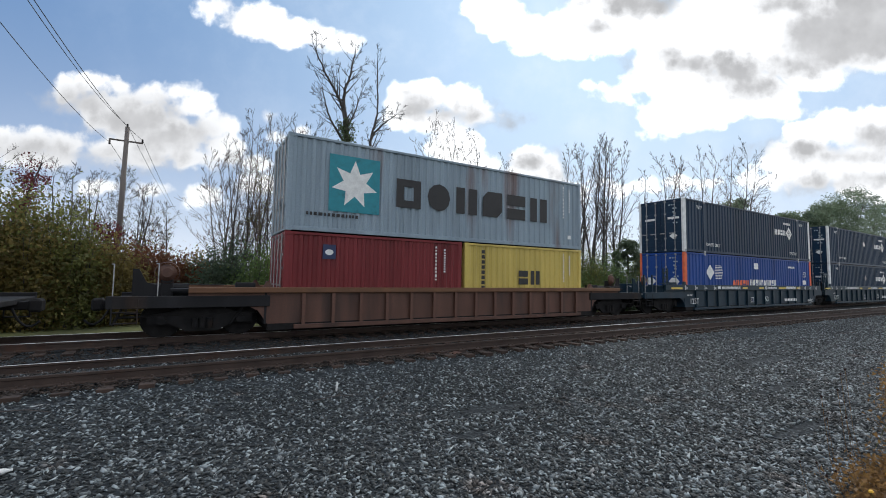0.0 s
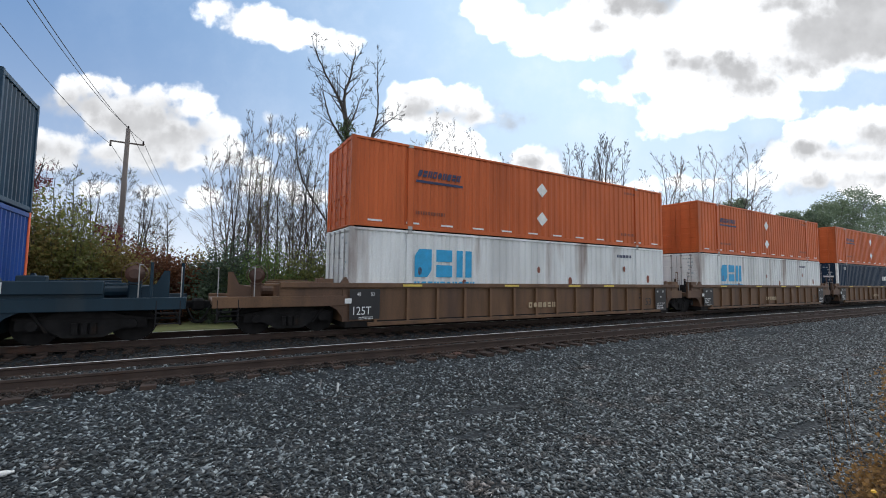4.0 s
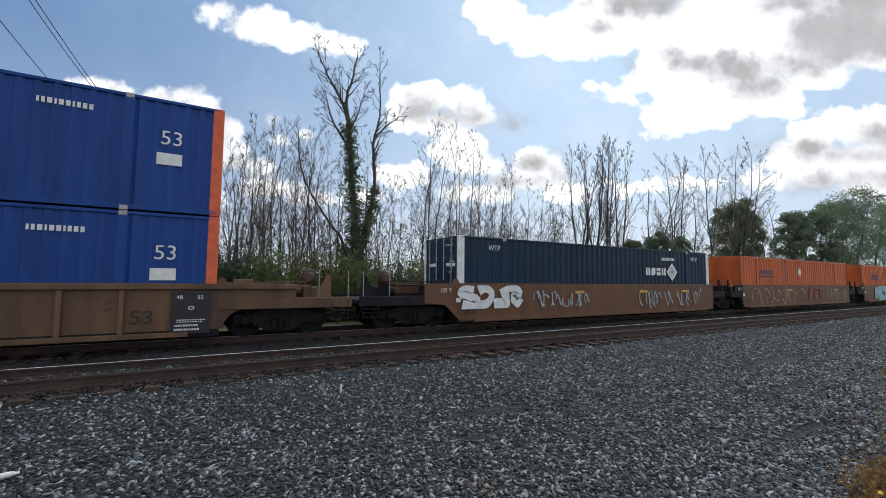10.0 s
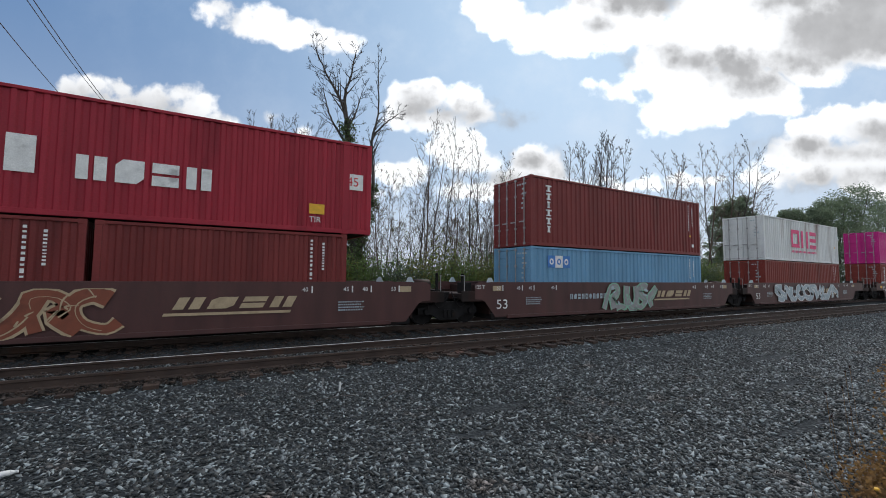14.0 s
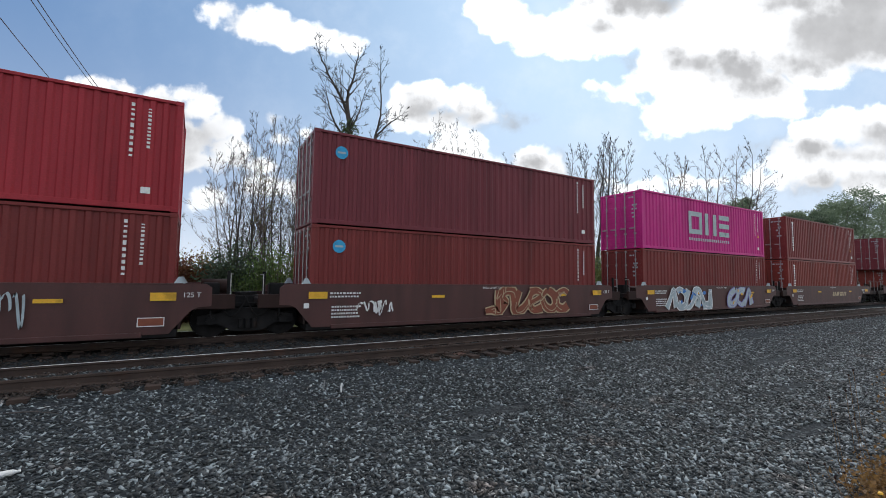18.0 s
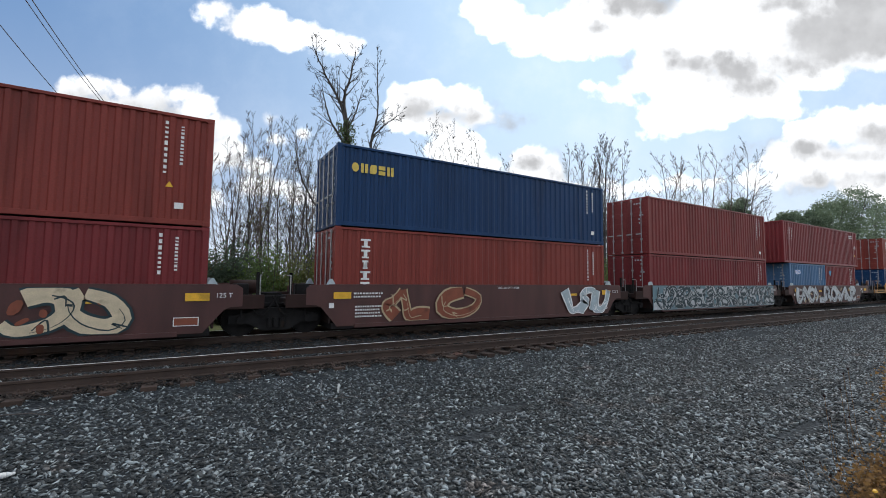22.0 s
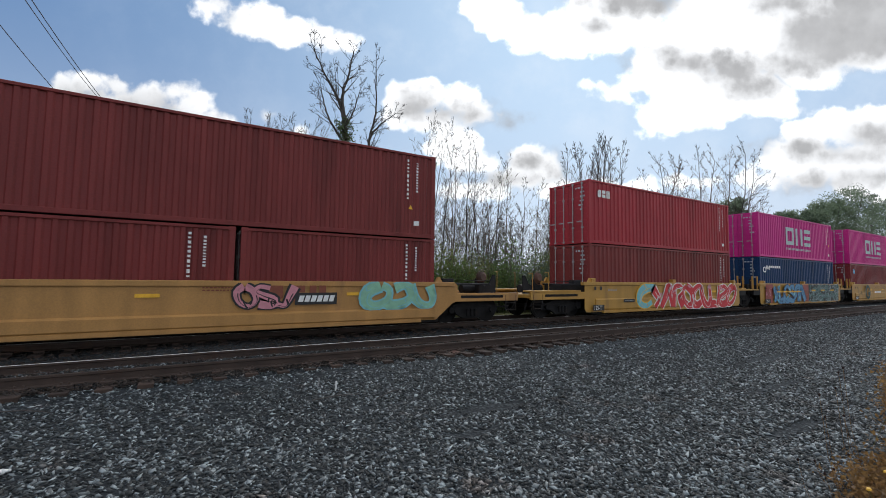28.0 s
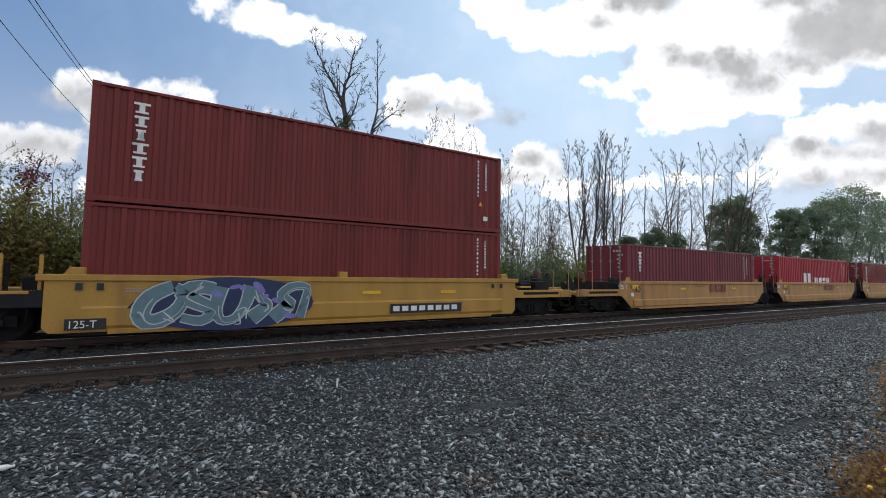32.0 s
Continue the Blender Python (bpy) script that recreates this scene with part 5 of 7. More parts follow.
                for dx in (-0.17, 0.17):
                    bm_box(bm, xx + dx - 0.035, xx + dx + 0.035, -1.3, -1.22, 1.1, 2.3, 0.008)
                for k in range(4):
                    z0 = 1.15 + 0.27 * k
                    bm_rod(bm, (xx - 0.17, -1.26, z0), (xx + 0.17, -1.26, z0 + 0.27), 0.025, 6)
                if joint:
                    bm_box(bm, xx - 0.22, xx + 0.75, -1.32, -1.2, 2.26, 2.42, 0.01)
                    bm_rod(bm, (xx + 0.2, -1.26, 1.75), (xx + 0.7, -1.26, 2.28), 0.035, 6)
            part("bracket", shaped(("bracket", inner, joint), bracket, mt), car, "dark braced steel bracket")
        for s in (-1, 1):
            part("guide_post", shaped(("guide", inner, sx, height, s), lambda bm: [bm_prism(bm, [(sx * (half + 0.02) - 0.14, height - 0.02), (sx * (half + 0.02) + 0.14, height - 0.02), (sx * (half + 0.02) + 0.03, height + 0.17), (sx * (half + 0.02) - 0.03, height + 0.17)], s * 1.32 - 0.06, s * 1.32 + 0.06)], MARK["pale"] if colour == "oxide" else mt), car)
        if joint and colour == "umber":
            for s in (-1, 1):
                part("end_block", shaped(("end_block", inner, sx, s), lambda bm: bm_box(bm, *sorted((sx * (half + 0.42), sx * (half + 0.95))), *sorted((s * 1.4, s * 1.1)), ztop - 0.02, 1.62, 0.02), mt), car)
            part("grab_hoop", shaped(("grab_hoop", inner, sx), lambda bm: [bm_rod(bm, (sx * (half + 0.98), -1.3, 1.1), (sx * (half + 0.98), -1.3, 2.1), 0.016, 6), bm_rod(bm, (sx * (half + 1.14), -1.3, 1.1), (sx * (half + 1.14), -1.3, 2.1), 0.016, 6), bm_rod(bm, (sx * (half + 0.97), -1.3, 2.1), (sx * (half + 1.15), -1.3, 2.1), 0.016, 6)], mt), car)
        if joint:
            # pipes, a hanging hose and small boxes at the joint
            def pipes(bm):
                bm_rod(bm, (sx * (half + 0.25), -1.25, 0.95), (sx * (half + 1.5), -1.1, 0.9), 0.022, 6)
                bm_rod(bm, (sx * (half + 0.7), -1.3, 1.1), (sx * (half + 0.75), -1.28, 0.5), 0.02, 6)
                pts = [(sx * (half + 0.85 + 0.11 * k), -1.2, 1.12 - 0.55 * math.sin(math.pi * k / 7)) for k in range(8)]
                for p0, p1 in zip(pts, pts[1:]):
                    bm_rod(bm, p0, p1, 0.025, 6)
            part("brake_pipe", shaped(("pipes", inner, sx), pipes, DARK), car)
            part("valve_box", shaped(("valve_box", inner, sx), lambda bm: bm_box(bm, *sorted((sx * (half + 0.55), sx * (half + 0.95))), -0.9, -0.5, ztop - 0.1, ztop + 0.3, 0.03), DARK), car)
            part("post", shaped(("joint_post", inner, sx), lambda bm: bm_box(bm, *sorted((sx * (half + 1.1), sx * (half + 1.18))), -1.2, -1.12, ztop - 0.1, ztop + 0.62, 0.01), DARK), car)
            if sx > 0:
                truck(car, sx * (half + 1.65))
                part("joint_casting", shaped(("joint", inner), lambda bm: [bm_box(bm, half + 1.2, half + 2.1, -0.45, 0.45, 0.75, 1.1, 0.03), bm_rod(bm, (half + 1.65, 0, 0.8), (half + 1.65, 0, 1.18), 0.34, 14)], DARK), car)
        else:
            truck(car, sx * (half + 1.55))
            part("coupler", shaped(("coupler", inner, sx), lambda bm: [bm_box(bm, *sorted((sx * (e - 0.4), sx * (e + 0.28))), -0.09, 0.09, 0.72, 0.92, 0.02), bm_box(bm, *sorted((sx * (e + 0.2), sx * (e + 0.45))), -0.2, 0.2, 0.66, 0.98, 0.05)], DARK), car)

            def hose(bm):
                pts = [(sx * (e + 0.02 + 0.07 * k), -0.5, 0.78 - 0.42 * math.sin(math.pi * k / 9) ** 0.8) for k in range(8)]
                for p0, p1 in zip(pts, pts[1:]):
                    bm_rod(bm, p0, p1, 0.026, 6)
            part("air_hose", shaped(("hose", inner, sx), hose, DARK), car)
            # brake stand with wheel, stirrup steps and grab irons at a free end
            def stand(bm):
                xx = sx * (e - 1.15)
                bm_box(bm, xx - 0.14, xx + 0.14, -0.6, -0.3, 1.0, 1.62, 0.03)
                bm_prism(bm, [(xx + sx * 0.1, 1.0), (xx + sx * 0.75, 1.0), (xx + sx * 0.75, 1.75), (xx + sx * 0.62, 1.75), (xx + sx * 0.45, 1.4), (xx + sx * 0.1, 1.3)], -0.5, -0.44)
                bm_rod(bm, (xx + 0.5, -0.2, 1.2), (xx - 0.7, -0.2, 1.2), 0.17, 12)
            part("brake_stand", shaped(("stand", inner, sx), stand, end_mt), car)

            def brake_wheel(bm):
                bmesh.ops.create_cone(bm, cap_ends=False, segments=20, radius1=0.29, radius2=0.27, depth=0.05, matrix=pose(sx * (e - 1.15), -0.66, 1.66, 90))
                bmesh.ops.create_cone(bm, cap_ends=True, segments=20, radius1=0.22, radius2=0.12, depth=0.1, matrix=pose(sx * (e - 1.15), -0.66, 1.66, 90))
            part("brake_wheel", shaped(("brake_wheel", inner, sx), brake_wheel, WELL["rusty"]), car, "rust-brown brake wheel")

            def steps(bm, s):
                for dx in (0.12, 0.62):
                    bm_rod(bm, (sx * (e - dx), s * 1.4, 0.42), (sx * (e - dx), s * 1.4, 1.0), 0.018, 6)
                for zz in (0.44, 0.7):
                    bm_rod(bm, (sx * (e - 0.12), s * 1.4, zz), (sx * (e - 0.62), s * 1.4, zz), 0.018, 6)
            part("brake_gear", shaped(("brake_gear", inner, sx), lambda bm: [bm_rod(bm, (sx * (half + 0.3), -1.1, 0.62), (sx * (e - 0.2), -1.1, 0.55), 0.03, 6), bm_rod(bm, (sx * (half + 0.5), -1.2, 0.95), (sx * (half + 0.9), -1.15, 0.3), 0.03, 6), bm_rod(bm, (sx * (e - 0.3), -0.9, 0.85), (sx * (e - 0.1), -0.9, 0.35), 0.03, 6)], DARK), car)
            for s in (-1, 1):
                part("ladder", shaped(("steps", inner, sx, s), lambda bm: steps(bm, s), WELL["soot"]), car)
    return car


def bm_prism_x(bm, x0, x1, outline):
    """An outline in y and z, pushed out along x."""
    a = [bm.verts.new((x0, y, z)) for y, z in outline]
    b = [bm.verts.new((x1, y, z)) for y, z in outline]
    n = len(a)
    faces = [bm.faces.new(a), bm.faces.new(b[::-1])]
    for i in range(n):
        faces.append(bm.faces.new((a[i], b[i], b[(i + 1) % n], a[(i + 1) % n])))
    bmesh.ops.recalc_face_normals(bm, faces=faces)


# ---- the train: what stands in which wagon ----
HC, STD = 2.9, 2.6
L53, L45, L40, L20 = 16.35, 13.85, 12.34, 6.1
BAY = 0.33
SIDE = -1.47      # where paint lies on the wagons' near side
CHORD = -1.476    # and on their top chord
GOLD_NUMBERED = [Matrix.Translation((x, 0, 0)).translation.x for x in (628.87, 661.26)]


def wagon_words(car, inner, kind):
    """Stencils common to a kind of wagon."""
    h = inner / 2
    if kind == "slate":
        write(car, "125T", -h + 0.12, 0.46, 0.3, "white", SIDE)
        write(car, "53", 1.92 if abs(car.matrix_basis.translation.x - 50.5) < 1 else 0.4, 0.48, 0.3, "white", SIDE, 1.2)
        plate(car, -h - 1.55, -h - 0.55, 1.24, 1.34, "gold", CHORD, "reflector")
        for k, n in enumerate(("53", "48", "45", "40")):
            plate(car, -h - 0.3 + k * 0.95, -h - 0.26 + k * 0.95, 1.2, 1.44, "white", CHORD, "mark")
            write(car, n, -h - 0.22 + k * 0.95, 1.24, 0.12, "white", CHORD)
            plate(car, h + 0.26 - k * 0.95, h + 0.3 - k * 0.95, 1.2, 1.44, "white", CHORD, "mark")
            write(car, n, h + 0.02 - k * 0.95, 1.24, 0.12, "white", CHORD)
        blocks(car, -5.2, 1.25, 0.3, 0.15, 1, "white", CHORD, gap=0)
        blocks(car, -4.75, 1.25, 2.1, 0.14, 17, "white", CHORD, gap=0.25)
        blocks(car, 3.5, 1.25, 1.45, 0.16, 10, "white", CHORD, gap=0.2)
        disc(car, 0.6, 1.32, 0.11, "white", CHORD, 14, 1.0, 0.5)
        blocks(car, 0.8, 1.27, 1.3, 0.11, 11, "white", CHORD, gap=0.25)
        for x0 in (-2.4, -0.3, 2.4, 2.9, 5.1):
            plate(car, x0, x0 + 0.6, 1.26, 1.36, "gold", CHORD, "reflector")
        plate(car, -1.4, -1.05, 0.45, 0.75, "white", SIDE, "panel")
        plate(car, -1.37, -1.08, 0.48, 0.72, "navy", SIDE - 0.001, "panel")
        blocks(car, 3.2, 0.45, 1.9, 0.17, 8, "white", SIDE, gap=0.3)
        code_bars(car, h - 1.3, 0.3, 0.9, 0.3, "white", SIDE, 3)
        code_bars(car, -h - 0.1, 0.9, 0.5, 0.12, "white", SIDE, 1)
    elif kind == "umber":
        plate(car, -h + 0.0, -h + 0.98, 0.36, 1.28, "black", SIDE + 0.008, "panel")
        plate(car, h - 0.98, h - 0.12, 0.22, 1.28, "black", SIDE + 0.008, "panel")
        write(car, "125T", -h + 0.06, 0.5, 0.25, "white", SIDE, 0.85)
        code_bars(car, -h + 0.3, 0.36, 0.5, 0.1, "white", SIDE, 2)
        code_bars(car, h - 0.85, 0.5, 0.65, 0.1, "white", SIDE, 2)
        disc(car, h - 0.55, 0.86, 0.07, "white", SIDE, 12, 0.7, 0.6)
        write(car, "53", h - 1.82, 0.5, 0.32, "black", SIDE, 1.1)
        write(car, "20", h - 2.3, 0.98, 0.1, "black", SIDE)
        write(car, "40", h - 2.3, 0.8, 0.1, "black", SIDE)
        for x0 in (-6.4, -2.2, 1.2, 3.4):
            plate(car, x0, x0 + 0.7, 1.36, 1.43, "gold", CHORD, "reflector")
        for x0 in (-h + 0.22, h - 0.88):
            write(car, "48", x0, 1.08, 0.1, "white", SIDE)
            write(car, "53", x0 + 0.45, 1.08, 0.1, "white", SIDE)
        code_bars(car, h - 0.9, 0.3, 0.6, 0.2, "white", SIDE, 2)
        plate(car, -h - 0.15, -h + 0.06, 0.85, 1.0, "white", SIDE, "sticker")
        blocks(car, -1.0, 0.55, 1.5, 0.2, 6, "tan", SIDE, gap=0.3)
    elif kind == "ochre":
        write(car, "53", -h + 0.1, 0.42, 0.32, "black", SIDE, 1.15)
        write(car, "125 T", -h - 0.85, 1.2, 0.14, "white", SIDE)
        plate(car, -h - 0.2, -h, 0.85, 1.0, "white", SIDE, "sticker")
        for x0 in (-2.5, 1.8, 5.2):
            plate(car, x0, x0 + 0.55, 1.12, 1.22, "yellow", SIDE - 0.004, "reflector")
    elif kind == "oxide53":
        write(car, "53", -h + 0.05, 0.5, 0.34, "white", SIDE, 1.2)
        blocks(car, -4.25, 0.78, 2.3, 0.22, 10, "pale", SIDE, gap=0.3)
        blocks(car, 1.7, 0.78, 3.0, 0.3, 4, "tan", SIDE, 0.15)
        plate(car, 1.5, 4.5, 0.62, 0.69, "tan", SIDE, "stripe", 0.03)
        for s in (-1, 1):
            for n, d in (("53", 0.35), ("48", 1.3), ("45", 1.9), ("40", 3.1)):
                plate(car, s * (h - d), s * (h - d) + 0.04, 1.16, 1.36, "white", SIDE, "mark")
                write(car, n, s * (h - d) - 0.26, 1.2, 0.12, "white", SIDE)
            plate(car, s * (h - 0.1) - 0.2, s * (h - 0.1) + 0.2, 1.16, 1.34, "tan", SIDE, "sticker")
            code_bars(car, s * (h - 1.9) - 0.4, 0.62, 0.85, 0.32, "pale", SIDE, 4)
        write(car, "125 T", -h - 0.9, 1.24, 0.13, "white", SIDE)
    elif kind == "oxide40":
        x = car.matrix_basis.translation.x
        for s, out in ((-1, min(abs(x - 347.35), abs(x - 430.35)) < 1), (1, min(abs(x - 410.15), abs(x - 493.3)) < 1)):
            c0 = s * (h + 1.2) if out else s * (h - 0.2)
            plate(car, c0 - 0.27, c0 + 0.27, 1.02, 1.22, "yellow", SIDE, "reflector")
            if out:
                code_bars(car, s * (h + 0.5) - 0.35, 1.05, 0.7, 0.2, "white", SIDE, 2)
                plate(car, s * (h + 0.55) - 0.12, s * (h + 0.55) + 0.12, 0.88, 1.0, "pale", SIDE, "sticker")
        write(car, "125 T", h + 0.2, 1.1, 0.12, "white", SIDE)
        write(car, "WELL LD LMT 124,000", -0.1, 1.3, 0.075, "white", SIDE)
        code_bars(car, -h + 0.55, 1.05, 1.1, 0.2, "white", SIDE, 2)
        code_bars(car, -h + 0.6, 0.45, 0.9, 0.4, "white", SIDE, 4)
        plate(car, h - 0.7, h - 0.15, 0.4, 0.62, "white", SIDE, "panel")
        plate(car, h - 0.68, h - 0.17, 0.42, 0.6, "rust", SIDE - 0.001, "panel")
        plate(car, -h - 0.2, -h - 0.05, 0.75, 0.9, "white", SIDE, "sticker")
        for x0 in (-2.2, 3.6):
            plate(car, x0, x0 + 0.5, 1.0, 1.09, "yellow", SIDE, "reflector")
    elif kind == "tan":
        write(car, "40", -h + 0.15, 0.95, 0.28, "black", SIDE, 1.2)
        write(car, "125 T", -h - 1.05, 1.1, 0.2, "white", SIDE)
        plate(car, -h - 0.12, -h + 0.1, 0.75, 0.92, "white", SIDE - 0.001, "sticker")
        plate(car, -h + 0.0, -h + 0.48, 1.08, 1.3, "yellow", SIDE, "reflector")
        blocks(car, 0.7, 0.9, 1.8, 0.45, 3, "rust", SIDE, label="faded brown block mark")
        for x0 in (-2.2, 3.0):
            plate(car, x0, x0 + 0.5, 1.05, 1.14, "yellow", SIDE - 0.001, "reflector")
        code_bars(car, -0.8, 1.2, 1.0, 0.14, "rust", SIDE, 2)
    elif kind == "gold":
        if car.matrix_basis.translation.x in GOLD_NUMBERED:
            write(car, "40", -h + 0.95, 0.62, 0.34, "black", SIDE - 0.05, 1.0)
        plate(car, -h - 0.16, -h + 0.58, 0.27, 0.52, "black", SIDE - 0.05, "panel")
        write(car, "125-T", -h - 0.12, 0.31, 0.17, "white", SIDE - 0.053, 0.9)
        for x0 in (-h - 0.02, -h + 0.36, h - 0.6, h - 0.22):
            plate(car, x0, x0 + 0.13, 1.16, 1.32, "black", SIDE, "slot")
        for x0 in (-2.6, 0.6, 3.4):
            plate(car, x0, x0 + 0.6, 1.0, 1.1, "yellow", SIDE - 0.002, "reflector")
        code_bars(car, -h + 0.9, 1.12, 0.7, 0.12, "grey", SIDE, 2)
        for x0 in (-h, 0.0, h):
            part("pad", shaped(("pad", x0), lambda bm: bm_box(bm, x0 - 0.13, x0 + 0.13, -1.44, -1.2, 1.45, 1.68, 0.02), WELL["gold"]), car)


def unit(x, kind, left="joint", right="joint"):
    colour, inner, shape, dark, height, label = {
        "slate": ("slate", L53, "ribbed", False, 1.47, "dark slate-blue ribbed steel well wagon carrying containers"),
        "umber": ("umber", L53, "ribbed", False, 1.47, "dirty brown ribbed steel well wagon carrying containers"),
        "ochre": ("ochre", L53, "smooth", True, 1.5, "smooth brown steel well wagon with chalky scrawls"),
        "oxide53": ("oxide", L53, "smooth", False, 1.47, "dark reddish-brown smooth steel well wagon"),
        "oxide40": ("oxide", L40, "smooth", False, 1.44, "dark reddish-brown short steel well wagon"),
        "tan": ("tan", L40, "ledge", True, 1.47, "faded yellow steel well wagon with black ends"),
        "gold": ("gold", L40, "boxed", False, 1.52, "bright yellow steel well wagon"),
        "old": ("rusty", L40 + 0.6, "ribbed", True, 1.3, "rusty brown ribbed steel well wagon")}[kind]
    car = well_car(x, inner, colour, shape, label, left, right, dark, height)
    wagon_words(car, inner, kind)
    return car


CARS = {}
def run(kind, xs):
    for i, x in enumerate(xs):
        CARS[x] = unit(x, kind, "free" if i == 0 else "joint", "free" if i == len(xs) - 1 else "joint")


run("old", [-13.6])
run("old", [8.46])
run("slate", [30.67, 50.5, 70.26])
run("umber", [94.49, 114.2, 134.0])
run("umber", [157.98, 177.86, 197.74])
run("ochre", [221.63, 241.48, 261.43])
run("oxide53", [285.45, 305.34, 325.15])
run("oxide40", [347.35, 363.1, 378.8, 394.55, 410.15])
run("oxide40", [430.35, 446.07, 461.77, 477.5, 493.3])
run("tan", [513.2, 528.95, 544.9, 560.6, 576.24])
run("gold", [596.55, 612.68, 628.87, 644.95, 661.26])
run("tan", [681.26, 697.3, 713.4, 729.2, 745.0])

LOW = BAY
UP = BAY + HC + 0.02
UPS = BAY + STD + 0.02


def dom53(x, z, paint, label, marks, posts=None, doors="left", h=HC):
    return container(x, z, L53, h, paint, label, doors, True, posts, marks)


def iso(x, z, paint, label, marks=None, length=L40, h=HC, doors="left"):
    return container(x, z, length, h, paint, label, doors, False, None, marks)


NAVY = "dark navy corrugated steel container with white corner posts"
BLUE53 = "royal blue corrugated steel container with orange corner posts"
ORANGE = "orange corrugated steel container with dark lettering blocks"
BROWN = "reddish-brown corrugated steel shipping container"
# the older wagon
iso(-15.0, LOW, "brown", BROWN, None, L20, STD)
iso(8.46 - 3.12, LOW, "maroon", "dark red corrugated steel container, half length", marks_20, L20, STD)
iso(8.46 + 3.12, LOW, "yellow", "yellow corrugated steel container, half length", marks_mono, L20, STD)
iso(8.46, UPS, "grey", "pale grey corrugated steel container with a teal star panel", marks_grey)
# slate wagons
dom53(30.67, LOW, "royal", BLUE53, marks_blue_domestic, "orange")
dom53(30.67, UP, "navy", NAVY, marks_navy(), "white")
dom53(50.5, LOW, "navy", NAVY, marks_navy(False, 2), "white")
dom53(50.5, UP, "navy", NAVY, marks_navy(True, 1), "white")
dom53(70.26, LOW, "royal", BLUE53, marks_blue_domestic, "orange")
dom53(70.26, UP, "teal", "dark blue-green corrugated steel container with gold lettering", marks_teal)
# umber wagons
for x in (94.49, 114.2):
    dom53(x, LOW, "white", "chalky white corrugated steel container with blue blocks", marks_white_domestic)
    dom53(x, UP, "orange", ORANGE, marks_orange)
dom53(134.0, LOW, "navy", NAVY, marks_navy(False), "white")
dom53(134.0, UP, "orange", ORANGE, marks_orange)
dom53(157.98, LOW, "navy", NAVY, marks_navy(False, 1), "white")
dom53(157.98, UP, "navy", NAVY, marks_navy(True, 1), "white")
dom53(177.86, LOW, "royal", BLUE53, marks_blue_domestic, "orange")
dom53(177.86, UP, "navy", NAVY, marks_navy(), "white")
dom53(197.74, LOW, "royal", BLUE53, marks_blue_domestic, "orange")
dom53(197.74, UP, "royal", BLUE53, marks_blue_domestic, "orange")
# ochre wagons, one layer only
dom53(221.63, LOW, "navy", NAVY, marks_navy(False), "white")
dom53(241.48, LOW, "orange", ORANGE, marks_orange)
dom53(261.43, LOW, "orange", ORANGE, marks_orange)
# oxide wagons, long
iso(285.45 - 3.12, LOW, "brown", BROWN, None, L20, STD)
iso(285.45 + 3.12, LOW, "brown", BROWN, None, L20, STD)
iso(285.45, UPS, "red", "bright red corrugated steel container, extra long", marks_two_block(), L45, HC, "right")
iso(305.34, LOW, "skyblue", "light blue corrugated steel container", marks_panel(-5.25, -3.97, 1.75, 2.25), L40, STD)
iso(305.34, UPS, "brown", BROWN, marks_column())
iso(325.15, LOW, "rustbrown", BROWN, None, L40, STD)
iso(325.15, UPS, "white", "white corrugated steel container with pink blocks", marks_magenta("pink"))
# oxide wagons, short
MAG = "bright magenta corrugated steel container with pale blocks"
iso(347.35, LOW, "rustbrown", BROWN, marks_column())
iso(347.35, UP, "magenta", MAG, marks_magenta())
iso(363.1, LOW, "brown", BROWN)
iso(363.1, UP, "crimson", "red corrugated steel container with white blocks", marks_two_block())
iso(378.8, LOW, "brown", BROWN, marks_dot)
iso(378.8, UP, "plum", BROWN, marks_dot)
iso(394.55, LOW, "brown", BROWN)
iso(394.55, UP, "magenta", MAG, marks_magenta())
iso(410.15, LOW, "rustbrown", BROWN, marks_column())
iso(410.15, UP, "brown", BROWN, marks_column())
iso(430.35 - 3.12, LOW, "rustbrown", BROWN, marks_column(4), L20, STD)
iso(430.35 + 3.12, LOW, "crimson", "red half-length corrugated steel container", marks_word(-2.3, 1.55, 0.95, 0.48, 3), L20, STD)
iso(430.35, UPS, "plum", "dark plum corrugated steel container, extra long", marks_45, L45)
iso(446.07, LOW, "maroon", BROWN, None, L40, STD)
iso(446.07, UPS, "rustbrown", BROWN, marks_column())
iso(461.77, LOW, "rustbrown", BROWN, marks_column())
iso(461.77, UP, "blue", "deep blue corrugated steel container with gold blocks", marks_word(-5.7, 1.75, 1.5, 0.3, 5, "gold"), L40, STD)
iso(477.5, LOW, "maroon", BROWN, None, L40, STD + 0.05)
iso(477.5, UPS + 0.05, "brown", BROWN)
iso(493.3 - 3.12, LOW, "dullblue", "dull blue half-length corrugated steel container", marks_panel(-2.2, -1.3, 1.9, 2.2), L20, STD + 0.05)
iso(493.3 + 3.12, LOW, "maroon", BROWN, marks_dot, L20, STD + 0.05)
iso(493.3, UPS + 0.05, "maroon", "dark red corrugated steel container, extra long", marks_45, L45, HC, "right")
# tan wagons
for s in (-3.12, 3.12):
    iso(513.2 + s, LOW, "blue", "deep blue half-length corrugated steel container", marks_flag, L20, STD)
iso(513.2, UPS, "rustbrown", BROWN, marks_column())
iso(528.95, LOW, "blue", "deep blue corrugated steel container", marks_word(-5.6, 1.9, 2.0, 0.28, 5, "white", "red"), L40, STD)
iso(544.9, LOW, "rustbrown", BROWN, marks_column())
iso(544.9, UP, "blue", "deep blue corrugated steel container", marks_word(-5.5, 2.2, 1.6, 0.25, 4))
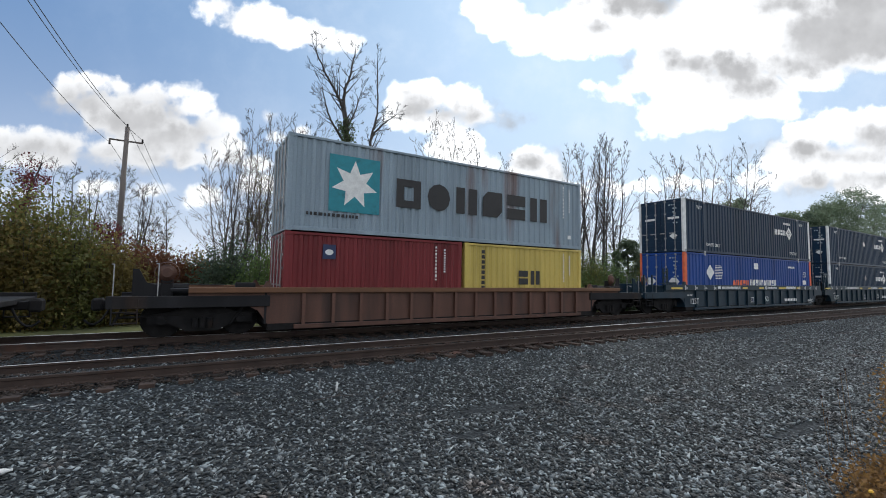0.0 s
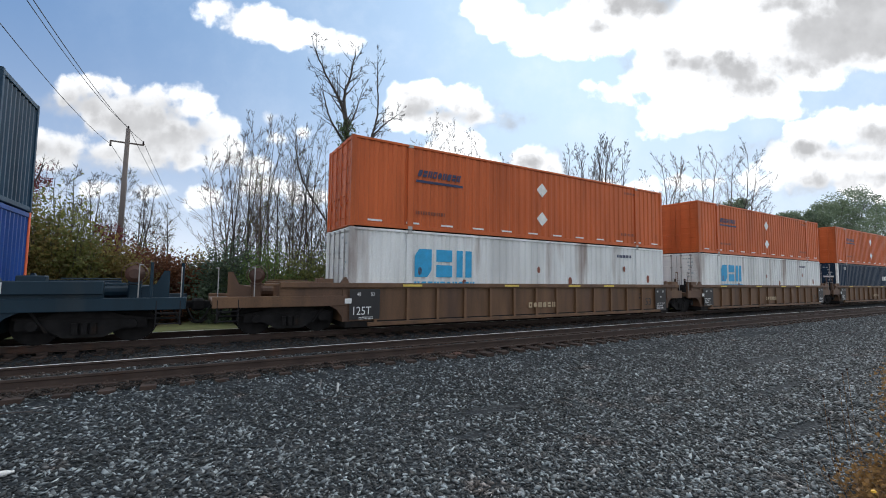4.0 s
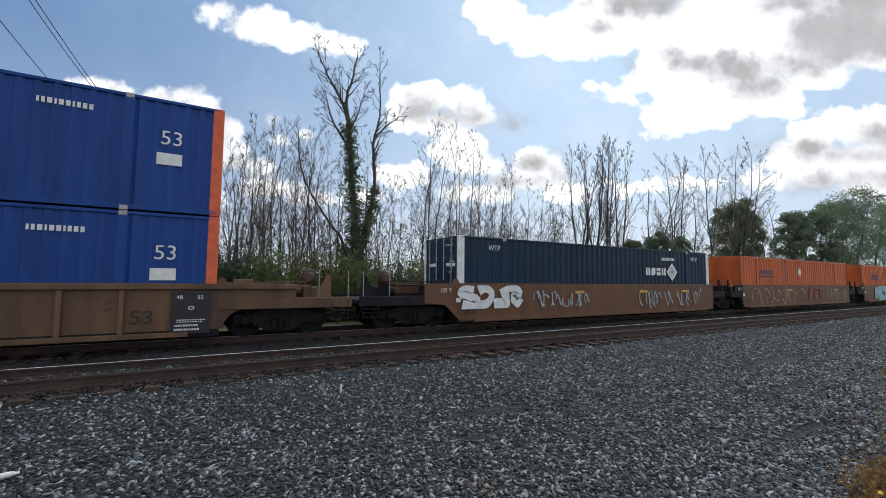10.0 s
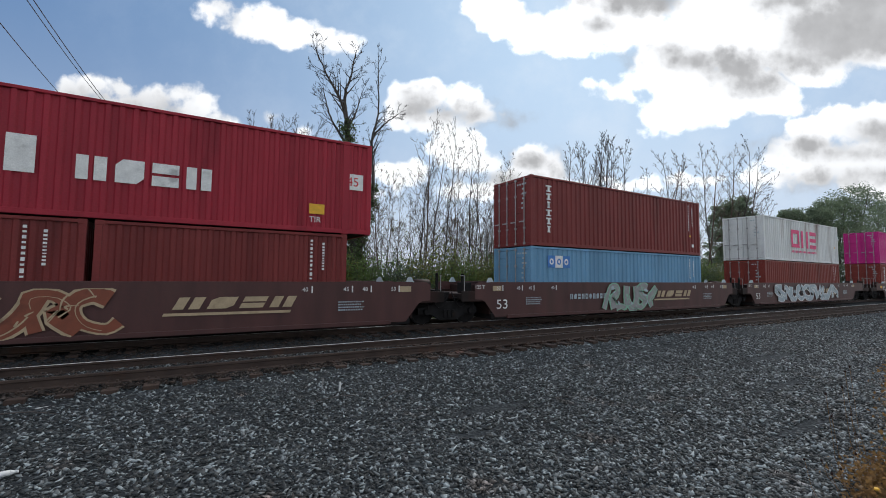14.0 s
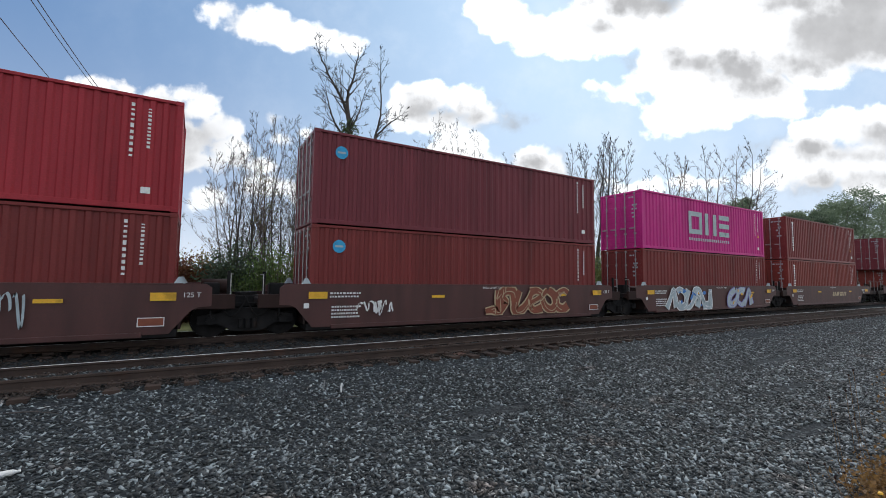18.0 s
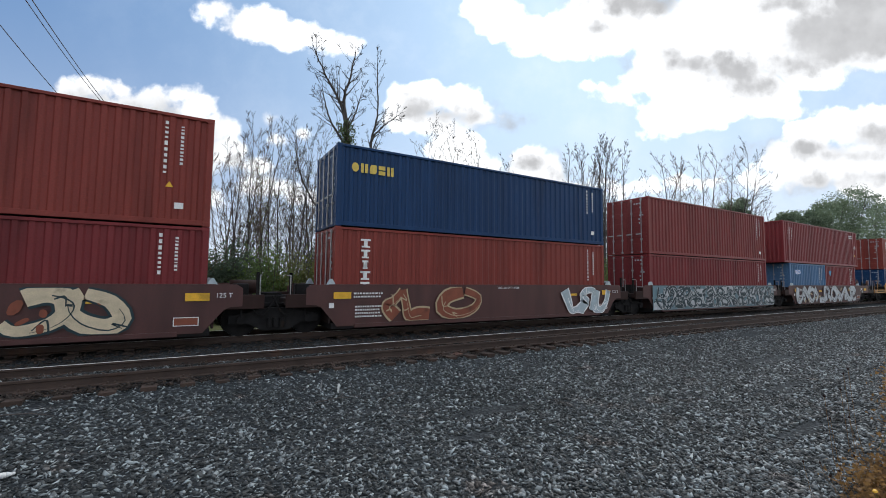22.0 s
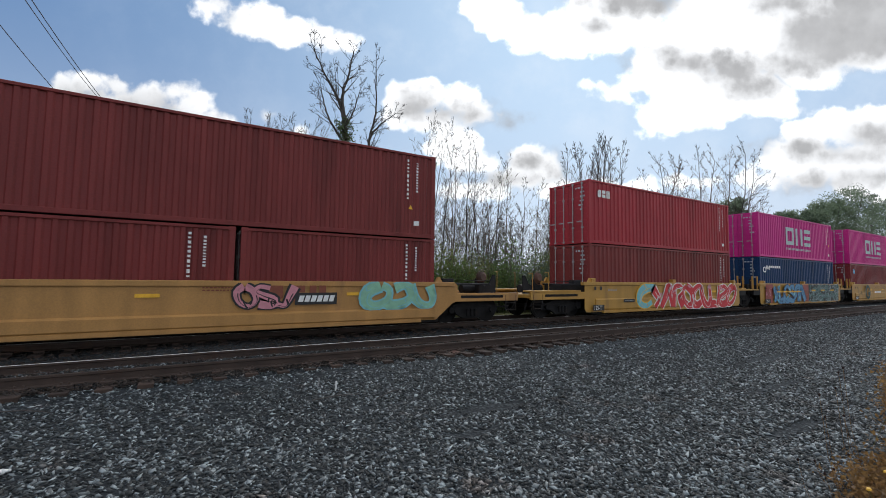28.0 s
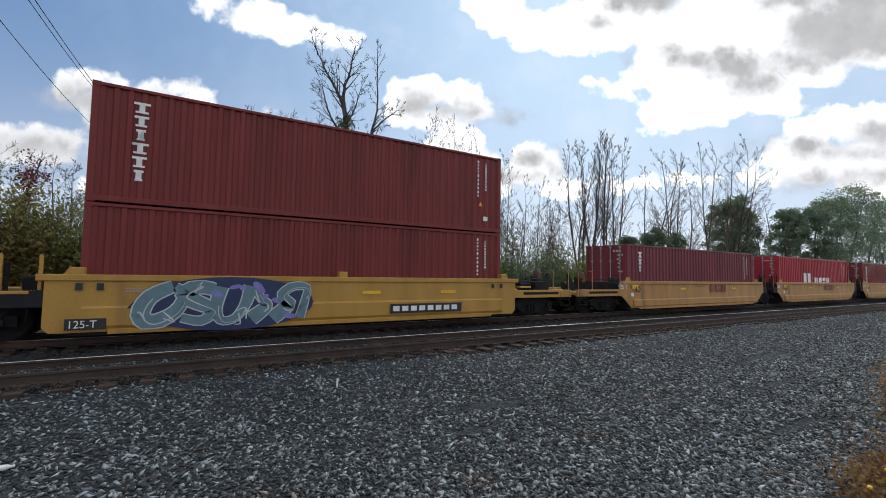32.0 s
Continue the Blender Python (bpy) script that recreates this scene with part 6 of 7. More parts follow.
iso(560.6, LOW, "brown", BROWN)
iso(560.6, UP, "magenta", MAG, marks_magenta())
iso(576.24 - 3.12, LOW, "brown", BROWN, marks_column(4), L20, STD)
iso(576.24 + 3.12, LOW, "brown", BROWN, None, L20, STD)
iso(576.24, UPS, "brown", BROWN, marks_column())
# gold wagons
iso(596.55, LOW, "brown", BROWN)
iso(596.55, UP, "crimson", "red corrugated steel container", marks_cap)
iso(612.68, LOW, "blue", "deep blue corrugated steel container with a white crest", marks_crest)
iso(612.68, UP, "magenta", MAG, marks_magenta())
iso(628.87, LOW, "maroon", BROWN, marks_dot)
iso(628.87, UP, "magenta", MAG, marks_magenta())
iso(644.95 - 3.12, LOW, "greyblue", "greyish blue half-length corrugated steel container", marks_round, L20, STD)
iso(644.95 + 3.12, LOW, "maroon", BROWN, None, L20, STD)
iso(661.26, LOW, "brown", BROWN)
iso(661.26, UP, "brown", BROWN, marks_column())
# tail seen far off
iso(681.26, LOW, "plum", BROWN, marks_column(3))
iso(697.3, LOW, "crimson", "red corrugated steel container with white blocks", marks_two_block())
iso(713.4, LOW, "brown", BROWN, marks_column())
iso(729.2, LOW, "maroon", BROWN)
iso(745.0, LOW, "brown", BROWN)

# ---- spray paint on the wagons ----
for x0, x1, z0, z1, xc in ((1.52, 4.22, 0.38, 0.68, 661.26), (-4.24, -3.43, 0.6, 0.75, 596.55)):
    plate(CARS[xc], x0, x1, z0, z1, "black", SIDE - 0.05, "panel")
    blocks(CARS[xc], x0 + 0.1, z0 + 0.07, x1 - x0 - 0.2, z1 - z0 - 0.14, 8, "white", SIDE - 0.053, gap=0.3)
scrawl(CARS[70.26], -3.1, -2.2, 0.2, 0.85, 90, "navy", "pale", None, 2)
for i, x0 in enumerate((-4.9, -3.6, -2.3)):
    tag_lines(CARS[197.74], x0, x0 + 0.9, 0.45, 0.95, 91 + i, "pale", 6, -1.475, 0.03)
tag_lines(CARS[197.74], -7.1, -6.4, 0.3, 1.1, 95, "white", 8, -1.475, 0.03)
tag_lines(CARS[177.86], 3.7, 4.8, 0.3, 1.1, 96, "pale", 8, -1.475, 0.03)
scrawl(CARS[221.63], -8.2, -5.5, 0.62, 1.42, 11, "white", "white", None, 4)
tag_lines(CARS[221.63], -4.8, -1.6, 0.5, 1.25, 12, "pale", 12)
tag_lines(CARS[221.63], 2.0, 7.0, 0.4, 1.35, 14, "pale", 16)
tag_lines(CARS[241.48], -7.0, -0.4, 0.25, 1.35, 13, "tan", 11, -1.476, 0.05)
tag_lines(CARS[241.48], 3.6, 7.4, 0.35, 1.35, 15, "grey", 12, -1.476, 0.035)
blocks(CARS[241.48], 0.7, 0.55, 2.7, 0.75, 3, "rust", -1.474, 0.1, label="faded brown block mark")
scrawl(CARS[261.43], -5.9, -3.2, 0.25, 1.42, 16, "aqua", "white", "green", 3)
scrawl(CARS[261.43], -2.9, -1.0, 0.5, 1.2, 17, "tan", "white", None, 3)
plate(CARS[261.43], 2.0, 5.0, 0.84, 1.22, "black", -1.473, "panel")
blocks(CARS[261.43], 2.15, 0.93, 2.7, 0.22, 10, "pale", -1.476, 0.05)
tag_lines(CARS[261.43], 7.3, 8.9, 0.95, 1.42, 97, "pale", 12, -1.48, 0.035)
tag_lines(CARS[261.43], -0.9, 0.0, 0.6, 1.25, 98, "white", 5, -1.476, 0.035)
scrawl(CARS[285.45], -4.8, 0.6, 0.25, 1.3, 18, "rust", "tan", None, 7)
scrawl(CARS[305.34], -2.0, 1.6, 0.18, 1.45, 19, "grey", "green", "pale", 5)
scrawl(CARS[325.15], -5.4, 5.0, 0.25, 1.35, 20, "pale", "white", "black", 10)
scrawl(CARS[347.35], -2.55, -0.9, 0.6, 1.15, 21, "white", "aqua", None, 4)
tag_lines(CARS[347.35], -5.2, -4.1, 0.9, 1.4, 22, "pale", 8)
tag_lines(CARS[347.35], 3.7, 5.0, 0.5, 1.0, 23, "white", 8)
blocks(CARS[347.35], 0.5, 0.72, 2.7, 0.3, 4, "tan", SIDE, 0.15)
for i, x0 in enumerate((-4.6, -1.6, 0.5, 2.2)):
    tag_lines(CARS[363.1], x0, x0 + 1.2, 0.5, 1.35, 24 + i, "pale", 8)
scrawl(CARS[378.8], 0.0, 4.2, 0.35, 1.35, 30, "rust", "tan", None, 6)
tag_lines(CARS[378.8], -4.7, -3.6, 0.5, 1.0, 31, "white", 8)
scrawl(CARS[394.55], -4.6, -0.7, 0.2, 1.38, 32, "pale", "white", "blue", 5)
scrawl(CARS[394.55], 1.25, 3.8, 0.22, 1.35, 33, "pale", "lilac", "yellow", 3)
blocks(CARS[410.15], 0.3, 0.72, 2.7, 0.3, 4, "tan", SIDE, 0.15)
scrawl(CARS[430.35], -4.4, -3.0, 0.3, 1.3, 34, "pale", "ink", None, 2)
scrawl(CARS[430.35], -2.3, 0.9, 0.3, 1.36, 135, "silver", "grey", None, 4, -1.475, 0.05)
scrawl(CARS[430.35], 1.4, 5.0, 0.3, 1.36, 35, "silver", "grey", None, 5, -1.475, 0.05)
scrawl(CARS[446.07], -5.2, -0.6, 0.28, 1.38, 36, "cream", "ink", None, 5, -1.475, 0.07)
scrawl(CARS[446.07], -0.3, 4.4, 0.3, 1.36, 37, "cream", "ink", "rust", 5)
scrawl(CARS[461.77], -4.8, -3.1, 0.3, 1.4, 38, "rust", "tan", None, 2)
scrawl(CARS[461.77], -2.5, -1.0, 0.3, 1.35, 39, "rust", "tan", None, 1)
scrawl(CARS[461.77], 3.5, 6.0, 0.25, 1.35, 40, "pale", "white", None, 3)
plate(CARS[477.5], -6.35, 6.4, 0.22, 1.42, "mist", -1.4735, "paint_ground")
scrawl(CARS[477.5], -6.2, 6.3, 0.24, 1.4, 141, "silver", "ink", "mist", 15, -1.476, 0.1)
scrawl(CARS[477.5], -6.0, 6.3, 0.26, 0.86, 143, "ink", "silver", None, 22, -1.488, 0.03)
scrawl(CARS[477.5], -6.0, 6.3, 0.8, 1.4, 144, "ink", "silver", None, 22, -1.492, 0.03)
scrawl(CARS[493.3], -5.9, -0.2, 0.2, 1.42, 42, "silver", "black", "tan", 6)
scrawl(CARS[493.3], 0.1, 5.1, 0.2, 1.42, 43, "silver", "black", "tan", 5)
scrawl(CARS[513.2], 0.9, 4.4, 0.55, 1.42, 44, "lilac", "navy", None, 5)
scrawl(CARS[513.2], -3.9, -2.1, 0.25, 1.42, 45, "green", "tan", None, 2)
scrawl(CARS[528.95], -4.8, -1.6, 0.2, 1.42, 46, "black", "white", "aqua", 5)
scrawl(CARS[576.24], 0.0, 1.4, 0.7, 1.4, 47, "rose", "black", None, 3)
plate(CARS[576.24], 1.5, 2.7, 0.8, 1.14, "black", -1.474, "panel")
blocks(CARS[576.24], 1.58, 0.88, 1.05, 0.18, 6, "white", -1.478, 0.05)
scrawl(CARS[576.24], 3.6, 6.0, 0.6, 1.45, 48, "green", "aqua", None, 3)
scrawl(CARS[596.55], -2.0, 6.1, 0.15, 1.5, 49, "red", "white", "rose", 9)
scrawl(CARS[596.55], -3.0, -1.9, 0.25, 1.45, 50, "aqua", "yellow", None, 1)
for x0, x1 in ((-6.2, -5.2), (-0.5, 0.45)):
    plate(CARS[612.68], x0, x1, 0.28, 1.46, "brick", -1.473, "paint_ground", 0.12)
    tag_lines(CARS[612.68], x0 + 0.1, x1 - 0.1, 0.7, 1.3, 158, "rose", 5, -1.477, 0.03)
scrawl(CARS[612.68], -5.2, -0.4, 0.2, 1.48, 51, "azure", "navy", "aqua", 6, -1.5245, 0.14)
plate(CARS[612.68], -4.7, -0.9, 0.94, 1.02, "yellow", -1.5345, "stripe")
plate(CARS[612.68], 0.5, 6.15, 0.26, 1.48, "forest", -1.4745, "paint_ground")
for k, (z0, z1) in enumerate(((0.24, 0.7), (0.62, 1.1), (1.0, 1.48))):
    scrawl(CARS[612.68], 0.55 + 0.1 * k, 6.1, z0, z1, 152 + k, "sea", "pale", "black", 13 + k, -1.479 - 0.011 * k, 0.05)
for x0 in (0.9, 2.6, 4.4):
    plate(CARS[612.68], x0, x0 + 0.7, 1.0, 1.1, "yellow", -1.515, "reflector")
blocks(CARS[612.68], -0.35, 0.45, 0.8, 0.6, 1, "rust", -1.474, 0.2, 0.1, style=2)
plate(CARS[513.2], -2.2, 0.05, 0.8, 1.18, "black", -1.474, "panel")
blocks(CARS[513.2], -1.5, 0.89, 1.45, 0.2, 6, "tan", -1.478, 0.05)
blocks(CARS[513.2], -3.1, 0.89, 0.95, 0.2, 4, "white", -1.478, 0.05)
disc(CARS[628.87], -3.3, 0.86, 0.62, "forest", -1.523, 20, 1.0, 0.62, name="spray_paint")
plate(CARS[628.87], -3.3, -2.7, 0.62, 0.84, "forest", -1.524, "spray_paint")
plate(CARS[628.87], -1.6, 0.1, 0.78, 0.92, "white", -1.523, "spray_paint", 0.04)
tag_lines(CARS[628.87], -1.8, 3.8, 1.1, 1.45, 54, "rust", 12, -1.476, 0.03)
scrawl(CARS[644.95], -5.5, -3.7, 0.4, 1.48, 55, "green", "black", None, 3)
scrawl(CARS[644.95], 0.8, 4.8, 0.3, 1.48, 56, "teal", "black", "rose", 4)
disc(CARS[661.26], -3.0, 0.8, 2.1, "navy", -1.5205, 28, 0.33, name="paint_ground")
scrawl(CARS[661.26], -4.9, -1.1, 0.24, 1.38, 57, "mist", "silver", "lilac", 5, -1.523, 0.06)


# ---- trees, bushes, pole ----
BARK = surface("bark", (0.075, 0.066, 0.062), 0.9, 0.0, 0.25, 3.0, 30.0, 0.4, (0.1, 0.09, 0.08), 0.58)
BARK_PALE = surface("bark_pale", (0.12, 0.09, 0.07), 0.9, 0.0, 0.25, 3.0, 30.0, 0.3, (0.08, 0.06, 0.05), 0.58)


def leaf_surface(name, colour, through_light=0.5):
    mt = surface(name, colour, 0.6, 0.0, 0.3, 1.0, 8.0, 0.0, tuple(c * 1.5 for c in colour), 0.6, by_island=True)
    b = mt.node_tree.nodes["Principled BSDF"]
    b.inputs["Transmission Weight"].default_value = 0.0
    b.inputs["Subsurface Weight"].default_value = 0.0
    # light coming through the thin leaf
    nodes, tree = mt.node_tree.nodes, mt.node_tree
    tr = nodes.new("ShaderNodeBsdfTranslucent")
    tr.inputs[0].default_value = (*[min(1, c * 1.6) for c in colour], 1)
    mx = nodes.new("ShaderNodeMixShader")
    mx.inputs[0].default_value = through_light
    out = nodes["Material Output"]
    link(tree, b.outputs[0], mx.inputs[1])
    link(tree, tr.outputs[0], mx.inputs[2])
    link(tree, mx.outputs[0], out.inputs[0])
    return mt


# haze: a paler leaf, the veil of glare before far trees put in its colour
LEAF = {"green": leaf_surface("leaf_green", (0.115, 0.175, 0.055)), "dark": leaf_surface("leaf_dark", (0.085, 0.12, 0.075), 0.4), "olive": leaf_surface("leaf_olive", (0.15, 0.16, 0.05)),
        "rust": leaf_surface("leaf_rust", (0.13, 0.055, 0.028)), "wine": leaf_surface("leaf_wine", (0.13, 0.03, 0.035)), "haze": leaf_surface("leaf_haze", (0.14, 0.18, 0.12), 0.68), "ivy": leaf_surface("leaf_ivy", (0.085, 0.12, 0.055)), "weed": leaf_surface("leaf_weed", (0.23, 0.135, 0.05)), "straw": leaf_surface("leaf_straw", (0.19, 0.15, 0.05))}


def tubes(segments, sides=4):
    """One mesh of tapered tubes: segments are (start, end, radius at start, radius at end)."""
    n = len(segments)
    a = np.array([s[0] for s in segments]); b = np.array([s[1] for s in segments])
    ra = np.array([s[2] for s in segments]); rb = np.array([s[3] for s in segments])
    d = b - a
    d /= np.linalg.norm(d, axis=1)[:, None] + 1e-9
    ref = np.where(np.abs(d[:, 2:]) > 0.9, np.array([[1.0, 0, 0]]), np.array([[0, 0, 1.0]]))
    u = np.cross(d, ref)
    u /= np.linalg.norm(u, axis=1)[:, None] + 1e-9
    w = np.cross(d, u)
    ang = np.arange(sides) * 2 * math.pi / sides
    ring = np.cos(ang)[None, :, None] * u[:, None] + np.sin(ang)[None, :, None] * w[:, None]
    va = a[:, None] + ring * ra[:, None, None]
    vb = b[:, None] + ring * rb[:, None, None]
    verts = np.concatenate([va, vb], 1).reshape(-1, 3)
    q = np.array([(i, (i + 1) % sides, sides + (i + 1) % sides, sides + i) for i in range(sides)])
    faces = (np.arange(n)[:, None, None] * 2 * sides + q[None]).reshape(-1, 4)
    return verts, faces


def limb(rng, start, way, length, radius, level, segs, tips, spread=1.0, bare=0.25, up=0.03):
    """A limb that wanders, thins and bears finer limbs: 0 trunk, 1 bough, 2 branch, 3 twig."""
    p = np.array(start, float)
    d = np.array(way, float)
    n = max(3, int(length / (0.6, 0.42, 0.3, 0.22)[level]))
    step = length / n
    for k in range(n):
        d = d + rng.normal(0, (0.03, 0.06, 0.085, 0.11)[level], 3)
        d[2] += up * (0.6, 1.6, 1.2, 0.4)[level]
        d /= np.linalg.norm(d)
        q = p + d * step
        r0, r1 = radius * (1 - 0.82 * k / n), radius * (1 - 0.82 * (k + 1) / n)
        segs.append((p.copy(), q.copy(), r0, r1))
        f = (k + 1) / n
        if level < 3 and f > (bare, 0.18, 0.1)[level] and rng.random() < (0.95, 0.92, 0.85)[level]:
            bear(rng, q, d, length * (1.05 - 0.8 * f) * (0.34, 0.46, 0.55)[level], max(r1 * 0.5, 0.005), level, segs, tips, spread, up)
        p = q
    if level < 2:
        for _ in range(2):
            bear(rng, p, d, length * (0.1, 0.25)[level], radius * 0.12, level, segs, tips, spread * 0.7, up)
    tips.append(p.copy())


def bear(rng, q, d, length, radius, level, segs, tips, spread, up):
    side = rng.normal(0, 1, 3)
    side -= d * side.dot(d)
    side /= np.linalg.norm(side) + 1e-9
    a = spread * rng.uniform(0.5, 1.0)
    limb(rng, q, d * math.cos(a) + side * math.sin(a), max(length * rng.uniform(0.6, 1.15), 0.2), radius, level + 1, segs, tips, spread, 0.2, up)


def led_limb(rng, pts, r0, r1, segs, tips, bare=0.0, reach=1.7, density=3.6):
    """A limb along a given bent line, bearing branches on its upper part."""
    line = smooth_path(pts, 8 * (len(pts) - 1))
    n = len(line) - 1
    for k in range(n):
        f0, f1 = k / n, (k + 1) / n
        a, b = np.array(line[k]), np.array(line[k + 1])
        b = b + rng.normal(0, 0.02, 3)
        line[k + 1] = Vector(b)
        segs.append((a, b, r0 + (r1 - r0) * f0, r0 + (r1 - r0) * f1))
        d = (b - a) / (np.linalg.norm(b - a) + 1e-9)
        if f1 > bare and rng.random() < density * np.linalg.norm(b - a):
            bear(rng, b, d, reach * (1.15 - 0.6 * f1), (r0 + (r1 - r0) * f1) * 0.5, 0, segs, tips, 0.95, 0.04)
    bear(rng, b, d, reach * 0.5, r1, 0, segs, tips, 0.3, 0.04)
    return line


def leaves(points, size, rng, per, jitter):
    """Small bent leaves round the points."""
    pts = np.repeat(np.asarray(points), per, axis=0)
    n = len(pts)
    pts = pts + rng.normal(0, jitter, (n, 3))
    u = rng.normal(0, 1, (n, 3)); u /= np.linalg.norm(u, axis=1)[:, None]
    v = np.cross(u, rng.normal(0, 1, (n, 3))); v /= np.linalg.norm(v, axis=1)[:, None] + 1e-9
    s = size * (0.5 + rng.random((n, 1)))
    w = np.cross(u, v)
    a, b, c, d = pts - u * s, pts + v * s * 0.55 + w * s * 0.2, pts + u * s, pts - v * s * 0.55 + w * s * 0.2
    verts = np.stack([a, b, c, d], 1).reshape(-1, 3)
    faces = np.arange(n * 4).reshape(n, 4)
    return verts, faces


def bare_tree(x, y, height, seed, radius=0.12, stems=1, spread=0.9, bare=0.3, bark=None, name="tree", label="tall bare leafless tree", leaf=None, per=2, leaf_size=0.09, lean=(0.0, 0.0), group="trees behind the railway", twig=0.0085, up=0.03):
    rng = np.random.default_rng(seed)
    t = empty(name, pose(x, y, GROUND_Z - 0.6), label, "tree", group)
    segs, tips = [], []
    for k in range(stems):
        way = np.array([lean[0] + rng.normal(0, 0.10) * (k > 0), lean[1] + rng.normal(0, 0.08) * (k > 0), 1.0])
        h = height * (1.0 if k == 0 else rng.uniform(0.65, 0.95))
        off = (rng.normal(0, 0.3), rng.normal(0, 0.3), 0) if k else (0, 0, 0)
        limb(rng, off, way, h, radius * (1.0 if k == 0 else 0.75), 0, segs, tips, spread, bare, up)
    s3 = np.array([1, 1, height / np.quantile([s[1][2] for s in segs], 0.995)])
    segs = [(a * s3, b * s3, r0, r1) for a, b, r0, r1 in segs]
    thick = [s for s in segs if s[2] > 0.022]
    thin = [s for s in segs if s[2] <= 0.022]
    trunk = part("trunk", raw_mesh("trunk", *tubes(thick, 6), bark or BARK, True), t)
    if name == "sapling":
        tagged(trunk, kind="stuff")
    tagged(part("crown", raw_mesh("crown", *tubes([(a, b, max(r0, twig), max(r1, twig * 0.8)) for a, b, r0, r1 in thin], 3), bark or BARK), t), kind="stuff")
    if leaf:
        tagged(part("leafage", raw_mesh("leafage", *leaves(np.array(tips) * s3, leaf_size, rng, per, 0.2), LEAF[leaf]), t), kind="stuff")
    return t


def bush(x, y, w, h, seed, leaf="green", n=2600, size=0.085, name="bush", label="dense green leafy bush", d=None):
    """Stems and many small leaves in uneven clumps."""
    rng = np.random.default_rng(seed)
    base = GROUND_Z - 0.6
    t = empty(name, pose(x, y, base), label, "bush", "bushes behind the railway")
    d = d or w * 0.6
    segs, clumps = [], []
    for k in range(34):
        a = rng.uniform(-1, 1, 2)
        top = np.array([a[0] * w / 2, a[1] * d / 2, h * (0.45 + 0.55 * rng.random()) * (1 - 0.35 * a[0] ** 2)])
        foot = np.array([a[0] * w * 0.3, a[1] * d * 0.3, 0])
        mid = (foot + top) / 2 + rng.normal(0, 0.12, 3)
        segs += [(foot, mid, 0.03, 0.02), (mid, top, 0.02, 0.008)]
        for q in (0.25, 0.5, 0.75, 1.0):
            clumps.append(mid + (top - mid) * q + rng.normal(0, 0.16, 3))
            clumps.append(foot + (mid - foot) * q + rng.normal(0, 0.22, 3) + np.array([0, 0, 0.2]))
    per = max(2, n // len(clumps))
    tagged(part("branchwork", raw_mesh("branchwork", *tubes(segs, 4), BARK), t), kind="stuff")
    tagged(part("foliage", raw_mesh("foliage", *leaves(clumps, size, rng, per, 0.26 + 0.03 * h), LEAF[leaf]), t), kind="stuff")
    return t


def leafy_tree(x, y, height, seed, leaf="dark", width=6.0, label="broad leafy tree in dark green", per=120, size=0.13):
    rng = np.random.default_rng(seed)
    t = empty("tree", pose(x, y, GROUND_Z - 0.6), label, "tree", "trees behind the railway")
    segs, tips = [], []
    limb(rng, (0, 0, 0), (0, 0, 1), height * 0.9, 0.22, 0, segs, tips, 1.0, 0.2)
    part("trunk", raw_mesh("trunk", *tubes([s for s in segs if s[2] > 0.02], 5), BARK, True), t)
    pts = []
    for k in range(95):
        a, zz = rng.uniform(0, 6.283), rng.uniform(0.22, 1.0) ** 0.85
        r = width / 2 * math.sqrt(max(0.04, 1 - ((zz - 0.5) / 0.53) ** 2)) * rng.uniform(0.25, 1.0) ** 0.6
        c = np.array([math.cos(a) * r, math.sin(a) * r, zz * height - 0.5])
        ball = rng.normal(0, 1, (per, 3))
        ball *= (rng.random((per, 1)) ** 0.4) / np.linalg.norm(ball, axis=1)[:, None]
        pts.append(c + ball * np.array([1.0, 1.0, 0.8]) * rng.uniform(0.45, 0.95) * width / 6)
    tagged(part("crown", raw_mesh("crown", *leaves(np.concatenate(pts), size, rng, 1, 0.05), LEAF[leaf]), t), kind="stuff")
    return t


WOOD_POLE = surface("pole_wood", (0.15, 0.13, 0.12), 0.85, 0.0, 0.2, 2.0, 40.0, 0.3, (0.07, 0.06, 0.05), 0.6, True)
WIRE = surface("wire", (0.09, 0.09, 0.10), 0.6, 0.3, 0.1, 5.0, 50.0, 0.0)


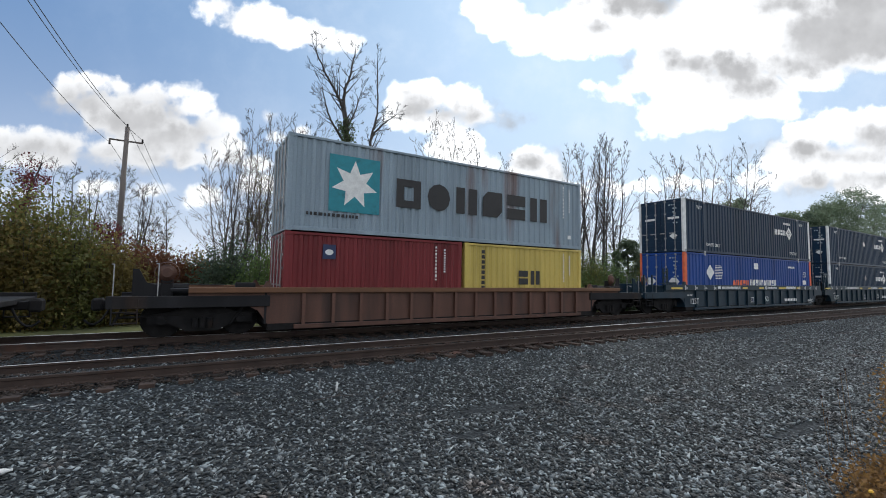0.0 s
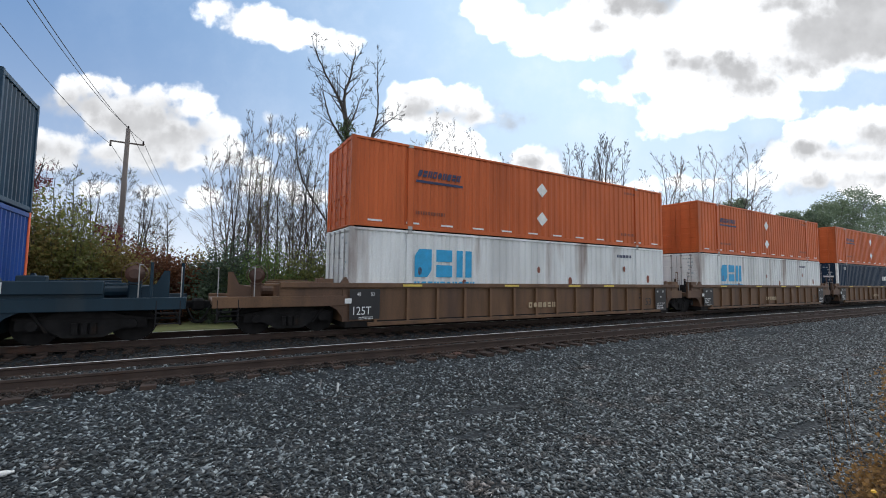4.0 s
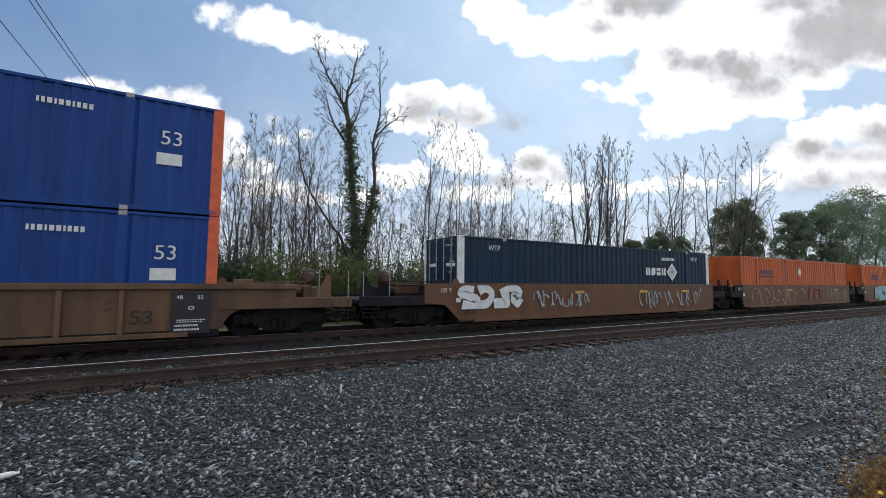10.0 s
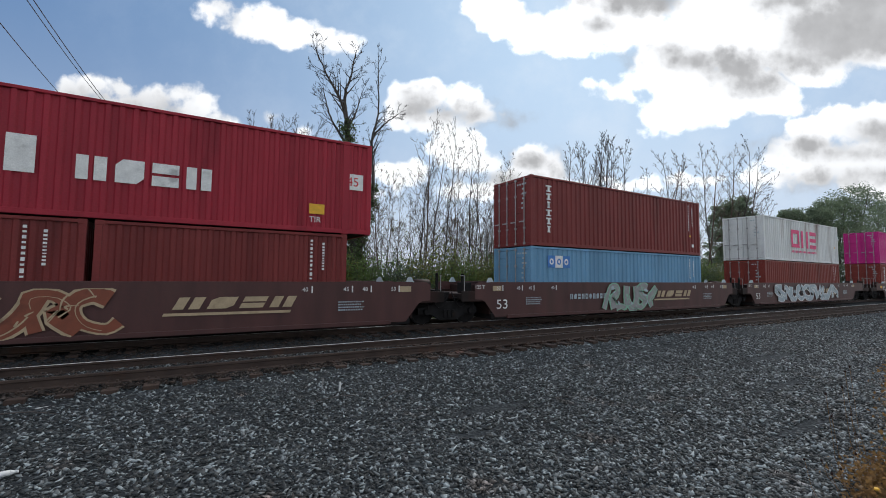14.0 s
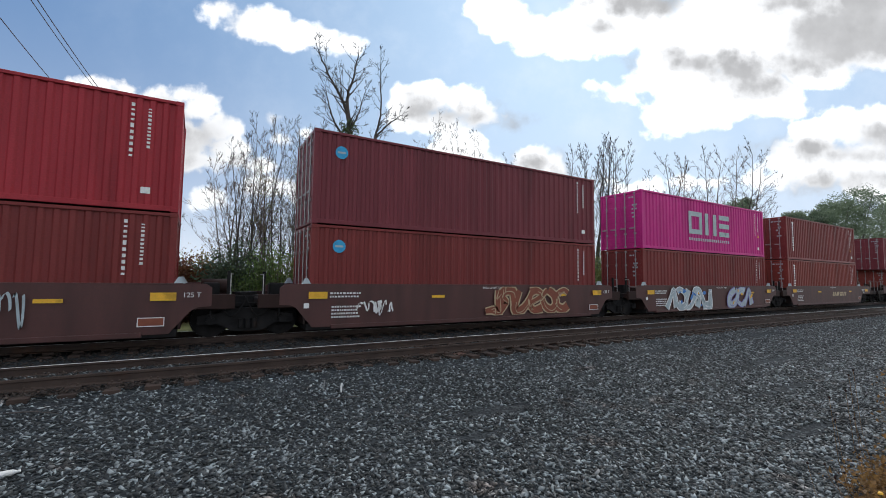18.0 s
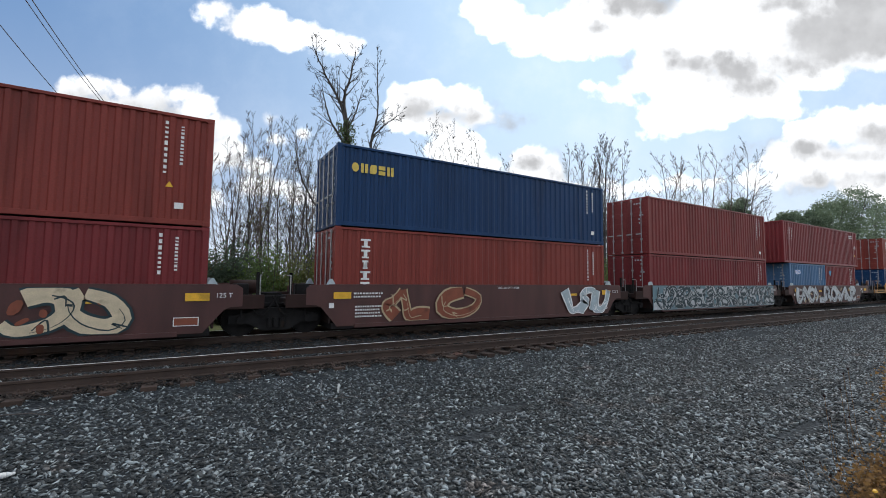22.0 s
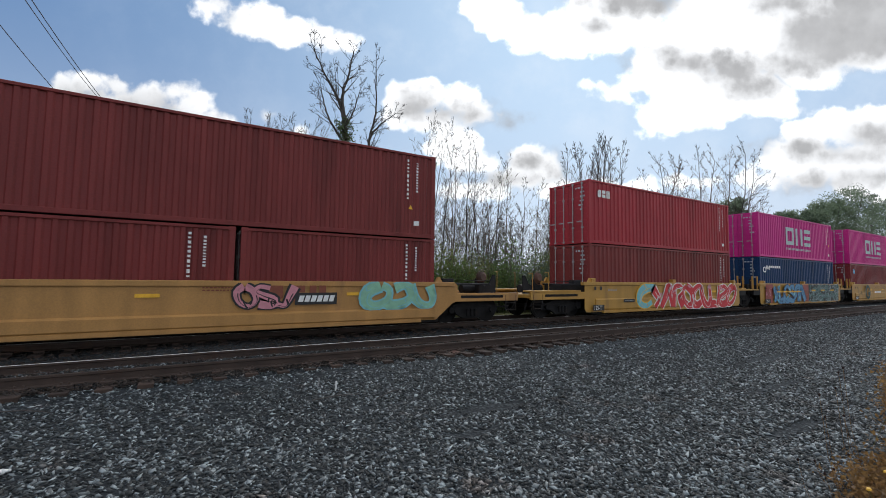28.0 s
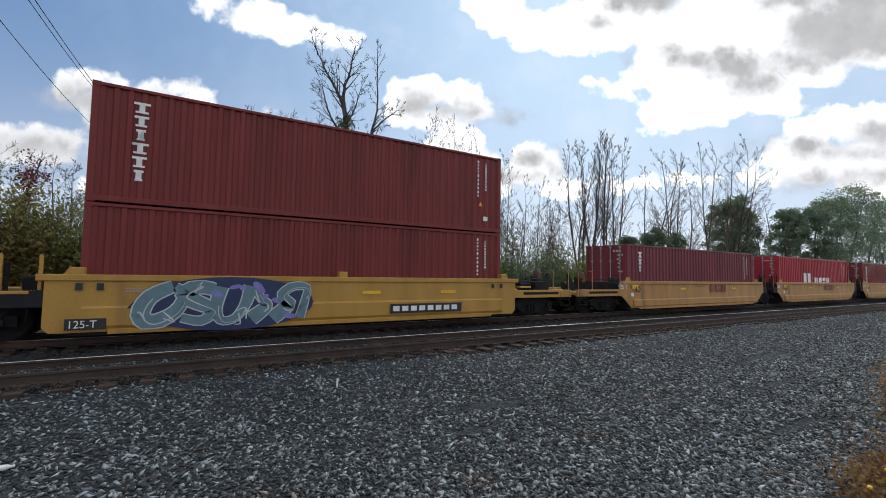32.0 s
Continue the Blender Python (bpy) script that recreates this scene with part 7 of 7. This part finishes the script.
def utility_pole():
    x, y, top = -3.4, 28.0, 9.5
    p = empty("utility_pole", pose(x, y, GROUND_Z - 0.5), "weathered wooden utility pole with a short crossarm", "utility pole")
    h = top - GROUND_Z + 0.5
    part("shaft", shaped("shaft", lambda bm: bm_rod(bm, (0, 0, 0), (0.12, 0, h), 0.16, 14, 0.1), WOOD_POLE, True), p)

    def arm(bm):
        bm_box(bm, -0.62, 0.85, -0.035, 0.035, h - 0.82, h - 0.74, 0.01)
        bm_rod(bm, (-0.6, 0, h - 1.05), (-0.6, 0, h - 0.75), 0.045, 8)
    part("crossarm", shaped("crossarm", arm, WOOD_POLE), p)
    for dx, dz in ((-0.6, -0.98), (0.82, -0.66), (0.12, 0.06)):
        part("insulator", shaped(("insulator", dx), lambda bm: bm_rod(bm, (dx, 0, h + dz - 0.08), (dx, 0, h + dz + 0.1), 0.05, 8, 0.035), DARK), p)

    def line(name, a, b, sag, r=0.012):
        segs = []
        n = 60
        pts = [np.array([a[i] + (b[i] - a[i]) * k / n for i in range(3)]) - np.array([0, 0, sag * 4 * (k / n) * (1 - k / n)]) for k in range(n + 1)]
        ring = [(r * math.cos(1.2566 * i), r * math.sin(1.2566 * i)) for i in range(5)]
        verts = [(p[0] + u, p[1], p[2] + v) for p in pts for u, v in ring]
        faces = [(k * 5 + i, k * 5 + (i + 1) % 5, (k + 1) * 5 + (i + 1) % 5, (k + 1) * 5 + i) for k in range(n) for i in range(5)]
        tagged(new(name, raw_mesh(name, verts, faces, WIRE)), "thin dark overhead wire", "wire", "overhead wires")
    ends = [(x - 0.6, y, top - 0.95), (x + 0.82, y, top - 0.6), (x + 0.12, y, top + 0.1)]
    near = [(-3.1, -20.0, 8.7), (-3.6, -20.0, 9.8), (-3.35, -20.0, 9.6)]
    far = [(-1.7, 84.0, 9.2), (-0.2, 84.0, 9.2), (-0.9, 84.0, 10.2)]
    for a, b, c, sag in zip(ends, near, far, (1.93, 2.37, 2.37)):
        line("overhead_wire", a, b, sag, 0.010)
        line("overhead_wire", a, c, 0.9, 0.012)


def ivy_tree(x, y, lines, seed, label, ivy_top, ivy_wide):
    """A tree whose trunk and main limbs follow bent lines: (points, radius low, radius high, where branches begin, their reach); ivy climbs the first."""
    rng = np.random.default_rng(seed)
    t = empty("tree", pose(x, y, GROUND_Z - 0.6), label, "tree", "trees behind the railway")
    segs, tips = [], []
    stems = [led_limb(rng, [Vector(p) for p in pts], r0, r1, segs, tips, bare, reach) for pts, r0, r1, bare, reach in lines]
    thick = [s for s in segs if s[2] > 0.026]
    thin = [s for s in segs if s[2] <= 0.026]
    tagged(part("trunk", raw_mesh("trunk", *tubes(thick, 7), BARK, True), t), kind="stuff")
    tagged(part("crown", raw_mesh("crown", *tubes([(a, b, max(r0, 0.010), max(r1, 0.008)) for a, b, r0, r1 in thin], 3), BARK), t), kind="stuff")
    pts = []
    for a, b in zip(stems[0], stems[0][1:]):
        if a[2] < ivy_top:
            w = ivy_wide * (1.1 - 0.6 * a[2] / ivy_top)
            for _ in range(int(75 * (b - a).length)):
                q = np.array(a) + np.array(b - a) * rng.random() + rng.normal(0, w, 3) * np.array([1, 1, 0.4])
                pts += [q + rng.normal(0, 0.09, 3) for _ in range(7)]
    tagged(part("ivy", raw_mesh("ivy", *leaves(pts, 0.075, rng, 1, 0.05), LEAF["ivy"]), t, "dark green ivy on the trunk"), kind="stuff")
    return t


utility_pole()
# the tall pair with ivy, and the bent one beside it
ivy_tree(8.95, 26.0, [
    (((0, 0, 0), (-0.25, 0, 5.7), (-0.6, 0, 9.5), (-0.87, 0, 12.6)), 0.27, 0.15, 0.5, 1.3),
    (((-0.87, 0, 12.5), (-1.3, 0, 13.8), (-2.1, 0.2, 15.2), (-2.8, 0.3, 16.7)), 0.12, 0.03, 0.1, 1.8),
    (((-0.87, 0, 12.5), (-1.05, -0.1, 14.1), (-0.65, 0, 15.5), (-0.3, 0.1, 17.3)), 0.13, 0.03, 0.1, 1.8),
    (((-0.8, 0, 11.9), (-0.25, 0.1, 13.1), (0.2, 0.2, 14.7)), 0.08, 0.02, 0.2, 1.3),
    (((-0.7, 0, 10.8), (-1.9, 0, 12.5), (-2.4, 0.1, 14.4)), 0.09, 0.02, 0.2, 1.7)], 31, "tall bare tree with ivy on its trunk", 12.2, 0.42)
ivy_tree(9.05, 26.3, [
    (((0, 0, 0), (0.2, 0, 4.4), (0.9, 0, 7.4), (1.05, 0, 9.0), (0.88, 0, 11.5), (1.3, 0, 13.5), (1.25, 0, 16.9)), 0.2, 0.03, 0.52, 1.8),
    (((0.95, 0, 11.9), (1.9, 0.1, 13.0), (2.9, 0.1, 13.9)), 0.07, 0.02, 0.2, 1.1)], 33, "tall bare tree with ivy low on its trunk", 8.5, 0.34)
ivy_tree(8.5, 26.8, [(((0, 0, 0), (-0.3, 0, 4.6), (-1.2, 0, 6.0), (-2.9, 0, 8.7), (-3.3, 0, 11.2)), 0.12, 0.025, 0.6, 1.4)], 35, "bent bare tree leaning from the ivy trees", 4.5, 0.25)
# slim straight trees, the fan of upright stems, and the ones beyond
for i, (x, y, h) in enumerate(((1.5, 27, 9.9), (1.8, 27.5, 10.9), (2.2, 27, 10.7), (2.6, 27.5, 11.9), (2.9, 27, 12.1), (3.3, 27, 12.4), (3.7, 27.4, 12.5), (4.1, 27, 12.0), (4.5, 27, 11.3), (5.2, 28, 12.2), (5.7, 28, 12.6), (6.2, 28, 12.2), (6.7, 28, 12.8), (7.1, 28.5, 12.3), (7.7, 28, 11.8), (8.1, 28, 11.3), (9.9, 28, 12.2), (13.8, 27, 13.6), (14.2, 27, 14.5), (15.0, 27, 14.3), (15.8, 27, 13.9), (17.2, 27, 13.1), (18.1, 27, 14.0))):
    bare_tree(x, y, h, 60 + i, 0.07, 1 + (i % 3 == 0), 0.75, 0.22, BARK if i % 3 else BARK_PALE, label="slim straight bare leafless tree", up=0.05)
for i, (x, y, h) in enumerate(((18.8, 27, 13.8), (19.6, 27, 12.9), (21.0, 27, 12.7), (22.1, 27, 12.3), (23.7, 27, 11.0), (25.0, 27, 11.1), (26.3, 27, 11.1))):
    bare_tree(x, y, h, 90 + i, 0.065, 1, 0.75, 0.22, BARK_PALE if i % 2 else BARK, label="slim straight bare leafless tree", up=0.05)
for i in range(11):
    top = 27.2 + 1.0 * i
    h = (13.7, 14.9, 15.4, 15.8, 15.7, 16.3, 15.8, 16.2, 16.2, 15.7, 15.3)[i]
    foot = 32.4 + (top - 32.4) * 0.45
    bare_tree(foot, 26 + 0.3 * (i % 3), h, 30 + i, 0.12, 1, 0.62, 0.34, twig=0.013, label="upright bare tree in a fan of stems", lean=((top - foot) / h * 0.9, 0.0), up=0.06)
for i, (x, y, h) in enumerate(((38.7, 25.5, 13.9), (40.1, 25.5, 14.7), (41.9, 25.5, 16.3), (43.3, 25.5, 16.0), (45.0, 25.5, 15.4), (48.2, 25, 17.3), (50.3, 25, 18.2), (52.5, 25, 18.3), (55.1, 25, 19.3), (57.6, 25, 18.4), (47.1, 26, 14.3), (63.5, 26, 13.8), (66.5, 26, 14.2))):
    bare_tree(x, y, h, 42 + i, 0.12, 1, 0.85, 0.3, BARK_PALE if i % 2 else BARK, twig=0.013, label="bare tree with a fine pale crown", up=0.05)
for i, (x, y, h) in enumerate(((-9.3, 30, 9.5), (-8.6, 30, 9.8), (-6.2, 30, 8.5), (-5.7, 30, 8.7), (-5.9, 40, 10.2), (-4.6, 30, 8.0), (-4.2, 34, 8.6), (-3.7, 38, 8.9), (-3.8, 30, 8.0), (-3.3, 34, 8.4), (-2.7, 30, 7.9), (-2.2, 32, 8.0), (-1.2, 31, 7.0))):
    bare_tree(x, y, h, 80 + i, 0.08, 1 + i % 2, 0.95, 0.25, label="bare spreading leafless tree")
# saplings: a few kinds, many copies
kinds = [bare_tree(2.0 + k, 30.0, 6.0 + k * 0.75, 100 + k, 0.045, 1 + k % 2, 0.75, 0.2, BARK_PALE if k % 2 else BARK, "sapling", "thin bare sapling with fine twigs", leaf="olive" if k % 3 == 0 else None, per=1, leaf_size=0.04, group="saplings", up=0.06) for k in range(7)]
rng_s = random.Random(8)
for k in range(150):
    y = rng_s.uniform(24.5, 36)
    ratio = rng_s.uniform(0.05, 1.05) if k % 3 else rng_s.uniform(1.0, 2.3)
    copy_thing(kinds[k % 7], pose(ratio * y, y, GROUND_Z - 0.6, 0, 0, rng_s.uniform(0, 360)))
for k in range(28):
    y = rng_s.uniform(36, 48)
    copy_thing(kinds[k % 7], pose(rng_s.uniform(-0.4, -0.03) * y, y, GROUND_Z - 0.6, 0, 0, rng_s.uniform(0, 360)))
# bushes
hues = ["green", "olive", "green", "dark", "olive"]
for k in range(30):
    x = 3.6 + k * 2.15 + rng_s.uniform(-0.5, 0.5)
    bush(x, 22.5 + rng_s.uniform(-0.8, 1.5), 3.4, rng_s.uniform(3.1, 4.7), 200 + k, hues[k % 5], 9000, 0.062)
for k, (x, y, w, h, leaf) in enumerate(((-6.8, 24, 3.4, 6.6, "olive"), (-8.5, 25, 3.6, 6.8, "olive"), (-4.9, 24, 2.8, 5.6, "olive"), (-5.9, 23.5, 2.6, 5.2, "straw"), (-3.2, 24.5, 2.2, 3.9, "straw"), (-10.5, 26, 4.0, 7.0, "green"), (-1.6, 26, 2.4, 3.5, "rust"), (-0.2, 27, 2.4, 3.4, "rust"), (-2.4, 28, 2.6, 4.0, "rust"), (0.8, 28, 2.6, 3.6, "straw"), (1.8, 25, 2.2, 4.0, "dark"), (-12.5, 27, 4.0, 6.0, "olive"))):
    bush(x, y, w, h, 300 + k, leaf, 17000, 0.07, label="tall autumn bush in %s leaf" % {"olive": "yellow-green", "green": "green", "straw": "straw-coloured", "rust": "rust-brown", "dark": "dark green"}[leaf])
for k in range(26):
    bush(4.4 + k * 2.5 + rng_s.uniform(-0.6, 0.6), 25.5 + rng_s.uniform(-0.6, 1.2), 3.8, rng_s.uniform(3.8, 5.8), 500 + k, hues[(k * 2 + 1) % 5], 4600, 0.085)
for k in range(12):
    bush(-17.5 + k * 1.55, 28.5 + rng_s.uniform(-1, 2), 3.6, rng_s.uniform(4.0, 5.6) - 0.1 * k, 540 + k, ("olive", "rust", "straw", "olive", "green")[k % 5], 6500, 0.065, label="autumn bush in mixed yellow and brown leaf")


def vine_tree(x, y, height, lean, seed):
    """A leaning dead stem wrapped in a dark red climber."""
    rng = np.random.default_rng(seed)
    t = empty("tree", pose(x, y, GROUND_Z - 0.6), "leaning stem wrapped in a dark red climber", "tree", "trees behind the railway")
    segs, tips = [], []
    led_limb(rng, [Vector((0, 0, 0)), Vector((lean * 0.45, 0, height * 0.5)), Vector((lean, 0, height))], 0.09, 0.03, segs, tips, 0.4, 0.8)
    tagged(part("trunk", raw_mesh("trunk", *tubes(segs, 5), BARK, True), t), kind="stuff")
    pts = []
    for k in range(330):
        f = rng.random()
        c = np.array([lean * f ** 1.1, 0, height * f]) + rng.normal(0, 0.13 + 0.2 * (f > 0.85), 3)
        pts += [c + rng.normal(0, 0.1, 3) for _ in range(16)]
    tagged(part("leafage", raw_mesh("leafage", *leaves(pts, 0.05, rng, 1, 0.03), LEAF["wine"]), t), kind="stuff")


vine_tree(-7.6, 25.0, 7.2, 1.7, 95)
vine_tree(-3.9, 27.0, 4.9, 0.3, 96)
# broad leafy trees further along the line, most in the glare-paled haze leaf
for k, (x, y, h, w) in enumerate(((55.4, 26, 12.4, 5.2), (58.6, 26.5, 13.2, 5.6), (62.5, 27, 11.4, 4.6), (67.0, 24, 12.0, 5.0), (71.4, 24, 12.6, 6.0), (76.1, 24, 12.9, 6.5), (82.0, 24, 15.3, 8.0), (88.5, 24, 17.5, 10.0), (96.5, 24, 17.2, 11.0), (106.0, 24, 17.0, 11.0), (118.0, 25, 17.0, 12.0), (34.5, 24.5, 6.6, 3.0), (38.2, 24.5, 7.6, 3.4), (41.8, 24.5, 7.4, 3.0))):
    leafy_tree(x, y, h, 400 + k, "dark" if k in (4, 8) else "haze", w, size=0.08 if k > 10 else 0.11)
for k in range(10):
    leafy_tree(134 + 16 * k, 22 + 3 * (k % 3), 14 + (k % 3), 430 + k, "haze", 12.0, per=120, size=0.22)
for k in range(8):
    bush(70 + k * 5, 21.5, 5.5, 4.2, 450 + k, "dark", 2200, 0.13)


# ---- loose things by the track and weeds at the camera's right ----
def weeds():
    rng = np.random.default_rng(77)
    segs, tops = [], []
    for k in range(700):
        if k < 380:
            x = rng.uniform(5.0, 6.6)
            y = 1.25 + 0.1 * (x - 5) + rng.normal(0, 0.13)
            h = rng.uniform(0.05, 0.2)
        else:
            x = rng.uniform(6.6, 10.5)
            y = 0.222 * x + 0.03 - abs(rng.normal(0, 0.12))
            h = rng.uniform(0.25, 0.8)
        a = np.array([x, y, ground_height(x, y)])
        m = a + np.array([rng.normal(0, 0.05), rng.normal(0, 0.05), h * 0.6])
        b = m + np.array([rng.normal(0, 0.09), rng.normal(0, 0.09), h * 0.4])
        segs += [(a, m, 0.003, 0.0025), (m, b, 0.0025, 0.001)]
        tops += [m, b]
    tagged(new("weeds", raw_mesh("weeds", *tubes(segs, 3), LEAF["weed"])), "dry straw-coloured weeds at the edge of the gravel", "weeds", kind="stuff")
    tagged(new("weed_leaves", raw_mesh("weed_leaves", *leaves(tops, 0.022, rng, 3, 0.05), LEAF["weed"])), "small dry brownish weed leaves", "weeds", kind="stuff")


def flowers():
    rng = random.Random(4)
    head = shaped("blossom", lambda bm: bm_rod(bm, (0, 0, 0), (0, 0, 0.012), 0.02, 9, 0.014), MARK["yellow"])
    stalk = shaped("stalk", lambda bm: bm_rod(bm, (0, 0, -0.22), (0, 0, 0), 0.003, 5), LEAF["olive"])
    for x, y, z in ((5.05, 1.3, 0.0), (5.6, 1.32, 0.02), (6.7, 1.5, 0.2), (7.2, 1.6, 0.35), (7.6, 1.66, 0.28)):
        f = empty("wildflower", pose(x, y, ground_height(x, y) + 0.22 + z, rng.uniform(-20, 20), rng.uniform(-20, 20)), "small yellow wildflower on a thin stalk", "flower", "wildflowers")
        part("blossom", head, f)
        part("stalk", stalk, f, "", Matrix.Diagonal((1, 1, 1 + z / 0.22, 1)))


def seed_heads():
    """Dark dry seed heads on thin bent stalks."""
    head = shaped("seed_head", lambda bm: bmesh.ops.create_icosphere(bm, subdivisions=1, radius=0.011, matrix=Matrix.Diagonal((1, 1, 1.25, 1))), WELL["sootbrown"])
    for i, (x, y, z) in enumerate(((4.72, 1.5, 0.68), (5.65, 1.6, 0.8), (5.87, 1.7, 0.71), (5.26, 1.55, 0.66), (5.3, 1.65, 0.36), (5.26, 1.5, 0.42), (4.52, 1.6, 0.14), (5.17, 1.7, -0.04), (5.13, 1.55, -0.05), (4.76, 1.5, 0.01), (5.69, 1.6, -0.05))):
        drop = z - ground_height(x + 0.12, y - 0.1)
        s = empty("seed_stalk", pose(x, y, z), "dark dry seed head on a thin weed stalk", "weed", "dry weed stalks")
        part("seed_head", head, s)
        part("stem", shaped(("stem", i), lambda bm: [bm_rod(bm, (0, 0, 0), (0.03, -0.03, -drop * 0.5), 0.0016, 4), bm_rod(bm, (0.03, -0.03, -drop * 0.5), (0.12, -0.1, -drop), 0.002, 4)], LEAF["weed"]), s)


weeds()
flowers()
seed_heads()


def litter():
    b = empty("plastic_bottle", pose(-1.5, 5.75, ground_height(-1.5, 5.75) + 0.04, 90, 0, 98) @ Matrix.Scale(0.8, 4), "crushed clear plastic bottle lying on the gravel", "bottle")
    part("body", shaped("bottle", lambda bm: [bm_rod(bm, (0, 0, -0.13), (0, 0, 0.07), 0.034, 12), bm_rod(bm, (0, 0, 0.07), (0, 0, 0.12), 0.034, 12, 0.014)], MARK["white"], True), b)
    part("cap", shaped("bottle_cap", lambda bm: bm_rod(bm, (0, 0, 0.12), (0, 0, 0.145), 0.016, 10), MARK["white"]), b)
    s = empty("marker_stick", pose(2.2, 7.1, ground_height(2.2, 7.1)), "short white stick standing in the gravel", "stick")
    part("rod", shaped("stick", lambda bm: bm_rod(bm, (0, 0, -0.03), (0.012, 0, 0.15), 0.016, 7), MARK["white"]), s)


def twigs():
    for a, b in (((1.71, 6.67), (2.42, 6.64)), ((-2.14, 7.99), (-1.51, 7.69)), ((2.6, 6.3), (3.2, 6.6))):
        p, q = Vector((*a, ground_height(*a) + 0.03)), Vector((*b, ground_height(*b) + 0.035))
        t = empty("fallen_twig", Matrix.Translation(p), "thin dark dry twig lying on the gravel", "twig", "fallen twigs")
        mid = (q - p) / 2 + Vector((0.02, 0.04, 0.015))
        part("wood", shaped(("twig", a), lambda bm: [bm_rod(bm, (0, 0, 0), mid, 0.009, 5, 0.007), bm_rod(bm, mid, q - p, 0.007, 5, 0.004), bm_rod(bm, mid, mid + Vector((0.1, 0.09, 0.02)), 0.005, 5, 0.003)], BARK), t)
    s = empty("marker_stick", pose(2.02, 7.5, ground_height(2.02, 7.5), 0, 6), "short grey stick standing in the gravel", "stick")
    part("rod", shaped("stick_grey", lambda bm: bm_rod(bm, (0, 0, -0.03), (0.0, 0, 0.13), 0.012, 7), STEEL), s)


def loose_plate():
    x, y = 5.55, 8.72
    b = empty("loose_tie_plate", pose(x, y, ground_height(x, y) + 0.03, 4, -6, 20), "rusty steel tie plate lying beside the rail", "tie plate")
    part("plate_body", shaped("loose_plate", lambda bm: bm_box(bm, -0.2, 0.2, -0.1, 0.1, -0.015, 0.015, 0.006), WELL["rusty"]), b)
    part("shoulder", shaped("loose_shoulder", lambda bm: bm_box(bm, -0.06, -0.03, -0.1, 0.1, 0.014, 0.035, 0.005), WELL["rusty"]), b)


loose_plate()
litter()
twigs()
build_stones()


def motions():
    for thing, x, y, z in TRAIN:
        walk(thing, [(t, pose(x - SPEED * t, y, z)) for t in (0, 4, 8, 12, 16, 20, 24, 28, 32)])


motions()
